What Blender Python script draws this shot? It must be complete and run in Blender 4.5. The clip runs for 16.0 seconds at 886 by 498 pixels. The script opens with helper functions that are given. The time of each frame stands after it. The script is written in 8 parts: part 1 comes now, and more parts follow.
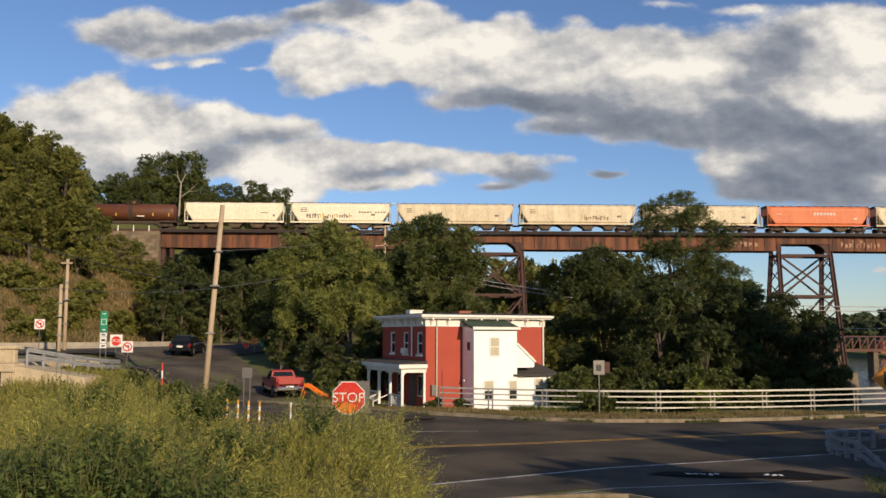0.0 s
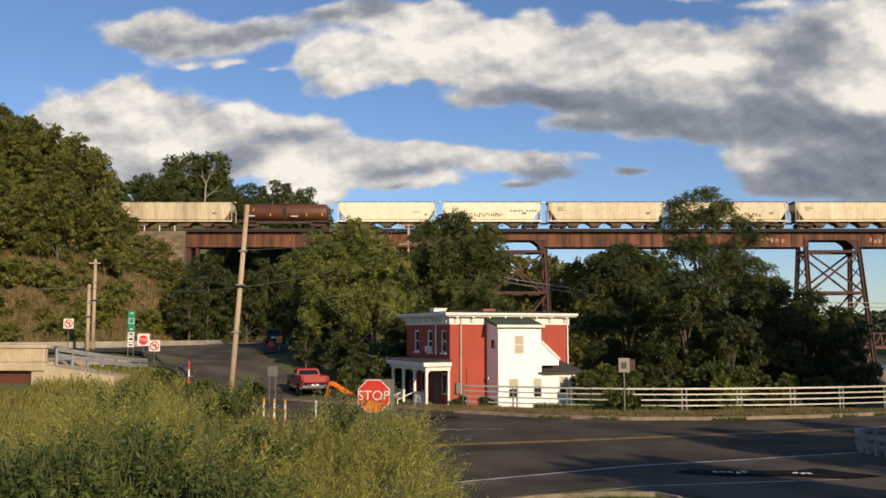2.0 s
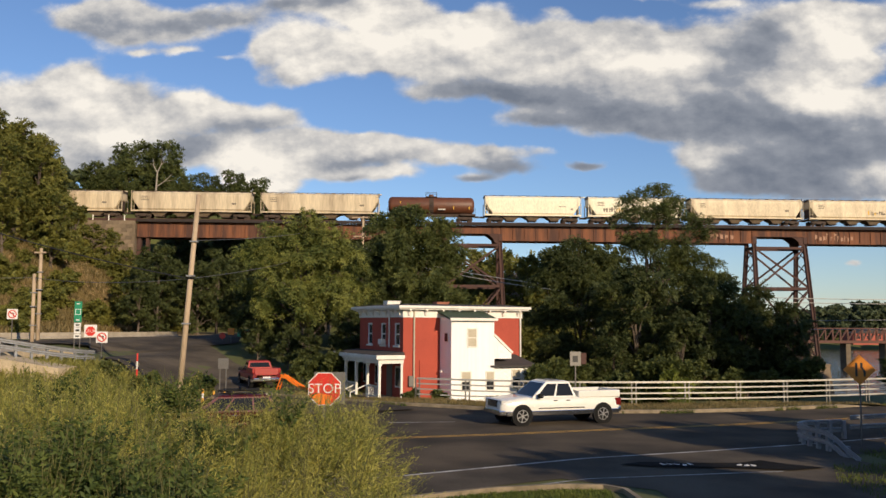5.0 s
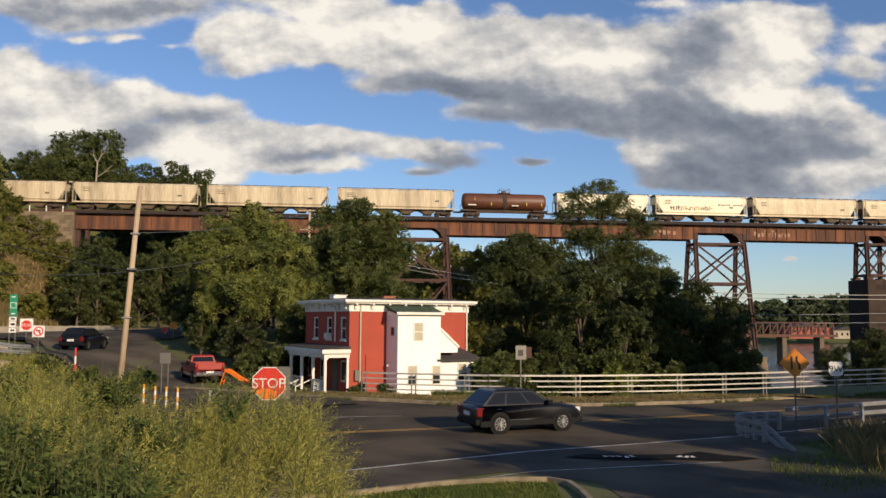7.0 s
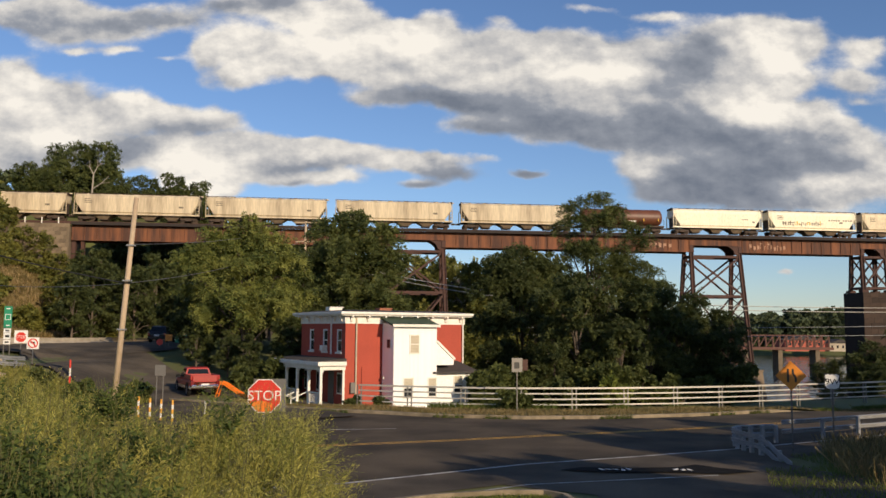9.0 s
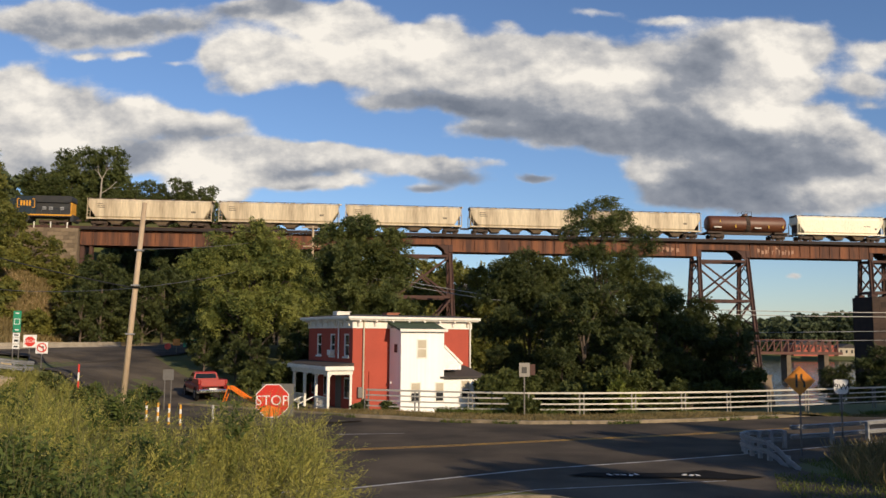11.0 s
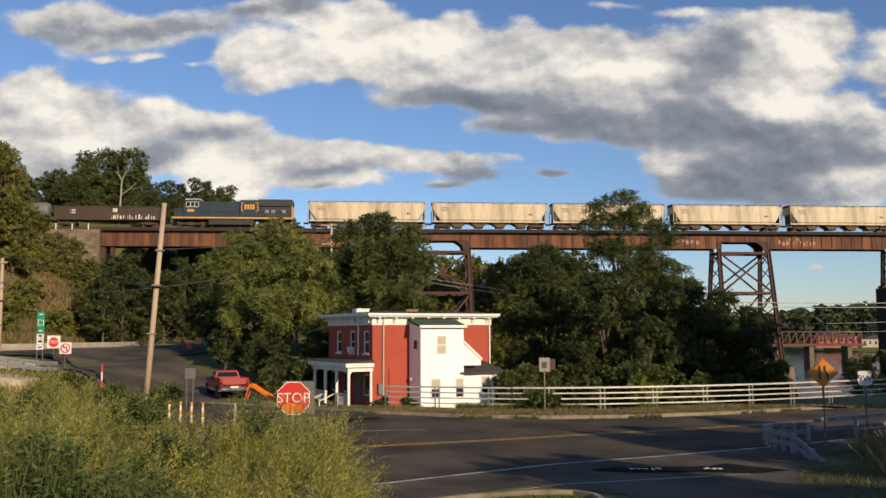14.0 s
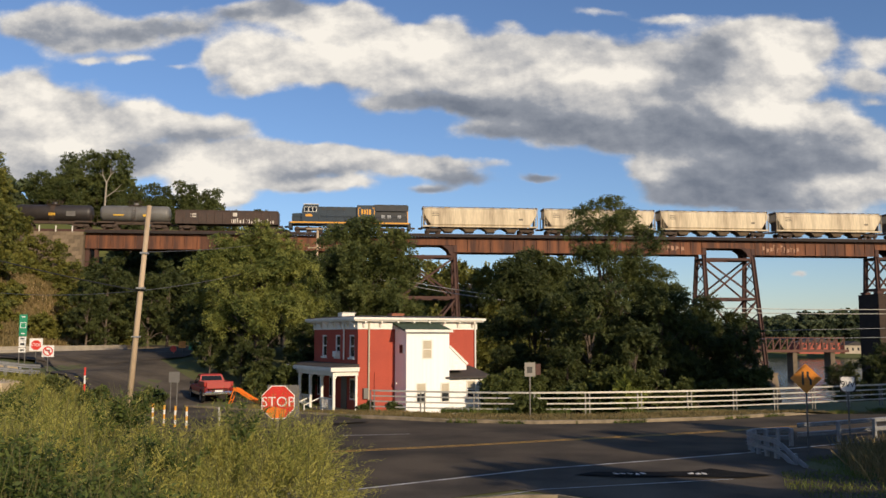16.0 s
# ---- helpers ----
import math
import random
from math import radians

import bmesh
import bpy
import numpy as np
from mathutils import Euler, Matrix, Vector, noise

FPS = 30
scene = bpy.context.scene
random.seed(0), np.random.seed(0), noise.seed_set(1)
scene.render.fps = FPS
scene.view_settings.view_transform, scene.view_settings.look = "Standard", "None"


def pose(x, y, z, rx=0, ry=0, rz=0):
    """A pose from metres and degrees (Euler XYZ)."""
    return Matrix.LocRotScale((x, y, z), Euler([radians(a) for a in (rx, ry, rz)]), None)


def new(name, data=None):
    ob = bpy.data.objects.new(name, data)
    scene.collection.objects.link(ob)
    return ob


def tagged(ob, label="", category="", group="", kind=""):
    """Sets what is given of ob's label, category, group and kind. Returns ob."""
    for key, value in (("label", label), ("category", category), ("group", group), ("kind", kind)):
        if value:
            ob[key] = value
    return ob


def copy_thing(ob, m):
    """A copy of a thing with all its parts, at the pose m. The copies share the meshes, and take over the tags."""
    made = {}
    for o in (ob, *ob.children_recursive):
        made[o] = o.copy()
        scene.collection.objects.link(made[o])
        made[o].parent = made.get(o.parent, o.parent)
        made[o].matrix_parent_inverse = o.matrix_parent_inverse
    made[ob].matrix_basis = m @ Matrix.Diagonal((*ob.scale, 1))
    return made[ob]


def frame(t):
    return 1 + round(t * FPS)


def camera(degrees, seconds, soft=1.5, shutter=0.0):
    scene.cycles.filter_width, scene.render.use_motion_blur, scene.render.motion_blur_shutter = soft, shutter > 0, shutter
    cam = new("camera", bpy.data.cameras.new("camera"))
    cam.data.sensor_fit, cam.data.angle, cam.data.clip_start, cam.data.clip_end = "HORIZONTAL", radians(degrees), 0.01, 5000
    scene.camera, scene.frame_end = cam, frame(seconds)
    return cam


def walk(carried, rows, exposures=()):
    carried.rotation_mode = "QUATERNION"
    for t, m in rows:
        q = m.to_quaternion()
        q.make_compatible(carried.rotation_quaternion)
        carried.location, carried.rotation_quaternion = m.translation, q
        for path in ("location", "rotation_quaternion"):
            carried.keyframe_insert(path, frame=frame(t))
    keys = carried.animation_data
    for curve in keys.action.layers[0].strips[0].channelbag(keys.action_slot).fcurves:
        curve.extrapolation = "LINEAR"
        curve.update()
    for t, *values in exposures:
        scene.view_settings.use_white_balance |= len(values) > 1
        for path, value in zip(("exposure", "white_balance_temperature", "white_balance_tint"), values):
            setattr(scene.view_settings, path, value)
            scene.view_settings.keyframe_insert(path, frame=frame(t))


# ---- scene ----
cam = camera(54.9, 16.0, soft=1.5)
walk(cam, [
    (0, pose(-0.044, -0.038, 4.487, 95.627, -0.175, 4.465)),
    (0.5, pose(-0.055, -0.043, 4.489, 95.645, -0.037, 4.934)),
    (1, pose(-0.067, -0.052, 4.494, 95.679, 0.122, 5.408)),
    (1.5, pose(-0.043, -0.044, 4.485, 95.637, 0.136, 5.700)),
    (2, pose(-0.061, -0.049, 4.481, 95.502, 0.017, 6.054)),
    (2.5, pose(-0.068, -0.027, 4.484, 95.316, 0.079, 6.341)),
    (3, pose(-0.027, -0.046, 4.478, 95.181, 0.453, 4.794)),
    (3.5, pose(-0.024, -0.004, 4.489, 94.877, 0.294, 3.568)),
    (4, pose(-0.012, 0.007, 4.493, 95.029, -0.108, 3.467)),
    (6.5, pose(0.013, 0.009, 4.491, 95.000, -0.373, 0.674)),
    (7, pose(0.021, 0.016, 4.499, 94.650, -0.352, -0.547)),
    (7.5, pose(0.033, 0.022, 4.499, 94.738, -0.364, -0.888)),
    (8, pose(0.007, 0.023, 4.488, 94.996, -0.305, -0.943)),
    (10.5, pose(0.011, 0.002, 4.513, 95.770, -0.547, -0.472)),
    (11, pose(-0.004, -0.007, 4.511, 95.765, -0.441, -0.348)),
    (11.5, pose(0.002, 0.039, 4.505, 95.723, -0.217, -0.205)),
    (12, pose(-0.017, 0.037, 4.500, 95.357, -0.028, 0.383)),
    (12.5, pose(-0.006, 0.023, 4.502, 95.044, 0.207, 0.664)),
    (13, pose(0.015, 0.032, 4.505, 95.054, 0.415, 0.527)),
    (13.5, pose(-0.003, 0.024, 4.504, 95.178, 0.391, 0.601)),
    (14, pose(0.001, -0.008, 4.507, 95.497, 0.242, 0.954)),
    (14.5, pose(0.007, -0.017, 4.510, 95.841, 0.142, 0.958)),
    (15, pose(0.002, -0.026, 4.508, 95.957, 0.074, 0.859)),
    (15.5, pose(0.013, 0.015, 4.503, 95.876, 0.058, 0.457)),
    (16, pose(0.000, 0.000, 4.500, 95.800, 0.000, 0.000)),
])

# ------------------------------------------------ world and sun
SUN_EL, SUN_AZ = 19.0, 144.0          # degrees above the horizon; clockwise from straight ahead
sun_dir = Vector((math.sin(radians(SUN_AZ)) * math.cos(radians(SUN_EL)),
                  math.cos(radians(SUN_AZ)) * math.cos(radians(SUN_EL)), math.sin(radians(SUN_EL))))
sun = new("sun", bpy.data.lights.new("sun", "SUN"))
sun.data.energy, sun.data.angle, sun.data.color = 4.6, radians(0.6), (1.0, 0.80, 0.56)
sun.matrix_world = Matrix.Translation((0, -40, 60)) @ sun_dir.to_track_quat("Z", "Y").to_matrix().to_4x4()

# cloud banks: centre and radii in the tangent plane of the sky straight ahead (u right, v up), weight
WISPS = [
    (-0.495, 0.374, 0.076, 0.03, 0.98), (-0.434, 0.37, 0.059, 0.036, 1.05), (-0.379, 0.359, 0.059, 0.023, 0.91), (-0.311, 0.37, 0.059, 0.019, 0.91),
    (-0.242, 0.385, 0.054, 0.018, 0.84), (-0.188, 0.396, 0.049, 0.027, 1.12), (-0.425, 0.33, 0.025, 0.008, 0.7), (-0.376, 0.33, 0.029, 0.008, 0.7),
    (-0.321, 0.318, 0.025, 0.007, 0.49), (0.189, 0.393, 0.045, 0.009, 0.63), (0.278, 0.382, 0.054, 0.008, 0.63), (0.51, 0.304, 0.04, 0.022, 1.05),
    (0.526, 0.346, 0.034, 0.022, 0.98), (0.516, 0.278, 0.026, 0.008, 0.56), (0.414, 0.071, 0.015, 0.007, 0.84), (0.435, 0.107, 0.023, 0.007, 0.7),
]
WEST_BANK = [
    (-0.508, 0.29, 0.063, 0.033, 1), (-0.45, 0.269, 0.066, 0.033, 1), (-0.489, 0.241, 0.078, 0.038, 1), (-0.408, 0.248, 0.059, 0.031, 0.9),
    (-0.36, 0.271, 0.028, 0.019, 0.9), (-0.334, 0.255, 0.043, 0.02, 0.8), (-0.293, 0.25, 0.059, 0.023, 0.85), (-0.243, 0.246, 0.033, 0.016, 0.6),
    (-0.263, 0.268, 0.017, 0.014, 0.45), (-0.42, 0.207, 0.063, 0.031, 0.9), (-0.49, 0.2, 0.055, 0.028, 0.85), (-0.37, 0.211, 0.047, 0.027, 0.9),
    (-0.578, 0.259, 0.086, 0.047, 1), (-0.567, 0.183, 0.063, 0.023, 0.7),
]
LOW_BANK = [
    (-0.312, 0.209, 0.045, 0.022, 1.14), (-0.268, 0.197, 0.065, 0.039, 1.2), (-0.284, 0.173, 0.052, 0.017, 0.96), (-0.257, 0.164, 0.037, 0.009, 0.84),
    (-0.212, 0.219, 0.048, 0.017, 0.96), (-0.188, 0.207, 0.047, 0.02, 0.96), (-0.148, 0.221, 0.042, 0.015, 0.96), (-0.097, 0.217, 0.056, 0.015, 0.96),
    (-0.04, 0.206, 0.056, 0.012, 0.9), (-0.117, 0.202, 0.069, 0.015, 0.72), (-0.164, 0.179, 0.042, 0.013, 0.96), (-0.11, 0.182, 0.047, 0.012, 0.84),
    (-0.204, 0.189, 0.043, 0.015, 0.84), (-0.006, 0.202, 0.039, 0.015, 0.72), (-0.016, 0.174, 0.039, 0.011, 0.84), (0.031, 0.189, 0.047, 0.015, 0.9),
    (0.058, 0.204, 0.043, 0.006, 0.48), (0.118, 0.191, 0.036, 0.007, 0.9), (-0.237, 0.148, 0.052, 0.008, 0.48),
]
MIDDLE_BANK = [
    (-0.15, 0.365, 0.045, 0.034, 1), (-0.111, 0.38, 0.039, 0.022, 1), (-0.081, 0.356, 0.052, 0.039, 1), (-0.027, 0.358, 0.045, 0.027, 1),
    (0.001, 0.362, 0.03, 0.023, 0.8), (-0.241, 0.342, 0.045, 0.027, 1), (-0.275, 0.327, 0.022, 0.028, 0.8), (-0.207, 0.327, 0.047, 0.031, 1),
    (-0.234, 0.299, 0.041, 0.019, 0.9), (-0.152, 0.321, 0.047, 0.023, 1), (-0.095, 0.318, 0.047, 0.027, 1), (-0.044, 0.313, 0.052, 0.035, 1),
    (0.011, 0.325, 0.047, 0.035, 1), (0.065, 0.332, 0.061, 0.031, 1), (0.083, 0.372, 0.027, 0.012, 0.6), (0.12, 0.346, 0.061, 0.023, 0.9),
    (0.181, 0.341, 0.066, 0.027, 0.9), (-0.057, 0.278, 0.066, 0.017, 0.9), (-0.271, 0.29, 0.019, 0.009, 0.4),
]
GREY_BANK = [
    (0.351, 0.311, 0.055, 0.033, 0.8), (0.364, 0.29, 0.047, 0.023, 0.7), (0.471, 0.272, 0.031, 0.016, 0.5),
    (0.249, 0.33, 0.045, 0.035, 0.99), (0.079, 0.292, 0.074, 0.031, 1.1), (0.147, 0.29, 0.082, 0.038, 1.1), (0.214, 0.283, 0.082, 0.044, 1.1),
    (0.146, 0.25, 0.078, 0.028, 1.04), (0.227, 0.243, 0.086, 0.027, 1.1), (0.284, 0.238, 0.07, 0.028, 1.1), (0.031, 0.271, 0.059, 0.018, 0.99),
    (0.053, 0.241, 0.059, 0.016, 0.94), (0.302, 0.321, 0.048, 0.036, 0.94), (0.332, 0.356, 0.056, 0.025, 0.88), (0.316, 0.276, 0.074, 0.038, 1.1),
]
EAST_BANK = [
    (0.387, 0.36, 0.059, 0.028, 1.12), (0.42, 0.335, 0.052, 0.044, 1.12), (0.456, 0.351, 0.041, 0.03, 1.06), (0.425, 0.302, 0.045, 0.016, 1.01),
    (0.376, 0.266, 0.052, 0.031, 1.12), (0.42, 0.266, 0.05, 0.022, 1.12), (0.348, 0.235, 0.063, 0.03, 1.12), (0.415, 0.223, 0.086, 0.028, 1.12),
    (0.484, 0.243, 0.056, 0.025, 1.06), (0.468, 0.204, 0.094, 0.034, 1.12), (0.38, 0.189, 0.086, 0.033, 1.12), (0.283, 0.189, 0.063, 0.031, 1.01),
    (0.246, 0.197, 0.041, 0.02, 0.95), (0.312, 0.163, 0.09, 0.022, 1.01), (0.453, 0.166, 0.109, 0.027, 1.12), (0.576, 0.197, 0.078, 0.047, 1.01),
    (0.587, 0.279, 0.055, 0.031, 0.67),
]
AROUND = [
    (-0.751, 0.224, 0.106, 0.046, 0.8), (-0.66, 0.176, 0.08, 0.027, 0.6), (0.749, 0.176, 0.106, 0.04, 0.7), (-0.266, 0.492, 0.133, 0.04, 0.8),
    (0.15, 0.514, 0.146, 0.046, 0.8), (0.495, 0.477, 0.106, 0.04, 0.7), (-0.509, 0.506, 0.113, 0.04, 0.7), (-0.059, 0.661, 0.159, 0.06, 0.8),
    (0.576, 0.698, 0.159, 0.06, 0.8), (-0.76, 0.624, 0.159, 0.06, 0.8),
]

# thick parts that keep the light out, and tops that catch the sun
DULL = [
    (-0.057, 0.277, 0.078, 0.016, 0.8), (0.031, 0.271, 0.07, 0.019, 0.95), (0.082, 0.278, 0.074, 0.022, 0.7), (0.146, 0.25, 0.086, 0.03, 0.9),
    (0.227, 0.237, 0.094, 0.027, 1), (0.285, 0.266, 0.059, 0.045, 0.75), (0.31, 0.32, 0.059, 0.038, 0.8), (0.335, 0.348, 0.043, 0.022, 0.6),
    (0.348, 0.23, 0.074, 0.023, 0.9), (0.435, 0.223, 0.102, 0.025, 0.75), (0.38, 0.189, 0.09, 0.031, 0.9), (0.293, 0.176, 0.074, 0.033, 0.95),
    (0.319, 0.159, 0.117, 0.02, 0.9), (0.475, 0.197, 0.078, 0.016, 0.6), (0.053, 0.238, 0.059, 0.014, 0.7), (0.118, 0.191, 0.035, 0.007, 1.1),
    (0.032, 0.185, 0.045, 0.013, 0.9), (-0.006, 0.194, 0.038, 0.013, 0.7), (-0.016, 0.172, 0.038, 0.008, 0.8),
]
DULL_LOW = [
    (-0.12, 0.197, 0.074, 0.01, 0.7), (-0.188, 0.196, 0.045, 0.014, 0.6), (-0.164, 0.175, 0.038, 0.006, 0.6), (-0.293, 0.239, 0.066, 0.014, 0.75),
    (-0.353, 0.216, 0.051, 0.023, 0.75), (-0.406, 0.2, 0.063, 0.023, 0.7), (-0.49, 0.193, 0.051, 0.023, 0.6), (-0.471, 0.363, 0.086, 0.027, 0.75),
    (-0.377, 0.358, 0.052, 0.016, 0.65), (-0.31, 0.369, 0.052, 0.011, 0.6), (-0.188, 0.397, 0.041, 0.019, 1), (-0.242, 0.385, 0.044, 0.012, 0.75),
    (-0.125, 0.299, 0.047, 0.009, 0.5), (-0.271, 0.309, 0.02, 0.02, 0.5), (0.065, 0.344, 0.07, 0.023, 0.35), (0.189, 0.356, 0.07, 0.016, 0.4),
    (0.453, 0.156, 0.102, 0.014, 0.5), (0.517, 0.3, 0.031, 0.016, 0.3),
]
SUNLIT = [
    (-0.15, 0.362, 0.041, 0.03, 0.8), (-0.016, 0.349, 0.036, 0.022, 0.9), (-0.088, 0.346, 0.047, 0.027, 0.6), (-0.238, 0.341, 0.036, 0.022, 0.6),
    (-0.213, 0.3, 0.028, 0.014, 0.4), (0.42, 0.327, 0.036, 0.027, 0.9), (0.383, 0.356, 0.039, 0.014, 0.4), (0.383, 0.262, 0.036, 0.023, 0.8),
    (0.419, 0.275, 0.023, 0.01, 0.8), (0.154, 0.313, 0.061, 0.014, 0.6), (0.218, 0.313, 0.044, 0.02, 0.6), (-0.305, 0.202, 0.038, 0.022, 0.8),
    (-0.258, 0.189, 0.036, 0.023, 0.7), (-0.277, 0.166, 0.045, 0.008, 0.7), (-0.358, 0.272, 0.025, 0.016, 0.7), (-0.491, 0.285, 0.047, 0.025, 0.6),
    (-0.445, 0.23, 0.044, 0.013, 0.8), (0.254, 0.186, 0.019, 0.014, 0.9), (0.467, 0.178, 0.048, 0.011, 0.7),
]


def cloud_field(tree, p, parts):
    """Sum of soft ellipses at p."""
    acc = None
    for u, v, ru, rv, w in parts:
        a = tree.nodes.new("ShaderNodeVectorMath"); a.operation = "MULTIPLY_ADD"
        tree.links.new(p, a.inputs[0])
        a.inputs[1].default_value = (1 / ru, 1 / rv, 0)
        a.inputs[2].default_value = (-u / ru, -v / rv, 0)
        d = tree.nodes.new("ShaderNodeVectorMath"); d.operation = "DOT_PRODUCT"
        tree.links.new(a.outputs[0], d.inputs[0]); tree.links.new(a.outputs[0], d.inputs[1])
        e = tree.nodes.new("ShaderNodeMath"); e.operation = "POWER"; e.inputs[0].default_value = 0.22
        tree.links.new(d.outputs["Value"], e.inputs[1])
        m = tree.nodes.new("ShaderNodeMath"); m.operation = "MULTIPLY_ADD"; m.inputs[1].default_value = w
        tree.links.new(e.outputs[0], m.inputs[0])
        if acc is None:
            m.inputs[2].default_value = 0
        else:
            tree.links.new(acc, m.inputs[2])
        acc = m.outputs[0]
    return acc


def build_world():
    world = bpy.data.worlds.new("sky")
    scene.world = world
    world.use_nodes = True
    t = world.node_tree
    t.nodes.clear()
    N, L = t.nodes.new, t.links.new

    def math_node(op, a, b=0.0, c=0.0, clamp=False):
        n = N("ShaderNodeMath"); n.operation = op; n.use_clamp = clamp
        for i, val in enumerate((a, b, c)):
            if isinstance(val, (int, float)):
                n.inputs[i].default_value = val
            else:
                L(val, n.inputs[i])
        return n.outputs[0]

    def smooth(val, lo, hi):
        n = N("ShaderNodeMapRange"); n.interpolation_type = "SMOOTHSTEP"
        L(val, n.inputs[0]); n.inputs[1].default_value, n.inputs[2].default_value = lo, hi
        return n.outputs[0]

    def mix(fac, a, b):
        n = N("ShaderNodeMix"); n.data_type = "RGBA"
        L(fac, n.inputs[0])
        for i, val in ((6, a), (7, b)):
            if isinstance(val, tuple):
                n.inputs[i].default_value = (*val, 1)
            else:
                L(val, n.inputs[i])
        return n.outputs[2]

    coord = N("ShaderNodeTexCoord")
    sep = N("ShaderNodeSeparateXYZ"); L(coord.outputs["Generated"], sep.inputs[0])
    ahead = math_node("MAXIMUM", math_node("ABSOLUTE", sep.outputs[1]), 0.12)
    u, v = math_node("DIVIDE", sep.outputs[0], ahead), math_node("DIVIDE", sep.outputs[2], ahead)
    comb = N("ShaderNodeCombineXYZ"); L(u, comb.inputs[0]); L(v, comb.inputs[1])
    flat = N("ShaderNodeVectorMath"); flat.operation = "MULTIPLY"
    L(comb.outputs[0], flat.inputs[0]); flat.inputs[1].default_value = (1.0, 1.45, 1.0)

    def noise_node(scale, detail, rough, vec=None):
        n = N("ShaderNodeTexNoise"); n.inputs["Scale"].default_value = scale
        n.inputs["Detail"].default_value, n.inputs["Roughness"].default_value = detail, rough
        L(vec or flat.outputs[0], n.inputs["Vector"])
        return n

    warp = noise_node(11.0, 5, 0.55)
    w1 = N("ShaderNodeVectorMath"); w1.operation = "SUBTRACT"
    L(warp.outputs["Color"], w1.inputs[0]); w1.inputs[1].default_value = (0.5, 0.5, 0.5)
    w2 = N("ShaderNodeVectorMath"); w2.operation = "MULTIPLY_ADD"
    L(w1.outputs[0], w2.inputs[0]); w2.inputs[1].default_value = (0.05, 0.036, 0); L(comb.outputs[0], w2.inputs[2])
    here = w2.outputs[0]
    # billows, and the same billows a little towards the sun: their difference gives relief
    sunward = N("ShaderNodeVectorMath"); sunward.operation = "ADD"
    L(flat.outputs[0], sunward.inputs[0]); sunward.inputs[1].default_value = (0.006, 0.016, 0)
    puff = noise_node(14.0, 7, 0.56)
    puff_up = noise_node(14.0, 7, 0.56, sunward.outputs[0])
    fine = math_node("SUBTRACT", puff.outputs["Fac"], 0.5)
    relief = math_node("SUBTRACT", puff_up.outputs["Fac"], puff.outputs["Fac"])
    body = cloud_field(t, here, WISPS + WEST_BANK + LOW_BANK + MIDDLE_BANK + GREY_BANK + EAST_BANK + AROUND)
    den = math_node("MULTIPLY_ADD", fine, 1.3, body)
    cover = smooth(den, 0.29, 0.86)
    dull = cloud_field(t, here, DULL + DULL_LOW)
    bright = cloud_field(t, here, SUNLIT)
    dull = smooth(dull, -0.1, 1.3)
    tone_at = math_node("MULTIPLY_ADD", dull, 0.64, math_node("MULTIPLY_ADD", bright, -0.40, 0.23))
    tone_at = math_node("MULTIPLY_ADD", relief, 1.1, math_node("MULTIPLY_ADD", fine, -0.28, tone_at))
    tone = N("ShaderNodeValToRGB")
    L(tone_at, tone.inputs[0])
    ramp = tone.color_ramp
    ramp.elements[0].position, ramp.elements[0].color = 0.0, (0.95, 0.89, 0.80, 1)
    ramp.elements[1].position, ramp.elements[1].color = 1.0, (0.175, 0.20, 0.25, 1)
    for at, colour in ((0.3, (0.60, 0.582, 0.565, 1)), (0.6, (0.305, 0.325, 0.37, 1))):
        el = ramp.elements.new(at); el.color = colour
    lit = N("ShaderNodeVectorMath"); lit.operation = "SCALE"
    L(tone.outputs[0], lit.inputs[0]); lit.inputs["Scale"].default_value = 10.5
    sky = N("ShaderNodeTexSky"); sky.sky_type, sky.sun_disc = "NISHITA", False
    sky.sun_elevation, sky.sun_rotation = radians(SUN_EL), radians(SUN_AZ)
    sky.air_density, sky.dust_density, sky.ozone_density = 1.0, 0.15, 3.0
    tint = N("ShaderNodeVectorMath"); tint.operation = "MULTIPLY"
    L(sky.outputs[0], tint.inputs[0]); tint.inputs[1].default_value = (1.03, 1.08, 1.26)
    back = N("ShaderNodeBackground"); back.inputs[1].default_value = 0.095
    L(mix(cover, tint.outputs[0], lit.outputs[0]), back.inputs[0])
    out = N("ShaderNodeOutputWorld"); L(back.outputs[0], out.inputs[0])


build_world()


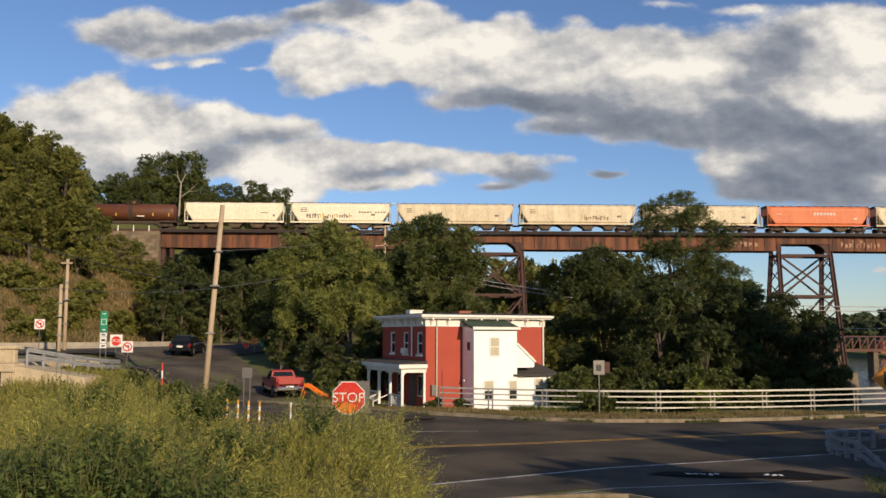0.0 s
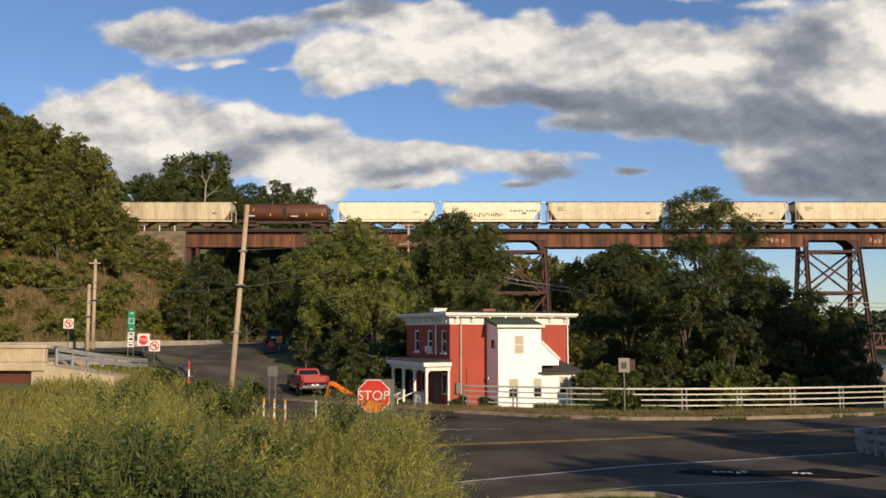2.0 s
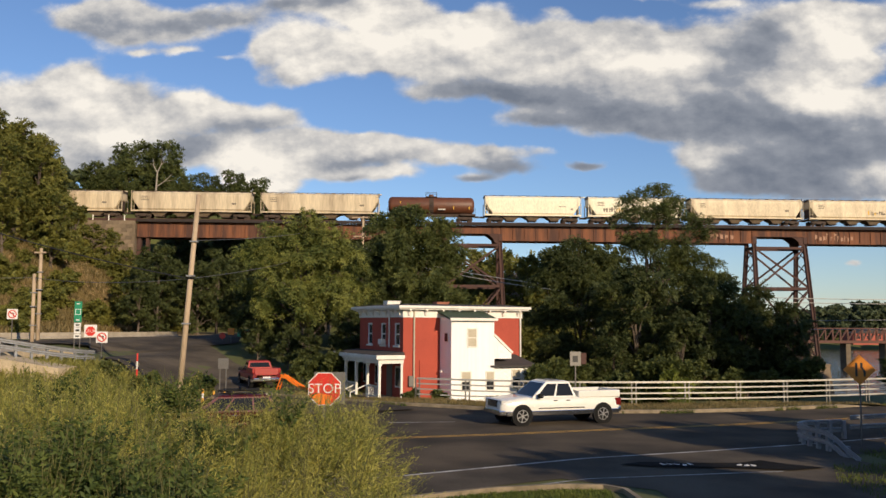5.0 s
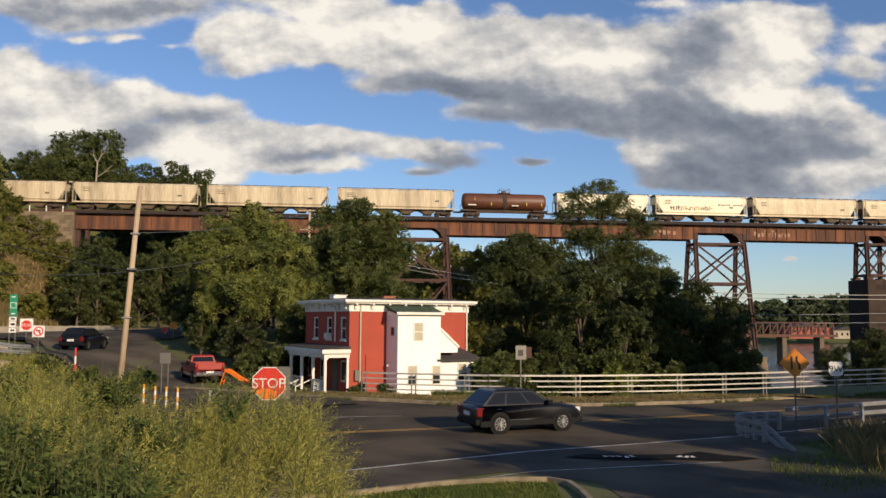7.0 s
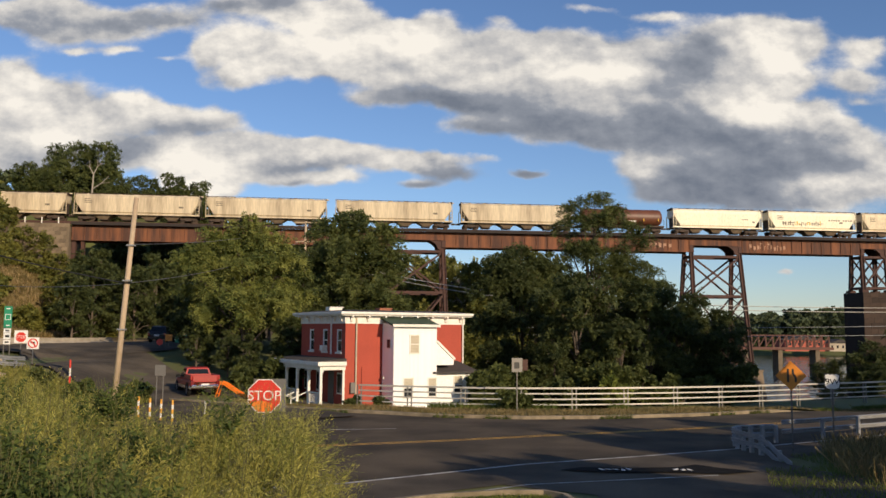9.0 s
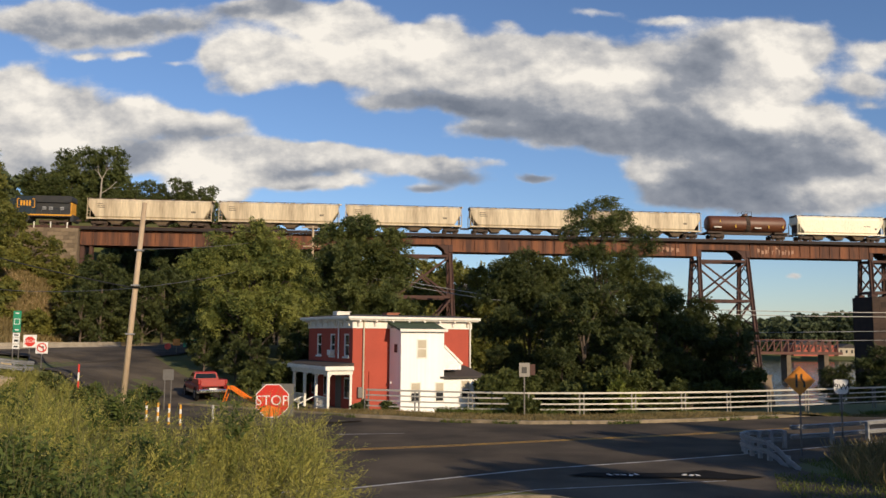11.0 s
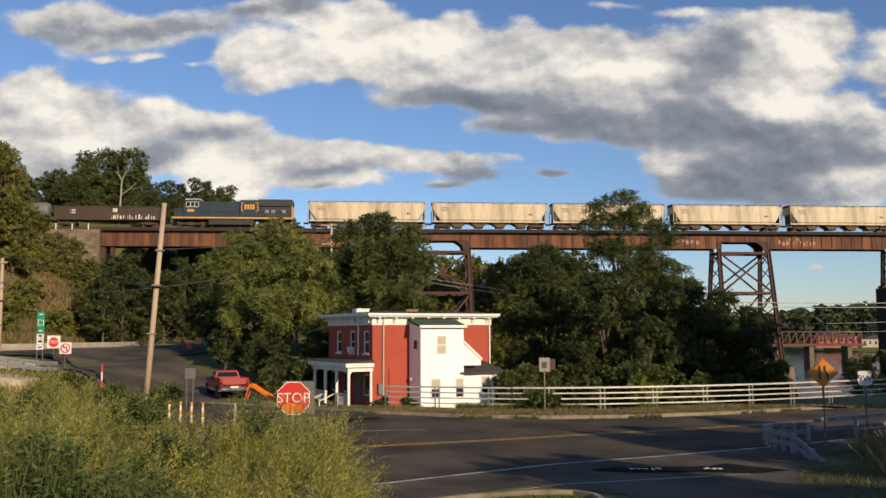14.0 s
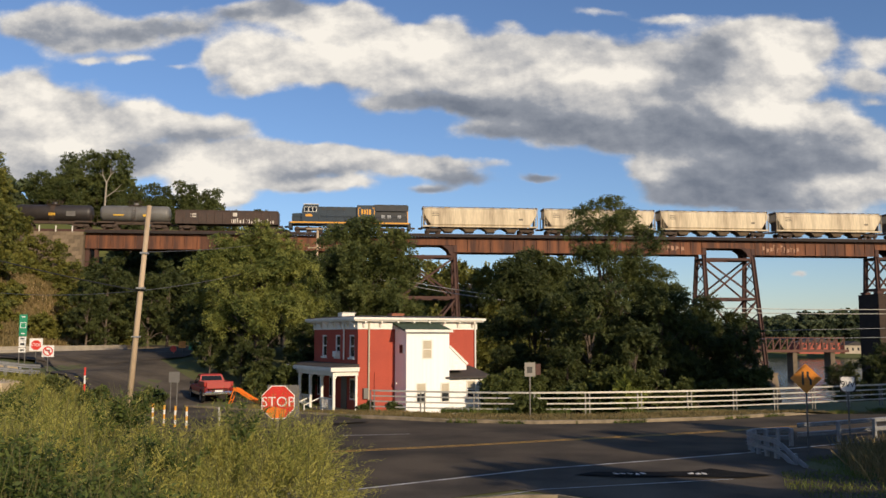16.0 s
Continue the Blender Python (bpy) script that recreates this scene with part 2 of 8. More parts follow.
# ------------------------------------------------ materials
def material(name, colour, second=None, rough=0.7, metal=0.0, scale=3.0, amount=0.5, bump=0.15, fine=40.0,
             stretch=(1, 1, 1), island=0.0, vary=0.0, spec=0.5, coat=0.0, contrast=(0.35, 0.65)):
    """Two colours broken up by noise at two scales, with fine relief."""
    m = bpy.data.materials.new(name)
    m.use_nodes = True
    t = m.node_tree
    N, L = t.nodes.new, t.links.new
    bsdf = t.nodes["Principled BSDF"]
    coord = N("ShaderNodeTexCoord")
    mp = N("ShaderNodeMapping"); mp.inputs["Scale"].default_value = stretch
    L(coord.outputs["Object"], mp.inputs[0])
    n1 = N("ShaderNodeTexNoise"); n1.inputs["Scale"].default_value, n1.inputs["Detail"].default_value = scale, 6
    n2 = N("ShaderNodeTexNoise"); n2.inputs["Scale"].default_value, n2.inputs["Detail"].default_value = fine, 4
    L(mp.outputs[0], n1.inputs[0]); L(mp.outputs[0], n2.inputs[0])
    rng = N("ShaderNodeMapRange"); L(n1.outputs[0], rng.inputs[0])
    rng.inputs[1].default_value, rng.inputs[2].default_value = contrast
    rng.inputs[4].default_value = amount
    second = second or tuple(c * 0.55 for c in colour)
    mx = N("ShaderNodeMix"); mx.data_type = "RGBA"
    L(rng.outputs[0], mx.inputs[0])
    mx.inputs[6].default_value, mx.inputs[7].default_value = (*colour, 1), (*second, 1)
    hsv = N("ShaderNodeHueSaturation"); L(mx.outputs[2], hsv.inputs["Color"])
    vr = N("ShaderNodeMapRange"); L(n2.outputs[0], vr.inputs[0])
    vr.inputs[1].default_value, vr.inputs[2].default_value = 0.3, 0.7
    vr.inputs[3].default_value, vr.inputs[4].default_value = 0.85, 1.15
    value = vr.outputs[0]
    if island:
        geo = N("ShaderNodeNewGeometry")
        ir = N("ShaderNodeMapRange"); L(geo.outputs["Random Per Island"], ir.inputs[0])
        ir.inputs[3].default_value, ir.inputs[4].default_value = 1 - island, 1 + island
        mu = N("ShaderNodeMath"); mu.operation = "MULTIPLY"
        L(value, mu.inputs[0]); L(ir.outputs[0], mu.inputs[1])
        value = mu.outputs[0]
    if vary:
        oi = N("ShaderNodeObjectInfo")
        orr = N("ShaderNodeMapRange"); L(oi.outputs["Random"], orr.inputs[0])
        orr.inputs[3].default_value, orr.inputs[4].default_value = 1 - vary, 1 + vary
        mo = N("ShaderNodeMath"); mo.operation = "MULTIPLY"
        L(value, mo.inputs[0]); L(orr.outputs[0], mo.inputs[1])
        value = mo.outputs[0]
    L(value, hsv.inputs["Value"])
    L(hsv.outputs[0], bsdf.inputs["Base Color"])
    bsdf.inputs["Roughness"].default_value, bsdf.inputs["Metallic"].default_value = rough, metal
    bsdf.inputs["Specular IOR Level"].default_value = spec
    bsdf.inputs["Coat Weight"].default_value = coat
    bsdf.inputs["Coat Roughness"].default_value = 0.08
    if bump:
        bp = N("ShaderNodeBump"); bp.inputs["Strength"].default_value = bump; bp.inputs["Distance"].default_value = 0.02
        L(n2.outputs[0], bp.inputs["Height"]); L(bp.outputs[0], bsdf.inputs["Normal"])
    return m


def leaf_material(name, colour, second, through_light=0.35, scale=0.35):
    """Matt leaves that let some light through, each a little different."""
    m = bpy.data.materials.new(name)
    m.use_nodes = True
    t = m.node_tree
    N, L = t.nodes.new, t.links.new
    bsdf = t.nodes["Principled BSDF"]
    geo = N("ShaderNodeNewGeometry")
    coord = N("ShaderNodeTexCoord")
    n1 = N("ShaderNodeTexNoise"); n1.inputs["Scale"].default_value = scale
    L(coord.outputs["Object"], n1.inputs[0])
    ad = N("ShaderNodeMath"); ad.operation = "MULTIPLY_ADD"
    L(geo.outputs["Random Per Island"], ad.inputs[0]); ad.inputs[1].default_value = 0.7
    sb = N("ShaderNodeMapRange"); L(n1.outputs[0], sb.inputs[0])
    sb.inputs[1].default_value, sb.inputs[2].default_value = 0.35, 0.65
    sb.inputs[3].default_value, sb.inputs[4].default_value = -0.2, 0.5
    L(sb.outputs[0], ad.inputs[2])
    mx = N("ShaderNodeMix"); mx.data_type = "RGBA"; mx.clamp_factor = True
    L(ad.outputs[0], mx.inputs[0])
    mx.inputs[6].default_value, mx.inputs[7].default_value = (*colour, 1), (*second, 1)
    L(mx.outputs[2], bsdf.inputs["Base Color"])
    bsdf.inputs["Roughness"].default_value, bsdf.inputs["Specular IOR Level"].default_value = 0.6, 0.25
    tr = N("ShaderNodeBsdfTranslucent"); L(mx.outputs[2], tr.inputs[0])
    ms = N("ShaderNodeMixShader"); ms.inputs[0].default_value = through_light
    L(bsdf.outputs[0], ms.inputs[1]); L(tr.outputs[0], ms.inputs[2])
    L(ms.outputs[0], t.nodes["Material Output"].inputs[0])
    return m


def glass_material(name, colour, rough=0.05):
    m = bpy.data.materials.new(name)
    m.use_nodes = True
    b = m.node_tree.nodes["Principled BSDF"]
    b.inputs["Base Color"].default_value = (*colour, 1)
    b.inputs["Roughness"].default_value, b.inputs["Specular IOR Level"].default_value = rough, 0.25
    b.inputs["Coat Weight"].default_value = 0.0
    return m


M = {
    "asphalt": material("asphalt", (0.125, 0.098, 0.068), (0.052, 0.044, 0.034), 0.95, scale=0.28, fine=25, bump=0.25, spec=0.12, amount=1.0),
    "asphalt_old": material("asphalt_old", (0.145, 0.118, 0.086), (0.065, 0.055, 0.043), 0.95, scale=0.3, fine=25, bump=0.25, spec=0.12, amount=1.0),
    "concrete": material("concrete", (0.36, 0.31, 0.24), (0.20, 0.17, 0.13), 0.85, scale=1.2, fine=20),
    # overpass concrete: buff, lightened and warmed so the colour carries low sun
    "concrete_warm": material("sun_brightened_buff_concrete", (0.62, 0.50, 0.33), (0.42, 0.33, 0.21), 0.85, scale=0.8, fine=16, amount=0.8),
    "kerb": material("kerb_stone", (0.30, 0.24, 0.16), (0.15, 0.12, 0.075), 0.9, scale=2, fine=30, amount=0.9),
    "line_white": material("worn_white_paint", (0.62, 0.60, 0.55), (0.2, 0.19, 0.18), 0.7, scale=1.3, amount=1.0),
    "line_yellow": material("worn_yellow_paint", (0.72, 0.40, 0.05), (0.42, 0.23, 0.05), 0.7, scale=2.5, amount=0.7),
    "grass": material("grass_ground", (0.10, 0.12, 0.028), (0.13, 0.11, 0.045), 0.95, scale=0.25, fine=9, bump=0.6),
    "earth": material("earth", (0.42, 0.285, 0.145), (0.17, 0.15, 0.055), 0.95, scale=0.25, fine=6, bump=0.6),
    "rust": material("rusted_steel", (0.21, 0.080, 0.036), (0.075, 0.034, 0.023), 0.85, scale=0.9, fine=6, stretch=(1, 1, 0.10), amount=1.0, contrast=(0.38, 0.60)),
    "rust_dark": material("dark_rusted_steel", (0.085, 0.040, 0.030), (0.045, 0.026, 0.022), 0.85, scale=0.8, fine=8),
    "deck_black": material("tarred_deck_timber", (0.028, 0.022, 0.020), (0.05, 0.035, 0.03), 0.9, scale=1.5, fine=10),
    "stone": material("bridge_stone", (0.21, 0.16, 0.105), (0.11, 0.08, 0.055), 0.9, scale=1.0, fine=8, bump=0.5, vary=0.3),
    # pier stone: bridge stone darkened, so the colour itself carries the shade
    "pier_stone": material("shade_darkened_pier_stone", (0.050, 0.030, 0.020), (0.022, 0.015, 0.012), 0.9, scale=0.7, fine=6, bump=0.5, vary=0.3),
    "brick_red": material("red_painted_brick", (0.40, 0.070, 0.040), (0.31, 0.055, 0.034), 0.85, scale=0.8, fine=14, bump=0.25),
    "white_paint": material("white_paint", (0.80, 0.77, 0.70), (0.62, 0.58, 0.50), 0.6, scale=1.6, fine=20, amount=0.45),
    "siding": material("white_siding", (0.88, 0.87, 0.85), (0.82, 0.80, 0.76), 0.55, scale=1.0, fine=12, amount=0.4),
    "roof_green": material("green_shingles", (0.055, 0.085, 0.05), (0.03, 0.045, 0.03), 0.9, scale=2, fine=20),
    "roof_dark": material("dark_roofing", (0.06, 0.052, 0.048), (0.035, 0.03, 0.03), 0.9, scale=2, fine=18),
    "porch_floor": material("weathered_boards", (0.16, 0.13, 0.10), None, 0.85, scale=3),
    "cream": material("cream_hopper_paint", (0.74, 0.62, 0.42), (0.46, 0.36, 0.23), 0.6, scale=0.9, fine=8, stretch=(1, 1, 0.3), amount=0.55, bump=0.05),
    "cream_clean": material("clean_cream_paint", (0.86, 0.78, 0.58), (0.74, 0.64, 0.45), 0.5, scale=0.6, fine=8, stretch=(1, 1, 0.3), amount=0.4, bump=0.03),
    "cream_dirty": material("dirty_cream_paint", (0.64, 0.53, 0.36), (0.27, 0.20, 0.13), 0.65, scale=0.7, fine=5, stretch=(1, 1, 0.12), amount=0.75, bump=0.05, contrast=(0.45, 0.72)),
    "orange": material("orange_hopper_paint", (0.70, 0.19, 0.065), (0.52, 0.13, 0.05), 0.6, scale=0.8, fine=8, stretch=(1, 1, 0.3)),
    "tank_brown": material("brown_tank_paint", (0.135, 0.048, 0.022), (0.07, 0.028, 0.016), 0.5, scale=0.6, fine=6),
    "tank_grey": material("grey_tank_paint", (0.16, 0.155, 0.145), (0.09, 0.08, 0.07), 0.5, scale=0.6, fine=6),
    "black_car": material("black_tank_paint", (0.032, 0.028, 0.027), (0.05, 0.04, 0.035), 0.5, scale=0.8, fine=6),
    "gondola": material("dark_brown_gondola_paint", (0.055, 0.038, 0.030), (0.09, 0.05, 0.035), 0.75, scale=0.8, fine=5),
    "grime": material("grimy_hopper_funnel", (0.26, 0.19, 0.12), (0.12, 0.085, 0.055), 0.85, scale=1.5, fine=9),
    "under": material("grimy_running_gear", (0.055, 0.040, 0.030), (0.10, 0.06, 0.04), 0.85, scale=2, fine=12),
    "loco_blue": material("dark_blue_paint", (0.024, 0.040, 0.056), (0.015, 0.025, 0.036), 0.45, scale=0.8, fine=8),
    "loco_dark": material("dark_grey_machinery", (0.025, 0.028, 0.032), (0.05, 0.045, 0.04), 0.6, scale=1.5),
    "yellow": material("yellow_paint", (0.75, 0.36, 0.03), (0.5, 0.22, 0.03), 0.5, scale=2),
    "steel": material("galvanised_steel", (0.36, 0.365, 0.37), (0.22, 0.22, 0.22), 0.5, 0.4, scale=4, fine=30),
    "rail_white": material("aluminium_rail", (0.56, 0.53, 0.47), (0.36, 0.33, 0.28), 0.5, 0.4, scale=2, fine=25),
    "wood_pole": material("bare_wooden_pole", (0.50, 0.38, 0.25), (0.32, 0.23, 0.15), 0.85, scale=2, fine=30, stretch=(1, 1, 0.1)),
    "bark": material("bark", (0.13, 0.10, 0.075), (0.06, 0.045, 0.035), 0.95, scale=3, fine=18, stretch=(1, 1, 0.3), bump=0.5),
    "green_stem": material("green_woody_stem", (0.17, 0.165, 0.05), (0.10, 0.085, 0.035), 0.8, scale=6, fine=40),
    "bark_pale": material("pale_bark", (0.36, 0.32, 0.26), (0.20, 0.17, 0.13), 0.9, scale=3, fine=18),
    "sign_red": material("red_sign_sheeting", (0.62, 0.035, 0.02), (0.45, 0.03, 0.02), 0.4, scale=6, bump=0.02, amount=0.35),
    "sign_white": material("white_sign_sheeting", (0.74, 0.72, 0.68), (0.6, 0.57, 0.52), 0.4, scale=6, bump=0.02, amount=0.35),
    "sign_green": material("green_sign_sheeting", (0.02, 0.25, 0.13), (0.02, 0.18, 0.09), 0.4, scale=6, bump=0.02),
    "sign_yellow": material("orange_yellow_sign_sheeting", (0.70, 0.24, 0.02), (0.5, 0.17, 0.02), 0.4, scale=6, bump=0.02),
    "sign_black": material("black_sign_ink", (0.018, 0.018, 0.018), None, 0.5, bump=0),
    "sign_back": material("bare_sign_metal", (0.17, 0.16, 0.145), (0.15, 0.14, 0.13), 0.5, 0.5, scale=5),
    "post": material("dull_steel_post", (0.16, 0.155, 0.145), (0.10, 0.08, 0.06), 0.6, 0.4, scale=5),
    "orange_plastic": material("orange_plastic", (0.85, 0.20, 0.015), (0.7, 0.15, 0.01), 0.45, scale=5, bump=0.02),
    "paint_darkred": material("dark_red_car_paint", (0.075, 0.004, 0.006), (0.06, 0.004, 0.005), 0.32, 0.1, bump=0, coat=0.35, spec=0.35),
    "paint_red": material("faded_red_truck_paint", (0.36, 0.022, 0.014), (0.26, 0.018, 0.012), 0.45, bump=0, coat=0.2),
    "paint_white": material("white_truck_paint", (0.78, 0.76, 0.70), (0.70, 0.67, 0.60), 0.3, bump=0, coat=0.7),
    "paint_black": material("black_car_paint", (0.008, 0.008, 0.010), (0.012, 0.012, 0.013), 0.3, bump=0, coat=0.25, spec=0.3),
    "tyre": material("tyre_rubber", (0.010, 0.010, 0.010), (0.02, 0.018, 0.017), 0.9, scale=6, spec=0.2),
    "alloy": material("alloy_rim", (0.55, 0.55, 0.56), (0.35, 0.35, 0.36), 0.3, 0.9, scale=8, bump=0),
    "trim_black": material("black_plastic_trim", (0.010, 0.010, 0.010), None, 0.7, scale=8, spec=0.2),
    "chrome": material("chrome", (0.75, 0.75, 0.76), (0.6, 0.6, 0.6), 0.15, 1.0, bump=0),
    "lamp_clear": material("clear_lamp_lens", (0.7, 0.7, 0.68), None, 0.15, bump=0, coat=1),
    "lamp_red": material("red_lamp_lens", (0.16, 0.008, 0.008), None, 0.2, bump=0, coat=1),
    "glass": glass_material("dark_window_glass", (0.015, 0.017, 0.02)),
    "house_glass": glass_material("house_window_glass", (0.03, 0.032, 0.035), 0.08),
    "blind": material("cream_window_blind", (0.50, 0.44, 0.33), (0.4, 0.35, 0.26), 0.8, scale=3, fine=40, stretch=(0.1, 0.1, 1)),
    "curtain": material("grey_curtain", (0.42, 0.40, 0.37), None, 0.9, scale=3),
    "brown_steel": material("brown_bridge_girder_paint", (0.13, 0.035, 0.02), (0.09, 0.03, 0.02), 0.7, scale=1),
    "cable": material("cable_black", (0.03, 0.03, 0.03), None, 0.6, bump=0),
    "fence_post": material("dull_aluminium_post", (0.27, 0.255, 0.23), (0.16, 0.15, 0.13), 0.55, 0.4, scale=4),
    "water": None, "tarp": material("black_patch", (0.010, 0.0095, 0.009), (0.02, 0.019, 0.018), 0.95, scale=1.2, spec=0.1),
    "brick_chimney": material("chimney_brick", (0.36, 0.14, 0.08), (0.25, 0.1, 0.06), 0.9, scale=3, fine=20),
    "far_rust": material("far_truss_steel", (0.13, 0.055, 0.038), (0.08, 0.04, 0.03), 0.8, scale=0.5),
    "far_red": material("far_red_building", (0.45, 0.10, 0.06), (0.3, 0.08, 0.05), 0.8, scale=0.3),
    "far_cream": material("far_pale_building", (0.45, 0.38, 0.28), (0.3, 0.25, 0.18), 0.8, scale=0.3),
}
M["leaf_locust"] = leaf_material("locust_leaves", (0.27, 0.275, 0.065), (0.085, 0.115, 0.03))
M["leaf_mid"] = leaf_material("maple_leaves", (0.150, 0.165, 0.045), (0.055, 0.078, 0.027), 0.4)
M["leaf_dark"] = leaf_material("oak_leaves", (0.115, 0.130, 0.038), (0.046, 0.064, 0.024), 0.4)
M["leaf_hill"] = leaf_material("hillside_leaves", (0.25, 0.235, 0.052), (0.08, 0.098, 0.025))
M["leaf_bush"] = leaf_material("willow_leaves", (0.56, 0.50, 0.125), (0.15, 0.18, 0.036), 0.42, 2.2)
M["leaf_weed"] = leaf_material("weed_leaves", (0.15, 0.185, 0.045), (0.04, 0.07, 0.02), 0.4, 2.0)
M["leaf_bright"] = leaf_material("bright_shrub_leaves", (0.22, 0.24, 0.04), (0.12, 0.15, 0.03), 0.45, 1.0)
M["leaf_far"] = leaf_material("far_wood_leaves", (0.12, 0.145, 0.065), (0.06, 0.08, 0.042), 0.3, 0.05)
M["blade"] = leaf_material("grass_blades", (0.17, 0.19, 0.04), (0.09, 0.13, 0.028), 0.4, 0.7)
# the grass blades again, brightened and yellowed to stand for sun on the slope
M["blade_sun"] = leaf_material("sun_brightened_blades", (0.40, 0.36, 0.10), (0.20, 0.21, 0.05), 0.4, 0.7)
M["blade_dry"] = leaf_material("dry_grass_blades", (0.33, 0.245, 0.11), (0.16, 0.13, 0.05), 0.4, 0.7)


def water_material():
    m = bpy.data.materials.new("river_water")
    m.use_nodes = True
    t = m.node_tree
    b = t.nodes["Principled BSDF"]
    b.inputs["Base Color"].default_value = (0.03, 0.04, 0.04, 1)
    b.inputs["Roughness"].default_value = 0.12
    n = t.nodes.new("ShaderNodeTexNoise"); n.inputs["Scale"].default_value = 0.35
    c = t.nodes.new("ShaderNodeTexCoord"); t.links.new(c.outputs["Object"], n.inputs[0])
    bp = t.nodes.new("ShaderNodeBump"); bp.inputs["Strength"].default_value = 0.5; bp.inputs["Distance"].default_value = 1.0
    t.links.new(n.outputs[0], bp.inputs["Height"]); t.links.new(bp.outputs[0], b.inputs["Normal"])
    return m


M["water"] = water_material()


# ------------------------------------------------ mesh tools
class Geo:
    """Collects vertices and faces of one mesh."""

    def __init__(self):
        self.v, self.f = [], []

    def add(self, verts, faces):
        n = len(self.v)
        self.v.extend(tuple(p) for p in verts)
        self.f.extend(tuple(n + i for i in face) for face in faces)
        return self

    def box(self, x0, y0, z0, x1, y1, z1):
        x0, x1 = min(x0, x1), max(x0, x1)
        y0, y1 = min(y0, y1), max(y0, y1)
        z0, z1 = min(z0, z1), max(z0, z1)
        return self.add([(x0, y0, z0), (x1, y0, z0), (x1, y1, z0), (x0, y1, z0), (x0, y0, z1), (x1, y0, z1), (x1, y1, z1), (x0, y1, z1)],
                        [(3, 2, 1, 0), (4, 5, 6, 7), (0, 1, 5, 4), (1, 2, 6, 5), (2, 3, 7, 6), (3, 0, 4, 7)])

    def soft_box(self, x0, y0, z0, x1, y1, z1, c=0.03):
        """A box with chamfered edges."""
        x0, x1 = min(x0, x1), max(x0, x1)
        y0, y1 = min(y0, y1), max(y0, y1)
        z0, z1 = min(z0, z1), max(z0, z1)
        c = min(c, (x1 - x0) * 0.45, (y1 - y0) * 0.45, (z1 - z0) * 0.45)
        bm = bmesh.new()
        bmesh.ops.create_cube(bm, size=1, matrix=Matrix.Translation(((x0 + x1) / 2, (y0 + y1) / 2, (z0 + z1) / 2)) @ Matrix.Diagonal((x1 - x0, y1 - y0, z1 - z0, 1)))
        bmesh.ops.bevel(bm, geom=bm.edges[:], offset=c, segments=2, affect="EDGES", profile=0.5)
        bm.verts.index_update()
        self.add([v.co[:] for v in bm.verts], [[v.index for v in f.verts] for f in bm.faces])
        bm.free()
        return self

    def rod(self, a, b, r0, r1=None, n=8):
        r1 = r0 if r1 is None else r1
        a, b = Vector(a), Vector(b)
        d = (b - a).normalized()
        s = d.orthogonal().normalized()
        q = d.cross(s)
        ring = [(math.cos(2 * math.pi * i / n), math.sin(2 * math.pi * i / n)) for i in range(n)]
        verts = [a + (s * c + q * e) * r0 for c, e in ring] + [b + (s * c + q * e) * r1 for c, e in ring]
        faces = [(i, (i + 1) % n, n + (i + 1) % n, n + i) for i in range(n)]
        return self.add(verts, faces + [tuple(reversed(range(n))), tuple(range(n, 2 * n))])

    def beam(self, a, b, w, h):
        """A square bar from a to b, w wide and h high."""
        a, b = Vector(a), Vector(b)
        d = (b - a).normalized()
        up = Vector((0, 0, 1)) if abs(d.z) < 0.95 else Vector((0, 1, 0))
        s = d.cross(up).normalized() * (w / 2)
        q = s.normalized().cross(d) * (h / 2)
        verts = [p + i * s + j * q for p in (a, b) for i, j in ((-1, -1), (1, -1), (1, 1), (-1, 1))]
        return self.add(verts, [(0, 1, 2, 3), (7, 6, 5, 4), (0, 4, 5, 1), (1, 5, 6, 2), (2, 6, 7, 3), (3, 7, 4, 0)])

    def prism(self, outline, y0, y1):
        """The outline (x, z), drawn out from y0 to y1."""
        n = len(outline)
        verts = [(x, y0, z) for x, z in outline] + [(x, y1, z) for x, z in outline]
        return self.add(verts, [tuple(range(n)), tuple(reversed(range(n, 2 * n)))] + [((i + 1) % n, i, n + i, n + (i + 1) % n) for i in range(n)])

    def loft(self, rings, caps=True):
        """Skin over rings of as many points each."""
        n = len(rings[0])
        verts = [p for ring in rings for p in ring]
        faces = [(k * n + i, k * n + (i + 1) % n, (k + 1) * n + (i + 1) % n, (k + 1) * n + i) for k in range(len(rings) - 1) for i in range(n)]
        if caps:
            faces += [tuple(reversed(range(n))), tuple(range((len(rings) - 1) * n, len(rings) * n))]
        return self.add(verts, faces)

    def mesh(self, name, mat, smooth=False):
        me = bpy.data.meshes.new(name)
        me.from_pydata([tuple(p) for p in self.v], [], self.f)
        bm = bmesh.new()
        bm.from_mesh(me)
        bmesh.ops.recalc_face_normals(bm, faces=bm.faces[:])
        bm.to_mesh(me)
        bm.free()
        if smooth:
            me.polygons.foreach_set("use_smooth", [True] * len(me.polygons))
        me.materials.append(M[mat] if isinstance(mat, str) else mat)
        return me


def quads_mesh(name, verts, mat):
    """A mesh of loose quads, four vertices each, from one array."""
    n = len(verts)
    me = bpy.data.meshes.new(name)
    me.vertices.add(n)
    me.vertices.foreach_set("co", np.ascontiguousarray(verts, dtype=np.float32).ravel())
    me.loops.add(n)
    me.loops.foreach_set("vertex_index", np.arange(n, dtype=np.int32))
    me.polygons.add(n // 4)
    me.polygons.foreach_set("loop_start", np.arange(0, n, 4, dtype=np.int32))
    me.materials.append(M[mat])
    me.update(calc_edges=True)
    return me


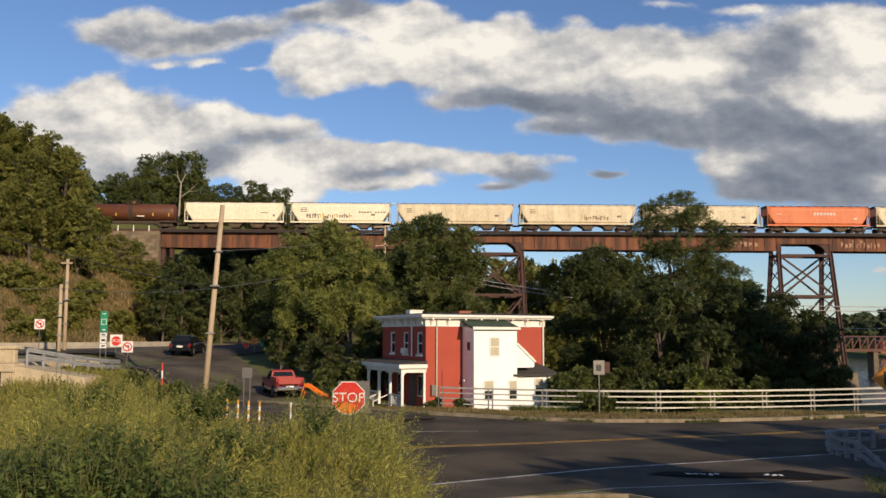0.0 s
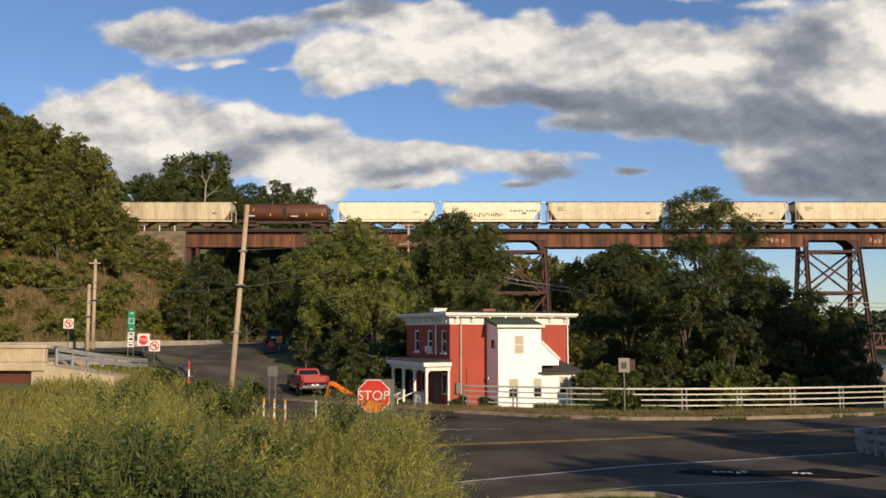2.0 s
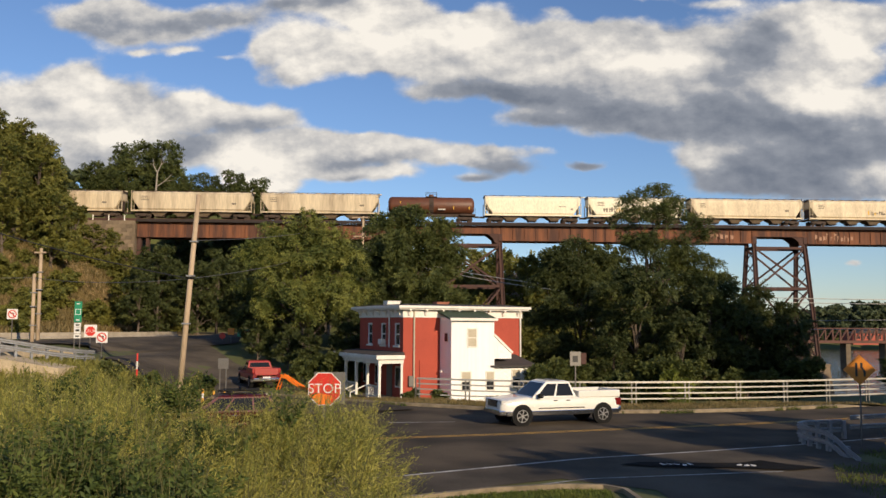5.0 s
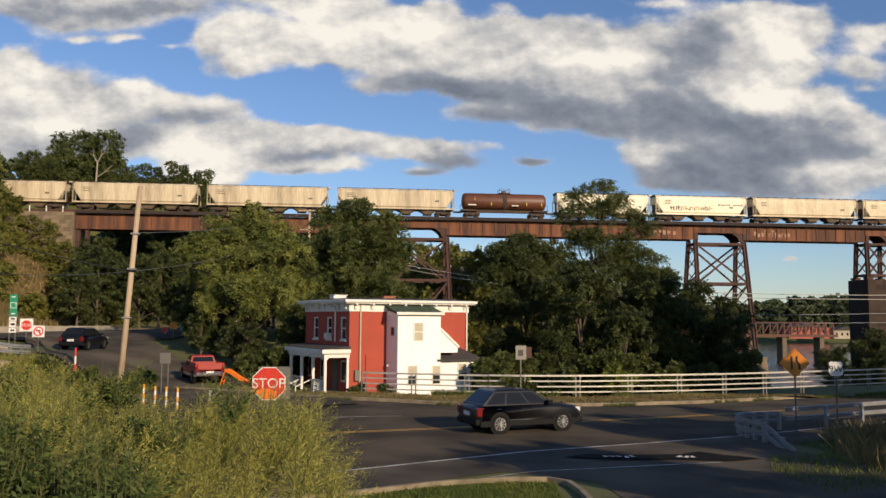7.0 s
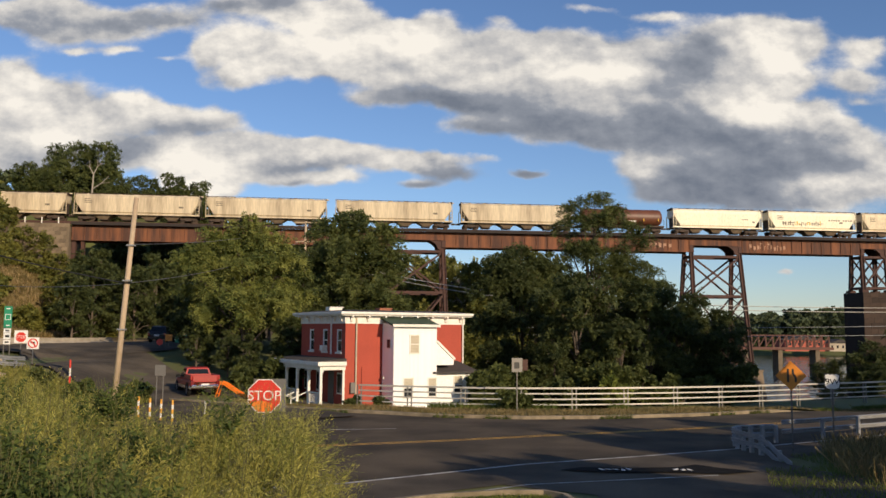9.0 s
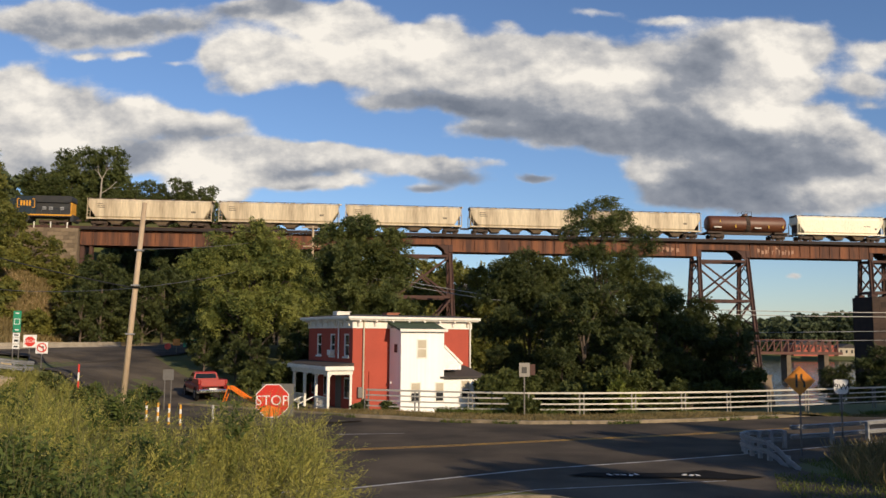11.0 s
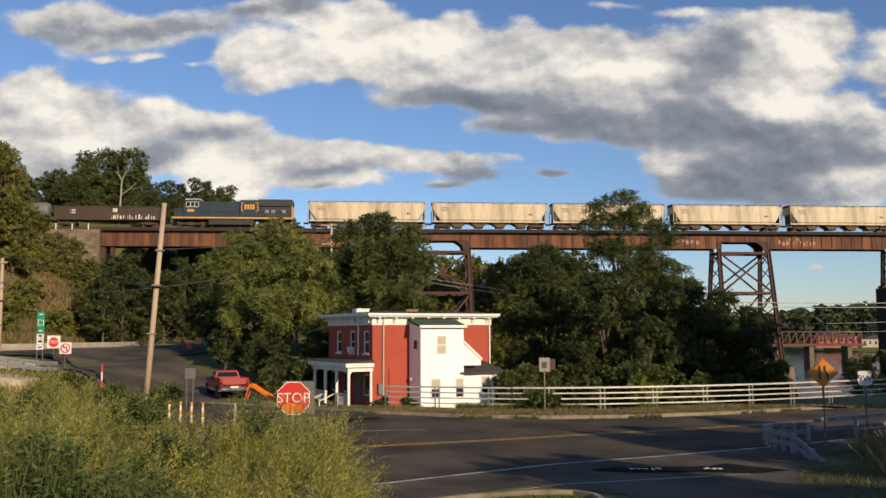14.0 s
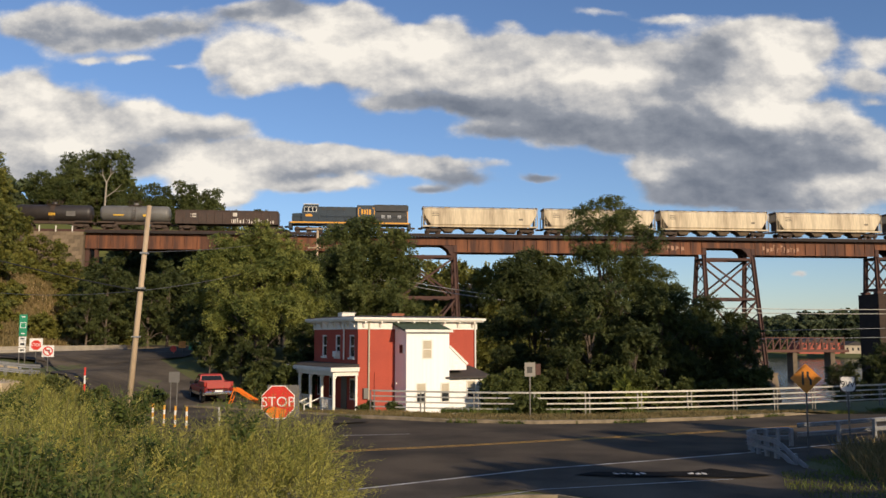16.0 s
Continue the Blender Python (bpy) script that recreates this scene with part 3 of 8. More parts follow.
def part(name, geo, mat, parent=None, label="", smooth=False, at=None):
    """One mesh object under a thing or under a part."""
    ob = new(name, geo if isinstance(geo, bpy.types.Mesh) else geo.mesh(name, mat, smooth))
    if parent is not None:
        ob.parent = parent
    if at is not None:
        ob.matrix_basis = at
    return tagged(ob, label)


def thing(name, m, label, category, group="", kind=""):
    ob = new(name)
    ob.empty_display_size = 0.2
    ob.matrix_basis = m
    return tagged(ob, label, category, group, kind)


def lettering(text, size, mat, parent, m, name="lettering"):
    cu = bpy.data.curves.new(name, "FONT")
    cu.body, cu.size, cu.align_x, cu.align_y, cu.extrude = text, size, "CENTER", "CENTER", 0.003
    cu.materials.append(M[mat])
    ob = new(name, cu)
    ob.parent = parent
    ob.matrix_basis = m
    return ob


def smoothstep(x, lo, hi):
    t = min(1.0, max(0.0, (x - lo) / (hi - lo)))
    return t * t * (3 - 2 * t)


# ------------------------------------------------ ground
WATER_Z = -8.0


def ground_z(x, y):
    """Height of the land."""
    s = -0.6 * (x + 12) + 0.8 * (y - 50)
    z = 3.0 * smoothstep(s, 4, 36) * smoothstep(-x, 0, 14)
    z = max(z, 2.8 * smoothstep(-x, 25, 31) * smoothstep(y, 47.5, 52))
    z = max(z, 1.9 * smoothstep(-x, 18, 25) * smoothstep(y, 41, 47))
    # wooded hill over the road, cut by the railway
    q = -x - (44 + 0.40 * (y - 95))
    hill = 27 * smoothstep(q, -5, 28) * smoothstep(y, 78 - 0.35 * (x + 45), 118 - 0.35 * (x + 45))
    z = max(z, z + hill)
    z += 9.5 * smoothstep(y, 110, 131) * smoothstep(-x, 47, 58) * (1 - smoothstep(y, 136, 144)) * (1 - smoothstep(q, -5, 20))
    z += 22 * smoothstep(y, 143, 160) * smoothstep(-x, 16, 50) * (1 - smoothstep(q, -5, 28))
    # the bank behind the fence, down to the river
    edge = 57 + 0.42 * max(0, x - 10) + 3 * smoothstep(-x, -6, 6)
    bank = smoothstep(y, edge, edge + 45) * smoothstep(x, -14, 6)
    z -= 9.5 * bank
    z -= 0.7 * smoothstep(y, 49.6, 53) * smoothstep(x, -12, -6) * smoothstep(-x, -60, -40) * (1 - bank)
    # far shore
    z += 10.5 * smoothstep(y, 480, 530) * smoothstep(x, -14, 6)
    z += 4 * smoothstep(y, 165, 260) * smoothstep(-x, -50, -10)
    z += 12 * smoothstep(y, 150, 176) * (1 - smoothstep(x, 26, 52)) * smoothstep(x, -14, 6)
    # the bank under the camera
    near = smoothstep(-y, -19, -3) * smoothstep(-x, -9, 0) * smoothstep(x, -26, -14)
    z += 2.9 * near
    # land on the near side of the right-hand guard rail
    z += 0.55 * smoothstep(x - 0.35 * (y - 22), 8.0, 16) * smoothstep(-(y - 0.45 * x), -27, -20) * (1 - near)
    return z


def build_ground():
    n = 220
    k = 4.6
    axis = [math.sinh(k * (2 * i / (n - 1) - 1)) / math.sinh(k) * 2600 for i in range(n)]
    g = Geo()
    for b in axis:
        for a in axis:
            x, y = a - 8, b + 55
            g.v.append((x, y, ground_z(x, y)))
    g.f = [(j * n + i, j * n + i + 1, (j + 1) * n + i + 1, (j + 1) * n + i) for j in range(n - 1) for i in range(n - 1)]
    me = g.mesh("ground", "grass", smooth=True)
    me.materials.append(M["earth"])
    for p in me.polygons:
        c = p.center
        steep = p.normal.z < 0.86
        if (steep and 60 < c.y < 138) or (c.x < -30 and 85 < c.y < 134):
            p.material_index = 1
    ob = new("ground", me)
    tagged(ob, "grassy and bare earth ground with banks and a hillside", "ground", kind="structure")
    w = Geo().add([(-200, 60, WATER_Z), (2500, 60, WATER_Z), (2500, 2500, WATER_Z), (-200, 2500, WATER_Z)], [(0, 1, 2, 3)])
    tagged(new("water", w.mesh("water", "water")), "calm grey river water below the viaduct", "river", kind="structure")


build_ground()


def draped(name, left, right, mat, lift, label, category, steps=6, kind="structure"):
    """A strip between two lines of as many points, laid on the land."""
    g = Geo()
    fine_l, fine_r = [], []
    for line, out in ((left, fine_l), (right, fine_r)):
        for a, b in zip(line, line[1:]):
            for i in range(steps):
                out.append((a[0] + (b[0] - a[0]) * i / steps, a[1] + (b[1] - a[1]) * i / steps))
        out.append(line[-1])
    across = 10
    for p, q in zip(fine_l, fine_r):
        for j in range(across + 1):
            x, y = p[0] + (q[0] - p[0]) * j / across, p[1] + (q[1] - p[1]) * j / across
            g.v.append((x, y, ground_z(x, y) + lift))
    m = across + 1
    g.f = [(k * m + j, k * m + j + 1, (k + 1) * m + j + 1, (k + 1) * m + j) for k in range(len(fine_l) - 1) for j in range(across)]
    ob = new(name, g.mesh(name, mat))
    return tagged(ob, label, category, kind=kind)


def offset_line(line, d):
    """The line moved d metres to its left."""
    out = []
    for i, (x, y) in enumerate(line):
        a, b = line[max(0, i - 1)], line[min(len(line) - 1, i + 1)]
        dx, dy = b[0] - a[0], b[1] - a[1]
        n = math.hypot(dx, dy)
        out.append((x - dy / n * d, y + dx / n * d))
    return out


KERB = [(-16, 53.5), (-10, 50.2), (-5.7, 47.5), (-2.5, 46.2), (0.5, 44.7), (4.8, 44.0), (9.2, 44.5), (14, 46), (19.5, 48.6), (27, 53), (40, 61), (70, 80), (140, 124)]
NEAR_EDGE = [(-40, 9), (-26, 15), (-12, 21.6), (-7, 23.8), (-2.7, 25.4), (3.2, 29.3), (7.4, 31.2), (12.2, 33.6), (18.5, 37.2), (27, 42.5), (41, 51), (71, 70), (141, 114)]
YELLOW = [(-40, 18.5), (-20, 27.3), (-10, 31.4), (-3.7, 33.8), (0.4, 35.3), (5.3, 37.4), (10.7, 39.6), (17.1, 42.7), (26, 47.4), (40, 56), (70, 75), (140, 119)]
draped("road", KERB, NEAR_EDGE, "asphalt", 0.03, "dark patched asphalt main road with worn markings", "road")
draped("road_side", [(-1.0, 26.0), (2, 25.6), (4.6, 24.0), (5.0, 20), (5.2, 10), (5.4, -30)],
       [(14, 34.2), (12.2, 31), (12.6, 27), (14, 21), (15.5, 10), (17, -30)], "asphalt_old", 0.022,
       "grey asphalt side road meeting the main road", "road")
STREET = [(-8, 42), (-13, 50), (-18.5, 57), (-24, 64), (-29, 72)]
draped("road_street", offset_line(STREET, -5.0), offset_line(STREET, 5.5), "asphalt_old", 0.10, "sunlit asphalt street climbing to a junction", "road")
CROSS = [(-95, 38), (-60, 50), (-44, 58), (-34, 67), (-28, 78), (-26, 92), (-30, 125), (-34, 170)]
draped("road_cross", offset_line(CROSS, -5.2), offset_line(CROSS, 5.2), "asphalt_old", 0.13, "asphalt road along the foot of the hill", "road")
draped("pavement_shoulder", offset_line(NEAR_EDGE, 0), offset_line(NEAR_EDGE, -2.6), "asphalt_old", 0.026, "worn grey asphalt shoulder", "pavement")


def ribbon(name, line, width, mat, lift, label):
    return draped(name, offset_line(line, width / 2), offset_line(line, -width / 2), mat, lift, label, "road marking")


ribbon("trim_line", [(x, y) for x, y in NEAR_EDGE], 0.16, "line_white", 0.036, "worn white edge line")
ribbon("trim_line_yellow", offset_line(YELLOW, 0.15), 0.12, "line_yellow", 0.036, "worn double yellow centre line")
ribbon("trim_line_yellow", offset_line(YELLOW, -0.15), 0.12, "line_yellow", 0.036, "worn double yellow centre line")
ribbon("trim_line", [(1.5, 24.5), (2.9, 25.5), (6.3, 26.5), (9.1, 27.3)], 0.09, "line_white", 0.034, "worn white side road line")
ribbon("trim_line", [(-4.5, 39.0), (-1.5, 39.6)], 0.14, "line_white", 0.036, "short worn white lane dash")


def build_kerb():
    g = Geo()
    line = offset_line(KERB, 0.0)
    back = offset_line(KERB, 0.22)
    rings = []
    for (x, y), (bx, by) in zip(line, back):
        z, zb = ground_z(x, y), ground_z(bx, by)
        rings.append([(x, y, z - 0.1), (x, y, z + 0.17), (x + (bx - x) * 0.15, y + (by - y) * 0.15, z + 0.2), (bx, by, z + 0.2), (bx, by, zb - 0.1)])
    g.loft(rings)
    tagged(new("kerb", g.mesh("kerb", "kerb")), "sunlit worn concrete kerb with weeds", "kerb", kind="structure")
    draped("pavement", offset_line(KERB, 0.2), offset_line(KERB, 3.4), "grass", 0.16, "grassy verge strip behind the kerb", "verge")


build_kerb()


# ------------------------------------------------ viaduct
LINE = Matrix.Translation((1.5, 140.8, 0)) @ Matrix.Rotation(radians(6.11), 4, "Z")   # along the rails
DECK_Z, GIRDER_Z, RAIL_Z = 21.05, 18.25, 21.45
WHITE_MARK = material("pale_graffiti_paint", (0.42, 0.24, 0.15), (0.2, 0.09, 0.06), 0.7, scale=3)


def build_viaduct():
    via = thing("railway_viaduct", LINE, "long rusted steel girder railway viaduct with streaked plates", "bridge")
    joints = [-58.6, -33.5, -8.6, 0.6, 22.2, 43.2, 52.6, 74.7, 79.6, 100, 130, 170]
    rng = random.Random(4)
    rib = Geo().box(-0.06, -0.12, GIRDER_Z + 0.12, 0.06, 0.0, DECK_Z - 0.5).mesh("stiffener", "rust")
    over_towers = (-8.6, 43.2, 74.7)
    for a, b in zip(joints, joints[1:]):
        low = GIRDER_Z + (1.15 if a in over_towers else 0)
        for y in (0.0, 3.4):
            g = Geo().box(a + 0.03, y, low + 0.1, b - 0.03, y + 0.05, DECK_Z - 0.48)
            g.box(a + 0.03, y - 0.2, low, b - 0.03, y + 0.2, low + 0.09)
            g.box(a + 0.03, y - 0.2, DECK_Z - 0.48, b - 0.03, y + 0.2, DECK_Z - 0.38)
            part("girder", g, "rust", via)
        n = max(2, round((b - a) / 1.9))
        if a < 90 and a not in over_towers:
            for i in range(n + 1):
                part("stiffener", rib, "rust", via, at=Matrix.Translation((a + 0.1 + (b - a - 0.2) * i / n, 0, 0)))
    g = Geo()
    x = -58.5
    while x < 110:
        g.box(x, -0.75, DECK_Z - 0.36, x + 0.24, 4.2, DECK_Z - 0.08)
        x += 0.52
    tagged(part("sleeper", g, "rust_dark", via), kind="stuff")
    part("deck_edge", Geo().box(-58.5, -0.85, DECK_Z - 0.34, 130, -0.76, DECK_Z + 0.10), "deck_black", via)
    part("walkway", Geo().box(-58.5, -0.6, DECK_Z - 0.06, 130, 0.6, DECK_Z), "rust_dark", via)
    for y in (1.0, 2.44):
        part("rail", Geo().box(-90, y - 0.04, DECK_Z + 0.02, 170, y + 0.04, RAIL_Z), "rust_dark", via)
    part("guard_timber", Geo().box(-58.5, 3.9, DECK_Z - 0.06, 130, 4.2, DECK_Z + 0.12), "rust_dark", via)
    # faded painted marks on the plates
    for s0, w, count in ((-35.5, 0.35, 2), (-31.5, 0.9, 3), (34.5, 0.5, 7), (54.0, 0.4, 11)):
        x = s0
        for i in range(count):
            g = Geo()
            tall = rng.uniform(0.7, 1.3)
            z = GIRDER_Z + 0.5 + rng.uniform(0, 0.3)
            g.box(x, -0.012, z, x + 0.1, -0.004, z + tall)
            g.box(x + 0.1, -0.012, z + tall * rng.uniform(0.0, 0.8), x + w, -0.004, z + tall * rng.uniform(0.82, 0.95))
            part("painted_mark", g, WHITE_MARK, via)
            x += w * rng.uniform(1.3, 1.9)


def build_tower(name, s0, s1, top, foot, wide_top, wide_foot, lean, label):
    """Four legs, two in each bent, with struts and crossed braces."""
    tw = thing(name, LINE, label, "bridge tower", "viaduct towers")
    mid = 1.7

    def at(end, side, z):
        k = (top - z) / (top - foot)
        half = wide_top + (wide_foot - wide_top) * k
        s = (s0 - lean * k) if end == 0 else (s1 + lean * k)
        return Vector((s, mid + side * half, z))

    for end in (0, 1):
        for side in (-1, 1):
            g = Geo().beam(at(end, side, top), at(end, side, foot), 0.62, 0.14)
            g.beam(at(end, side, top) + Vector((0.25, 0, 0)), at(end, side, foot) + Vector((0.25, 0, 0)), 0.12, 0.55)
            g.beam(at(end, side, top) - Vector((0.25, 0, 0)), at(end, side, foot) - Vector((0.25, 0, 0)), 0.12, 0.55)
            part("leg", g, "rust_dark", tw)
            part("base_shoe", Geo().soft_box(*(at(end, side, foot) - Vector((0.6, 0.6, 0.25))), *(at(end, side, foot) + Vector((0.6, 0.6, 0.15)))), "rust_dark", tw)
    levels = [top - 0.7, top - 7.55, foot + 0.7] if top - foot > 12 else [top - 0.3, foot + 0.5]
    for z in levels:
        for side in (-1, 1):
            part("strut", Geo().beam(at(0, side, z), at(1, side, z), 0.3, 0.42), "rust_dark", tw)
        for end in (0, 1):
            part("cross_strut", Geo().beam(at(end, -1, z), at(end, 1, z), 0.3, 0.42), "rust_dark", tw)
    for za, zb in zip(levels, levels[1:]):
        for side in (-1, 1):
            part("brace", Geo().beam(at(0, side, za), at(1, side, zb), 0.16, 0.3), "rust_dark", tw)
            part("brace", Geo().beam(at(1, side, za), at(0, side, zb), 0.16, 0.3), "rust_dark", tw)
        n = max(2, round((za - zb) / 2.2))
        for end in (0, 1):
            for i in range(n):
                p, q = za + (zb - za) * i / n, za + (zb - za) * (i + 1) / n
                part("lattice_bar", Geo().beam(at(end, -1, p), at(end, 1, q), 0.1, 0.16), "rust_dark", tw)
                part("lattice_bar", Geo().beam(at(end, 1, p), at(end, -1, q), 0.1, 0.16), "rust_dark", tw)
    # leg heads up to the shallow girder, with a deep curved knee at one end
    for side in (-1, 1):
        y0 = mid + side * 1.7
        for x in (s0, s1):
            part("leg_head", Geo().box(x - 0.32, y0 - 0.2, top - 0.02, x + 0.32, y0 + 0.2, top + 1.14), "rust_dark", tw)
        knee = [(s1 - 0.33, top + 1.14), (s1 - 0.33, top - 0.55), (s1 - 1.0, top - 0.2), (s1 - 1.15, top + 0.35), (s1 - 1.75, top + 0.85), (s1 - 2.3, top + 1.14)]
        part("knee", Geo().prism(knee, y0 - 0.1, y0 + 0.1), "rust_dark", tw)
    return tw


def masonry(name, x0, y0, z0, x1, y1, z1, mat, label, block=1.1, course=0.62, m=LINE, seed=1, faces="front"):
    """A core with blocks standing proud on its front face."""
    th = thing(name, m, label, "stonework")
    part("core", Geo().box(x0, y0, z0, x1, y1, z1), mat, th)
    rng = random.Random(seed)
    shapes = []
    for w in (0.8, 1.0, 1.2):
        wide = block * w
        shapes.append((wide, Geo().soft_box(0.008, -0.05, 0.008, wide - 0.008, 0.02, course - 0.008, 0.02).mesh("stone", mat)))
    z = z0
    while z < z1 - 0.3:
        x = x0 - rng.uniform(0, 0.5) * block
        while x < x1 - 0.3:
            wide, me = rng.choice(shapes)
            xs = max(x, x0)
            if xs + wide > x1 + 0.15:
                break
            part("stone", me, mat, th, at=pose(xs, y0 - rng.uniform(0, 0.05), z))
            x = xs + wide
        z += course
    return th


build_viaduct()
build_tower("trestle_tower", 43.5, 52.2, GIRDER_Z, -1.4, 1.5, 4.2, 0.5, "tall rusted steel trestle tower with crossed bracing")
build_tower("trestle_tower", -8.5, 0.5, GIRDER_Z, -1.5, 1.5, 5.2, 0.5, "rusted steel trestle tower half hidden among trees")
build_tower("trestle_tower", 74.9, 79.4, GIRDER_Z, 12.0, 1.5, 1.9, 0.1, "short latticed steel tower on a stone pier")
masonry("abutment", -67, -0.9, 1.0, -58.7, 5.5, DECK_Z - 0.4, "stone", "weathered brown stone railway abutment")
masonry("bridge_pier", 74.0, -1.2, -9, 80.4, 4.6, 11.7, "pier_stone", "tall stone bridge pier with shade put into its dark colour", block=1.6, course=0.9, seed=2)
for s in (43.0, 52.7):
    for y in (-2.5, 5.9):
        th = thing("pedestal", LINE @ Matrix.Translation((s, y, 0)), "square sandstone pedestal under a trestle leg", "pedestal", "tower pedestals")
        part("block", Geo().loft([[(-1.9, -1.9, -10), (1.9, -1.9, -10), (1.9, 1.9, -10), (-1.9, 1.9, -10)], [(-1.2, -1.2, -1.95), (1.2, -1.2, -1.95), (1.2, 1.2, -1.95), (-1.2, 1.2, -1.95)]]), "stone", th)
        part("cap", Geo().soft_box(-1.35, -1.35, -1.95, 1.35, 1.35, -1.65), "stone", th)
for i in range(3):
    th = thing("railing_post", LINE @ Matrix.Translation((-65.5 + i * 2.5, -0.6, DECK_Z - 0.4)), "short white painted post on the abutment", "post", "abutment posts")
    part("post", Geo().rod((0, 0, 0), (0, 0, 1.15), 0.09), "white_paint", th)
part_th = thing("bearing_frame", LINE, "rusted steel frame carrying the girder beside the abutment", "steel frame")
part("column", Geo().box(-58.6, 0.2, 8, -58.0, 1.0, GIRDER_Z - 0.02), "rust_dark", part_th)
part("column", Geo().box(-57.2, 0.2, 8, -56.7, 1.0, GIRDER_Z - 0.02), "rust", part_th)
part("sill", Geo().box(-58.6, 0.0, 7.4, -56.4, 3.4, 8.0), "stone", part_th)


# ------------------------------------------------ train
def bogie(parent, x, y, axles=2, base=1.78):
    bg = part("bogie", Geo().soft_box(-base / 2 - 0.35 - (axles - 2) * 0.9, -1.12, 0.42, base / 2 + 0.35 + (axles - 2) * 0.9, -0.92, 0.74, 0.05)
              .soft_box(-base / 2 - 0.35 - (axles - 2) * 0.9, 0.92, 0.42, base / 2 + 0.35 + (axles - 2) * 0.9, 1.12, 0.74, 0.05)
              .soft_box(-0.45, -1.15, 0.3, 0.45, 1.15, 0.8, 0.05), "under", parent, at=pose(x, y, 0))
    for i in range(axles):
        wx = (i - (axles - 1) / 2) * base
        part("wheelset", Geo().rod((wx, -0.84, 0.46), (wx, -0.70, 0.46), 0.46, n=16).rod((wx, 0.70, 0.46), (wx, 0.84, 0.46), 0.46, n=16)
             .rod((wx, -0.7, 0.46), (wx, 0.7, 0.46), 0.09).rod((wx, -1.18, 0.46), (wx, -0.84, 0.46), 0.14), "under", bg)
    return bg


def coupler(parent, x, way):
    part("coupler", Geo().soft_box(x, -0.12, 0.75, x + way * 0.75, 0.12, 1.05, 0.03), "under", parent)


def hopper_car(length, outlets, mat, label, marks=()):
    """Covered hopper, centred on x = 0, rails at z = 0."""
    car = thing("hopper_wagon", Matrix(), label, "railway wagon", "train wagons")
    h = length / 2 - 0.45
    top, sill, w = 4.42, 1.30, 1.56
    slope = 1.25
    # side outline: upright ends high up, cut back low down over the end platforms

    def ring(x, zb):
        return [(x, -w * 0.86, zb), (x, -w, zb + 0.25), (x, -w, top - 0.75), (x, -w * 0.96, top - 0.35), (x, -w * 0.72, top - 0.05), (x, 0, top + 0.04),
                (x, w * 0.72, top - 0.05), (x, w * 0.96, top - 0.35), (x, w, top - 0.75), (x, w, zb + 0.25), (x, w * 0.86, zb)]
    part("body", Geo().loft([ring(-h + 0.12, 3.0), ring(-h + 0.16, 2.95), ring(-h + slope, sill), ring(h - slope, sill), ring(h - 0.16, 2.95), ring(h - 0.12, 3.0)]), mat, car)
    for y in (-w - 0.02, w - 0.2):
        part("side_sill", Geo().soft_box(-h, y, sill - 0.24, h, y + 0.22, sill, 0.03), mat, car)
    # funnels below
    step = (2 * h - 5.0) / outlets
    for i in range(outlets):
        x = -h + 2.5 + step * (i + 0.5)
        g = Geo().loft([[(x - step * 0.48, -w * 0.85, sill - 0.1), (x + step * 0.48, -w * 0.85, sill - 0.1), (x + step * 0.48, w * 0.85, sill - 0.1), (x - step * 0.48, w * 0.85, sill - 0.1)],
                        [(x - 0.6, -0.7, 0.42), (x + 0.6, -0.7, 0.42), (x + 0.6, 0.7, 0.42), (x - 0.6, 0.7, 0.42)]])
        hop = part("outlet", g, "grime", car)
        part("gate", Geo().soft_box(x - 0.7, -0.85, 0.26, x + 0.7, 0.85, 0.44, 0.03), "under", hop)
    for e in (-1, 1):
        part("end_sheet", Geo().box(e * (h - 0.25) - 0.03, -w * 0.6, 1.3, e * (h - 0.25) + 0.03, w * 0.6, 3.0), "under", car)
        for y in (-w, w - 0.14):
            part("end_post", Geo().box(e * h - 0.06, y, sill - 0.3, e * h + 0.06, y + 0.14, 3.2), mat, car)
        part("platform", Geo().box(e * (h - 1.2), -w + 0.1, sill - 0.2, e * h, w - 0.1, sill - 0.1), "under", car)
        g = Geo()
        for k in range(6):
            g.box(e * h - 0.03 - e * 0.5, -w - 0.07, 1.35 + k * 0.5, e * h + 0.03, -w - 0.03, 1.39 + k * 0.5)
        g.box(e * h - 0.03, -w - 0.07, 1.2, e * h + 0.03, -w - 0.02, top).box(e * (h - 0.5) - 0.03, -w - 0.07, 1.2, e * (h - 0.5) + 0.03, -w - 0.02, top)
        part("ladder", g, mat, car)
        bogie(car, e * (h - 1.75), 0)
        coupler(car, e * h, e)
    g = Geo().box(-h, -0.75, top + 0.09, h, -0.55, top + 0.14).box(-h, 0.55, top + 0.09, h, 0.75, top + 0.14)
    n = round(length / 1.5)
    for i in range(n + 1):
        x = -h + 2 * h * i / n
        g.box(x - 0.05, -1.15, top - 0.25, x + 0.05, 1.15, top + 0.1)
    part("running_board", g, "under", car)
    for i in range(round(length / 2.6)):
        x = -h + 1.5 + i * 2.55
        part("hatch", Geo().rod((x, 0, top), (x, 0, top + 0.13), 0.38, n=10), mat, car)
    for x, z, wide, tall, ink in marks:
        part("marking", Geo().box(x, -w - 0.012, z, x + wide, -w - 0.003, z + tall), ink, car)
    return car


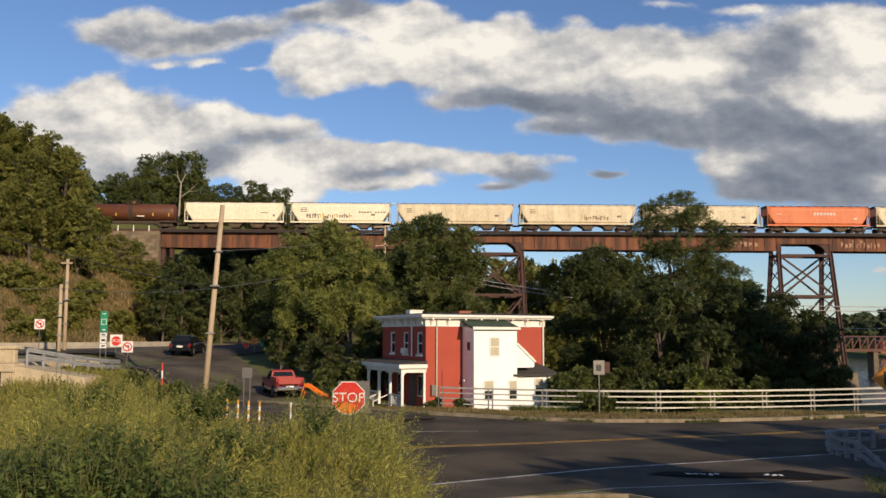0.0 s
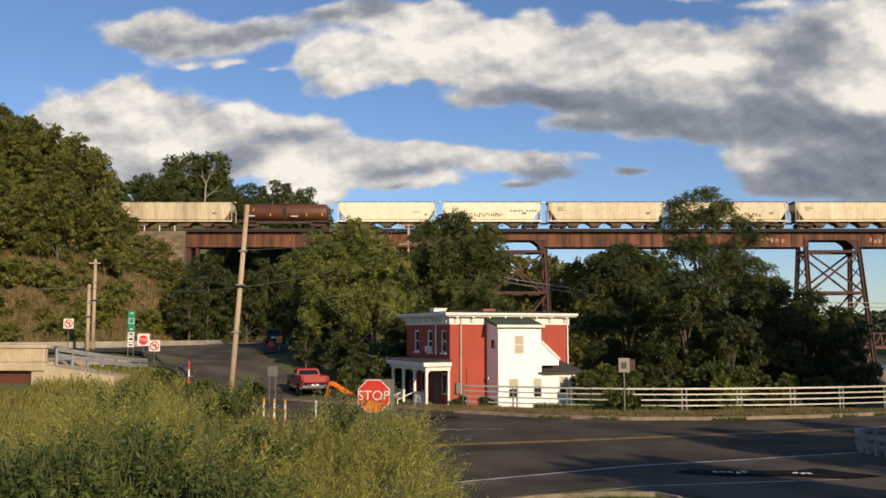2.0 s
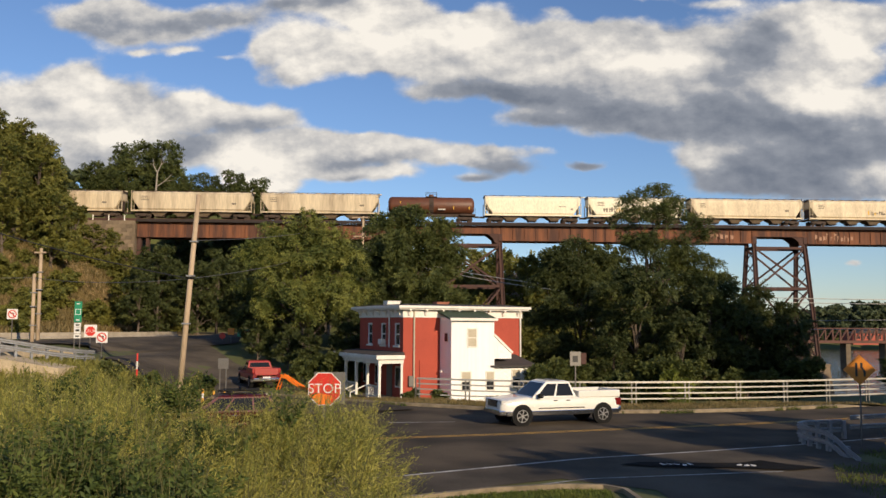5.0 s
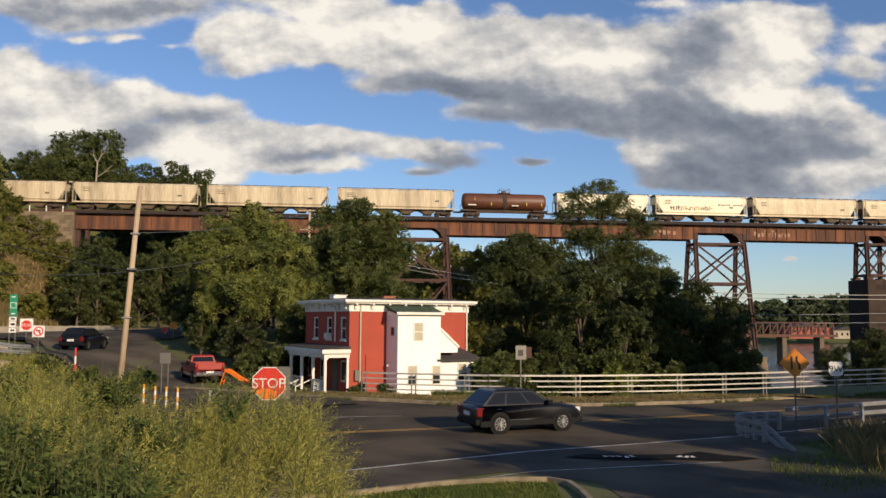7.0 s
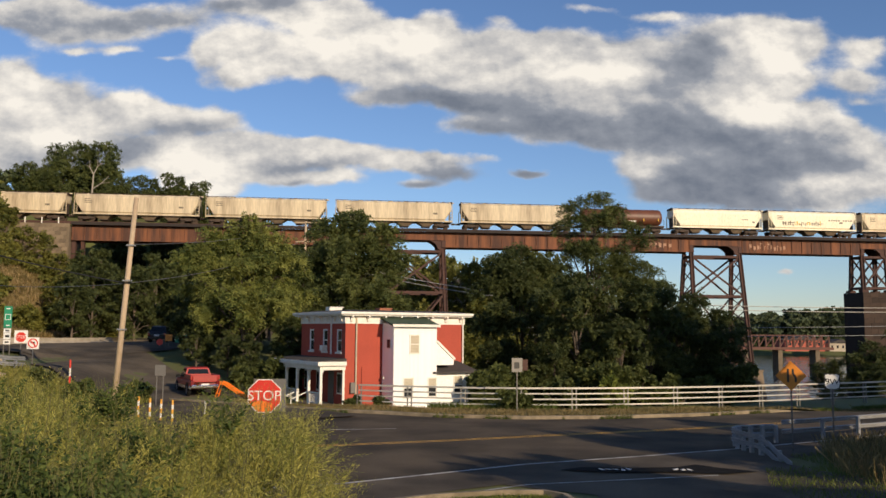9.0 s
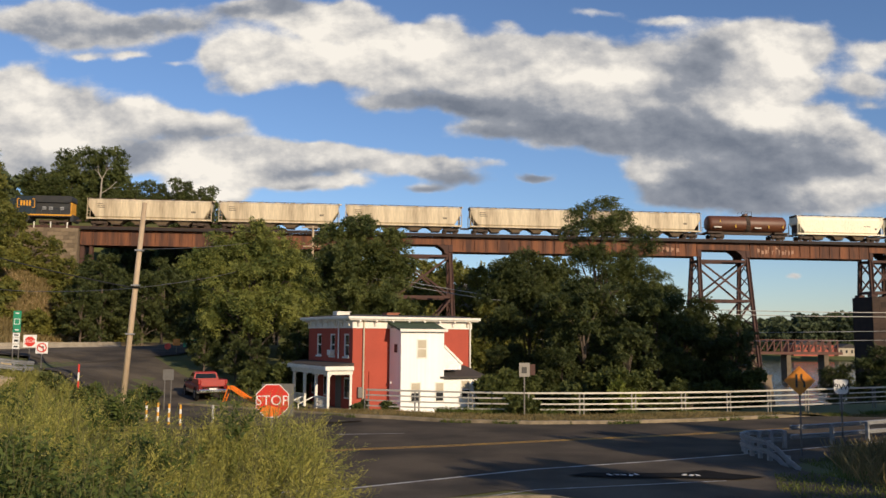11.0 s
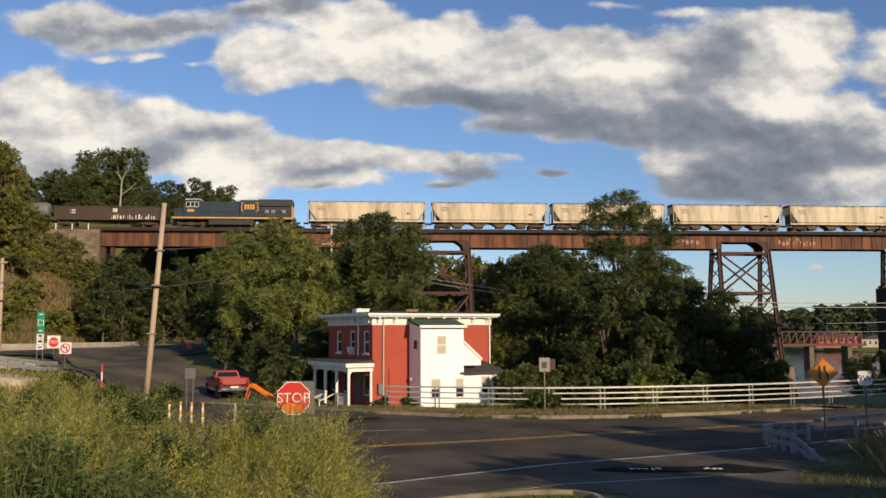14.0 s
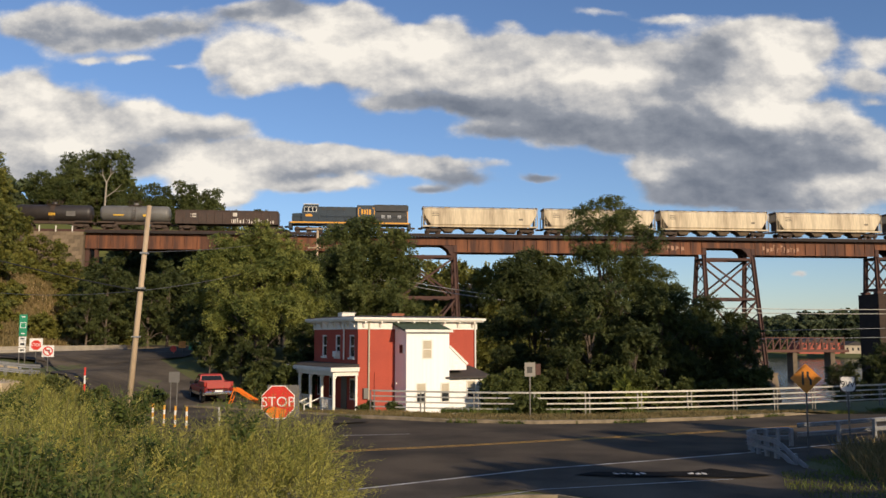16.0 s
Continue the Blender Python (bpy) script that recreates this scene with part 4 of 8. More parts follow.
INK = material("faded_black_lettering", (0.11, 0.09, 0.07), (0.3, 0.25, 0.18), 0.8, scale=6, amount=0.8)
INK_W = material("white_lettering", (0.7, 0.66, 0.58), (0.4, 0.35, 0.3), 0.8, scale=6, amount=0.6)
INK_Y = material("yellow_lettering", (0.75, 0.45, 0.05), None, 0.7, scale=6, amount=0.4)


def small_marks(length, seed):
    rng = random.Random(seed)
    h = length / 2
    out = []
    for k in range(3):
        out.append((-h + 2.0, 3.45 - k * 0.28, rng.uniform(0.8, 1.3), 0.12, INK))
    out.append((h - 3.6, 2.3, 0.7, 0.3, INK))
    return out


def graffiti(length, seed, a, b):
    rng = random.Random(seed)
    out, x = [], a
    while x < b:
        w = rng.uniform(0.1, 0.3)
        z = rng.uniform(1.75, 2.0)
        out.append((x, z, w, rng.uniform(0.35, 0.8), INK if rng.random() < 0.75 else INK_Y))
        if rng.random() < 0.6:
            out.append((x, rng.uniform(1.9, 2.4), w + 0.35, 0.12, INK))
        x += w + rng.uniform(0.12, 0.3)
    return out


def tank_car(length, radius, mat, label, marks=()):
    car = thing("tank_wagon", Matrix(), label, "railway wagon", "train wagons")
    h = length / 2 - 0.55
    zc = 1.35 + radius
    rings = []
    n = 20
    for x, k in ((-h, 0.55), (-h + 0.1, 0.78), (-h + 0.3, 0.93), (-h + 0.6, 1.0), (0, 1.0), (h - 0.6, 1.0), (h - 0.3, 0.93), (h - 0.1, 0.78), (h, 0.55)):
        rings.append([(x, -radius * k * math.cos(2 * math.pi * i / n), zc + radius * k * math.sin(2 * math.pi * i / n)) for i in range(n)])
    part("tank", Geo().loft(rings), mat, car, smooth=True)
    part("frame", Geo().soft_box(-h - 0.2, -1.3, 1.0, -h + 2.4, 1.3, 1.3).soft_box(h - 2.4, -1.3, 1.0, h + 0.2, 1.3, 1.3).box(-h, -0.3, 0.9, h, 0.3, 1.35), "under", car)
    part("band", Geo().rod((-0.35, 0, zc), (0.35, 0, zc), radius + 0.02, n=20), "under" if mat != "tank_grey" else mat, car)
    part("manway", Geo().rod((0, 0, zc + radius - 0.05), (0, 0, zc + radius + 0.42), 0.42, n=12), mat, car)
    g = Geo()
    for y in (-0.75, 0.75):
        h0 = part("platform_rail", Geo().rod((-0.9, y, zc + radius + 0.7), (0.9, y, zc + radius + 0.7), 0.03, n=5), "under", car)
        for x in (-0.9, 0.9):
            part("rail_post", Geo().rod((x, y, zc + radius - 0.3), (x, y, zc + radius + 0.75), 0.03, n=5), "under", h0)
    g.box(-1.0, -0.9, zc + radius - 0.06, 1.0, 0.9, zc + radius + 0.02)
    part("top_platform", g, "under", car)
    g = Geo()
    for e in (-1, 1):
        for k in range(6):
            g.box(-0.25, e * (radius + 0.12) - 0.02, 1.2 + k * 0.36, 0.25, e * (radius + 0.12) + 0.02, 1.24 + k * 0.36)
        g.rod((-0.25, e * (radius + 0.12), 1.0), (-0.25, e * (radius + 0.12), zc + 1.0), 0.025, n=5)
        g.rod((0.25, e * (radius + 0.12), 1.0), (0.25, e * (radius + 0.12), zc + 1.0), 0.025, n=5)
    part("ladder", g, "under", car)
    for e in (-1, 1):
        g = Geo().rod((e * (h + 0.15), -1.3, 1.3), (e * (h + 0.15), -1.3, 2.2), 0.03, n=5).rod((e * (h + 0.15), 1.3, 1.3), (e * (h + 0.15), 1.3, 2.2), 0.03, n=5)
        g.rod((e * (h + 0.15), -1.3, 2.2), (e * (h + 0.15), 1.3, 2.2), 0.03, n=5)
        part("end_rail", g, "under", car)
        bogie(car, e * (h - 1.6), 0)
        coupler(car, e * (h + 0.15), e)
    for x, z, wide, tall, ink in marks:
        part("marking", Geo().box(x, -radius - 0.02, z, x + wide, -radius + 0.03, z + tall), ink, car)
    return car


def gondola_car(length):
    car = thing("gondola_wagon", Matrix(), "dark brown ribbed gondola wagon with pale graffiti", "railway wagon", "train wagons")
    h, w, z0, z1 = length / 2 - 0.5, 1.5, 1.05, 3.1
    part("floor", Geo().box(-h, -w, z0, h, w, z0 + 0.15), "gondola", car)
    for y in (-w, w):
        part("side", Geo().box(-h, y - 0.05, z0, h, y + 0.05, z1), "gondola", car)
        part("top_rail", Geo().soft_box(-h, y - 0.12, z1 - 0.02, h, y + 0.12, z1 + 0.16), "gondola", car)
    for x in (-h, h):
        part("end", Geo().box(x - 0.06, -w, z0, x + 0.06, w, z1 + 0.1), "gondola", car)
    n = 13
    rib = Geo().box(-0.08, -w - 0.16, z0, 0.08, -w - 0.05, z1).mesh("rib", "gondola")
    for i in range(n + 1):
        part("rib", rib, "gondola", car, at=pose(-h + 2 * h * i / n, 0, 0))
    rng = random.Random(3)
    for x, z, wd, tall in ((-h + 2.3, 2.5, 0.9, 0.2), (-h + 2.3, 2.1, 0.9, 0.2), (0.9, 2.3, 0.7, 0.6)):
        part("marking", Geo().box(x, -w - 0.062, z, x + wd, -w - 0.052, z + tall), INK_W, car)
    x = 0.6
    while x < h - 0.8:
        wd = rng.uniform(0.12, 0.32)
        part("graffiti_stroke", Geo().box(x, -w - 0.062, 1.2, x + wd, -w - 0.052, 1.2 + rng.uniform(0.3, 0.8)), INK_W, car)
        x += wd + rng.uniform(0.1, 0.35)
    for e in (-1, 1):
        bogie(car, e * (h - 1.7), 0)
        coupler(car, e * h, e)
    return car


def locomotive(length):
    """Cab towards -x."""
    car = thing("diesel_locomotive", Matrix(), "dark blue diesel locomotive with yellow sill stripe and lettering", "locomotive")
    h, w = length / 2 - 0.45, 1.5
    part("frame", Geo().soft_box(-h, -w, 1.25, h, w, 1.6, 0.05), "loco_dark", car)
    part("sill_stripe", Geo().box(-h + 0.3, -w - 0.02, 1.42, h - 0.3, -w - 0.004, 1.64), "yellow", car)
    part("fuel_tank", Geo().prism([(-3.6, 0.45), (3.0, 0.45), (3.3, 0.75), (3.3, 1.24), (-3.9, 1.24), (-3.9, 0.75)], -1.4, 1.4), "loco_dark", car)
    nose = part("nose", Geo().prism([(-h + 0.55, 1.6), (-h + 0.5, 2.9), (-h + 0.75, 3.05), (-h + 2.2, 3.1), (-h + 2.2, 1.6)], -1.1, 1.1), "loco_blue", car)
    part("nose_stripe", Geo().box(-h + 0.47, -0.9, 1.9, -h + 0.5, 0.9, 2.6), "yellow", nose)
    cab = part("cab", Geo().prism([(-h + 2.2, 1.6), (-h + 2.1, 3.3), (-h + 2.3, 4.25), (-h + 2.6, 4.5), (-h + 4.7, 4.5), (-h + 4.7, 1.6)], -1.48, 1.48), "loco_blue", car)
    part("cab_roof", Geo().soft_box(-h + 2.35, -1.46, 4.45, -h + 4.8, 1.46, 4.62, 0.06), "white_paint", cab)
    for x in (-h + 2.55, -h + 3.25, -h + 3.9):
        part("window", Geo().soft_box(x, -1.53, 3.35, x + 0.55, -1.46, 4.05, 0.03), "glass", cab)
        part("window_frame", Geo().box(x - 0.06, -1.505, 3.29, x + 0.61, -1.475, 4.11), "white_paint", cab)
    part("cab_mark", Geo().box(-h + 2.7, -1.492, 2.5, -h + 3.8, -1.482, 2.9), "yellow", cab)
    part("hood", Geo().prism([(-h + 4.7, 1.6), (-h + 4.7, 4.2), (h - 6.6, 4.2), (h - 6.6, 1.6)], -1.15, 1.15), "loco_blue", car)
    part("engine_hood", Geo().prism([(h - 8.9, 1.62), (h - 8.9, 4.5), (h - 5.8, 4.5), (h - 5.8, 1.62)], -1.42, 1.42), "loco_blue", car)
    part("rear_hood", Geo().prism([(h - 5.8, 1.6), (h - 5.8, 3.6), (h - 0.6, 3.6), (h - 0.6, 1.6)], -1.2, 1.2), "loco_dark", car)
    part("radiator_wing", Geo().prism([(h - 6.0, 3.75), (h - 6.0, 4.62), (h - 0.55, 4.62), (h - 0.4, 4.45), (h - 0.4, 3.75), (h - 0.8, 3.55), (h - 5.6, 3.55)], -1.5, 1.5), "loco_dark", car)
    part("rear_panel", Geo().box(h - 0.6, -1.2, 1.7, h - 0.45, 1.2, 3.6), "yellow", car)
    for x in (h - 4.9, h - 3.9, h - 2.2):
        part("vent", Geo().soft_box(x, -1.24, 2.4, x + 0.6, -1.19, 2.9, 0.02), "steel", car)
    for i in range(8):
        part("hood_door", Geo().soft_box(-h + 5.1 + i * 1.0, -1.18, 1.75, -h + 5.98 + i * 1.0, -1.14, 3.4, 0.02), "loco_blue", car)
    for i in range(5):
        part("roof_vent", Geo().soft_box(-h + 5.3 + i * 0.85, -1.19, 3.6, -h + 5.8 + i * 0.85, -1.1, 4.1, 0.03), "loco_dark", car)
    # company mark drawn as plain shapes
    for x, wd, z, tall in ((h - 8.7, 0.12, 2.6, 1.5), (h - 6.1, 0.12, 2.6, 1.5), (h - 8.7, 0.4, 2.6, 0.12), (h - 8.7, 0.4, 3.98, 0.12), (h - 6.4, 0.4, 2.6, 0.12), (h - 6.4, 0.4, 3.98, 0.12),
                           (h - 8.2, 0.3, 2.95, 0.85), (h - 7.75, 0.3, 3.0, 0.75), (h - 7.3, 0.25, 2.95, 0.85), (h - 6.9, 0.3, 2.95, 0.85)):
        part("company_mark", Geo().box(x, -1.432, z, x + wd, -1.422, z + tall), "yellow", car)
    g = Geo()
    for i in range(14):
        x = -h + 0.6 + i * (2 * h - 1.2) / 13
        g.rod((x, -w + 0.05, 1.6), (x, -w + 0.05, 2.6), 0.025, n=5)
    g.rod((-h + 0.6, -w + 0.05, 2.6), (h - 0.6, -w + 0.05, 2.6), 0.025, n=5)
    part("handrail", g, "loco_blue", car)
    for e in (-1, 1):
        bogie(car, e * (h - 3.2), 0, axles=3, base=1.85)
        coupler(car, e * h, e)
        part("step", Geo().box(e * (h - 0.5), -w, 0.55, e * h, w, 1.25), "loco_dark", car)
    return car


def build_train():
    """Wagons with the place of their middle along the line at the clip's start."""
    made = []

    def put(car, a, b):
        made.append((car, (a + b) / 2))
    put(hopper_car(20.2, 4, "cream", "cream covered hopper wagon with grimy running gear", small_marks(20.2, 1)), 59.9, 80.1)
    put(hopper_car(18.2, 3, "orange", "faded orange covered hopper wagon with pale lettering",
                   [(-0.8 + i * 0.55, 2.9, 0.36, 0.42, INK_W) for i in range(7)] + [(-7.2, 3.0, 0.9, 0.12, INK_W), (6.0, 2.2, 0.5, 0.3, INK_W)]), 41.4, 59.6)
    put(hopper_car(20.6, 4, "cream", "cream covered hopper wagon with streaked sides", small_marks(20.6, 2)), 20.3, 41.1)
    put(hopper_car(20.2, 4, "cream", "cream covered hopper wagon with grey graffiti", small_marks(20.2, 3) + graffiti(20.2, 5, 0.5, 5.0)), -0.2, 20.1)
    put(hopper_car(20.2, 4, "cream", "cream covered hopper wagon with grimy running gear", small_marks(20.2, 4)), -20.6, -0.4)
    put(hopper_car(17.2, 3, "cream_clean", "bright cream covered hopper wagon with dark graffiti", small_marks(17.2, 5) + graffiti(17.2, 6, -5.6, 1.5)
                   + [(3.0 + i * 0.45, 2.75, 0.3, 0.25, INK) for i in range(10) if i != 5]), -38.1, -20.9)
    put(hopper_car(17.0, 3, "cream_clean", "clean bright cream covered hopper wagon", [(4.3, 2.6, 1.2, 0.12, INK), (6.3, 2.1, 0.4, 0.3, INK)]), -55.5, -38.4)
    put(tank_car(15.4, 1.42, "tank_brown", "rust-brown tank wagon with dark centre band", [(-6.3, 1.95, 1.4, 0.22, INK_W), (-2.4, 2.0, 0.14, 0.5, INK_Y), (1.1, 1.9, 1.2, 0.2, INK_W),
                 (3.6, 2.0, 0.14, 0.5, INK_Y), (6.2, 2.0, 0.14, 0.5, INK_Y), (-5.2, 2.9, 0.14, 0.4, INK_Y)]), -71.6, -56.2)
    for k, (a, b) in enumerate(((-92.3, -72.2), (-113.5, -92.7), (-134.0, -113.8), (-154.3, -134.2), (-174.9, -154.6))):
        put(hopper_car(20.2, 4, "cream_dirty", "dirty cream covered hopper wagon with brown streaks", small_marks(20.2, 10 + k)), a, b)
    put(locomotive(20.9), -196.9, -176.0)
    put(gondola_car(17.2), -214.9, -197.7)
    put(tank_car(12.0, 1.32, "tank_grey", "dusty grey tank wagon with yellow lettering", [(-3.2, 2.2, 1.6, 0.2, INK_Y), (1.4, 2.1, 1.0, 0.35, INK_Y)]), -227.0, -215.0)
    put(tank_car(13.0, 1.30, "black_car", "black tank wagon with a yellow placard", [(-0.5, 2.1, 1.0, 0.4, INK_Y), (2.2, 2.0, 1.4, 0.8, "tank_grey")]), -240.2, -227.1)
    return made


TRAIN = build_train()
SPEED = 10.6


# ------------------------------------------------ house
def build_house():
    base = -0.75
    m = Matrix.Translation((-5.55, 56.0, 0)) @ Matrix.Rotation(radians(30), 4, "Z")
    house = thing("house", m, "two-storey red brick house with white cornice, porch and white side addition", "house")
    LX, LY, TOP = 9.1, 7.7, 5.02
    th = 0.3
    # brick walls with real openings on the porch side
    wins = [(1.0, 0.85), (3.35, 0.85), (5.75, 0.85)]
    wz0, wz1 = 3.05, 4.55
    y = 0.0
    for yc, w in wins:
        part("wall", Geo().box(0, y, base, th, yc - w / 2, TOP), "brick_red", house)
        part("wall", Geo().box(0, yc - w / 2, base, th, yc + w / 2, wz0), "brick_red", house)
        part("wall", Geo().box(0, yc - w / 2, wz1, th, yc + w / 2, TOP), "brick_red", house)
        y = yc + w / 2
    part("wall", Geo().box(0, y, base, th, LY, TOP), "brick_red", house)
    part("wall", Geo().box(th, 0, base, LX, th, TOP), "brick_red", house)
    part("wall", Geo().box(LX - th, th, base, LX, LY, TOP), "brick_red", house)
    part("wall", Geo().box(th, LY - th, base, LX - th, LY, TOP), "brick_red", house)
    part("ground_floor_inside", Geo().box(th, th, 2.2, LX - th, LY - th, 2.3), "porch_floor", house)
    for i, (yc, w) in enumerate(wins):
        win = part("window", Geo().box(0.03, yc - w / 2, wz0, 0.12, yc - w / 2 + 0.09, wz1).box(0.03, yc + w / 2 - 0.09, wz0, 0.12, yc + w / 2, wz1)
                   .box(0.03, yc - w / 2 + 0.09, wz1 - 0.1, 0.12, yc + w / 2 - 0.09, wz1).box(0.03, yc - w / 2 + 0.09, wz0, 0.12, yc + w / 2 - 0.09, wz0 + 0.08)
                   .box(0.05, yc - w / 2 + 0.09, (wz0 + wz1) / 2 - 0.04, 0.12, yc + w / 2 - 0.09, (wz0 + wz1) / 2 + 0.04), "white_paint", house)
        part("pane", Geo().box(0.09, yc - w / 2 + 0.09, wz0 + 0.08, 0.10, yc + w / 2 - 0.09, wz1 - 0.1), "house_glass", win)
        part("sill", Geo().soft_box(-0.08, yc - w / 2 - 0.08, wz0 - 0.12, 0.1, yc + w / 2 + 0.08, wz0 - 0.002, 0.02), "white_paint", win)
        part("curtain", Geo().box(0.2, yc - w / 2, wz0 + (0.75 if i else 0.0), 0.24, yc + w / 2, wz1), "curtain", win)
    part("air_conditioner", Geo().soft_box(-0.3, 3.1, wz0 + 0.02, 0.06, 3.6, wz0 + 0.4), "white_paint", house)
    # cornice with frieze and brackets
    part("frieze", Geo().box(-0.06, -0.06, TOP - 0.1, LX + 0.06, LY + 0.06, TOP + 0.42), "white_paint", house)
    part("cornice", Geo().soft_box(-0.55, -0.55, TOP + 0.5, LX + 0.5, LY + 0.5, TOP + 0.68, 0.03).box(-0.42, -0.42, TOP + 0.42, LX + 0.4, LY + 0.4, TOP + 0.5), "white_paint", house)
    part("roof", Geo().loft([[(-0.5, -0.5, TOP + 0.68), (LX + 0.45, -0.5, TOP + 0.68), (LX + 0.45, LY + 0.45, TOP + 0.68), (-0.5, LY + 0.45, TOP + 0.68)],
                             [(0.6, 0.6, TOP + 0.82), (LX - 0.6, 0.6, TOP + 0.82), (LX - 0.6, LY - 0.6, TOP + 0.82), (0.6, LY - 0.6, TOP + 0.82)]]), "roof_dark", house)
    bracket = [(0, 0), (0, -0.42), (-0.1, -0.36), (-0.16, -0.14), (-0.36, -0.1), (-0.36, 0)]
    for i in range(8):
        x = 0.35 + i * (LX - 0.7) / 7
        part("bracket", Geo().add([(x - 0.06, -0.062 + a, TOP + 0.42 + b) for a, b in bracket] + [(x + 0.06, -0.062 + a, TOP + 0.42 + b) for a, b in bracket],
                                  [tuple(range(6)), tuple(reversed(range(6, 12)))] + [(k, (k + 1) % 6, 6 + (k + 1) % 6, 6 + k) for k in range(6)]), "white_paint", house)
    for i in range(7):
        y = 0.35 + i * (LY - 0.7) / 6
        part("bracket", Geo().prism([(-0.062 + a, TOP + 0.42 + b) for a, b in bracket], y - 0.06, y + 0.06), "white_paint", house)
    for x, y, mat in ((1.2, 4.6, "white_paint"), (5.4, 5.2, "brick_chimney")):
        part("chimney", Geo().soft_box(x - 0.55, y - 0.4, TOP + 0.7, x + 0.45, y + 0.35, TOP + 1.02, 0.04).soft_box(x - 0.52, y - 0.42, TOP + 1.02, x + 0.52, y + 0.42, TOP + 1.1, 0.03), mat, house)
    for x, y in ((0.75, -0.09), (LX - 0.12, -0.09), (-0.1, 2.1)):
        part("downpipe", Geo().rod((x, y, 2.9 if x < 0 else base), (x, y, TOP + 0.4), 0.06), "white_paint" if x > 1 or x < 0 else "blind", house)
    part("meter_box", Geo().soft_box(0.35, -0.2, 0.4, 0.7, -0.004, 1.1), "sign_back", house)
    part("conduit", Geo().rod((1.2, -0.05, 0.9), (1.2, -0.05, 2.1), 0.03), "brick_red", house)
    # porch along the entrance side
    P = 1.75
    part("porch_roof", Geo().prism([(-P - 0.2, 2.42), (-P - 0.2, 2.48), (-0.002, 2.66), (-0.002, 2.42)], -0.25, LY + 0.6), "roof_dark", house)
    part("porch_fascia", Geo().box(-P - 0.24, -0.3, 2.2, -P - 0.06, LY + 0.65, 2.46).box(-P - 0.06, -0.3, 2.2, -0.002, -0.16, 2.46).box(-P - 0.06, LY + 0.5, 2.2, -0.002, LY + 0.64, 2.46), "white_paint", house)
    part("porch_beam", Geo().box(-P - 0.02, -0.1, 1.92, -P + 0.14, LY + 0.5, 2.2).box(-P + 0.14, -0.12, 1.92, -0.002, 0.02, 2.2), "white_paint", house)
    part("porch_floor", Geo().box(-P - 0.15, -0.2, -0.5, -0.002, LY + 0.6, -0.35), "porch_floor", house)
    for i in range(5):
        y = -0.02 + i * (LY + 0.4) / 4
        post = part("porch_post", Geo().soft_box(-P - 0.02, y - 0.09, -0.35, -P + 0.16, y + 0.09, 1.92, 0.02), "white_paint", house)
        part("capital", Geo().prism([(-P + 0.16, 1.9), (-P + 0.3, 1.9), (-P + 0.16, 1.72)], y - 0.05, y + 0.05), "white_paint", post)
        if i < 4 and i != 1:
            step = (LY + 0.4) / 4
            r = part("porch_railing", Geo().box(-P + 0.02, y + 0.1, 0.42, -P + 0.1, y + step - 0.1, 0.5).box(-P + 0.02, y + 0.1, -0.25, -P + 0.1, y + step - 0.1, -0.18), "white_paint", house)
            for k in range(9):
                yy = y + 0.2 + k * (step - 0.4) / 8
                part("baluster", Geo().box(-P + 0.04, yy - 0.02, -0.18, -P + 0.08, yy + 0.02, 0.42), "white_paint", r)
    part("porch_post", Geo().soft_box(-0.2, -0.11, -0.35, -0.04, 0.0 - 0.002, 1.92, 0.02), "white_paint", house)
    for k in range(3):
        part("porch_step", Geo().soft_box(-P - 0.5 - 0.3 * k, 1.9, base, -P - 0.16 - 0.3 * k, 3.4, -0.5 - 0.0 * k + 0.0 - 0.08 * k, 0.02), "concrete", house)
    for yr in (1.85, 3.45):
        part("step_rail", Geo().beam((-P - 0.1, yr, 0.45), (-P - 1.2, yr, -0.0), 0.05, 0.06).box(-P - 1.22, yr - 0.02, base, -P - 1.16, yr + 0.03, 0.0), "white_paint", house)
    part("door", Geo().box(-0.05, 1.7, -0.35, -0.004, 2.6, 1.75), "sign_back", house)
    for yc in (0.7, 4.2, 6.4):
        w2 = part("porch_window", Geo().box(-0.05, yc - 0.45, 0.3, -0.004, yc + 0.45, 1.7), "white_paint", house)
        part("pane", Geo().box(-0.06, yc - 0.36, 0.4, -0.052, yc + 0.36, 1.6), "house_glass", w2)
    # white addition
    A0, D = 2.71, 1.64
    W2 = 3.23
    body = part("addition", Geo().add([(A0, -0.004, base), (A0, -D, base), (A0, -D, 4.8), (A0, -0.004, 5.0), (A0 + W2, -0.004, base), (A0 + W2, -D, base), (A0 + W2, -D, 4.8), (A0 + W2, -0.004, 5.0)],
                                      [(0, 1, 2, 3), (4, 7, 6, 5), (1, 5, 6, 2), (0, 4, 5, 1), (3, 2, 6, 7), (0, 3, 7, 4)]), "siding", house)
    me = Geo().add([(A0, -D - 0.022, 0), (A0 + W2, -D - 0.022, 0), (A0 + W2, -D - 0.004, 0.135), (A0, -D - 0.004, 0.135), (A0, -D + 0.01, 0), (A0 + W2, -D + 0.01, 0), (A0 + W2, -D + 0.01, 0.135), (A0, -D + 0.01, 0.135)],
                   [(0, 1, 2, 3), (4, 7, 6, 5), (0, 4, 5, 1), (3, 2, 6, 7), (0, 3, 7, 4), (1, 5, 6, 2)]).mesh("siding_board", "siding")
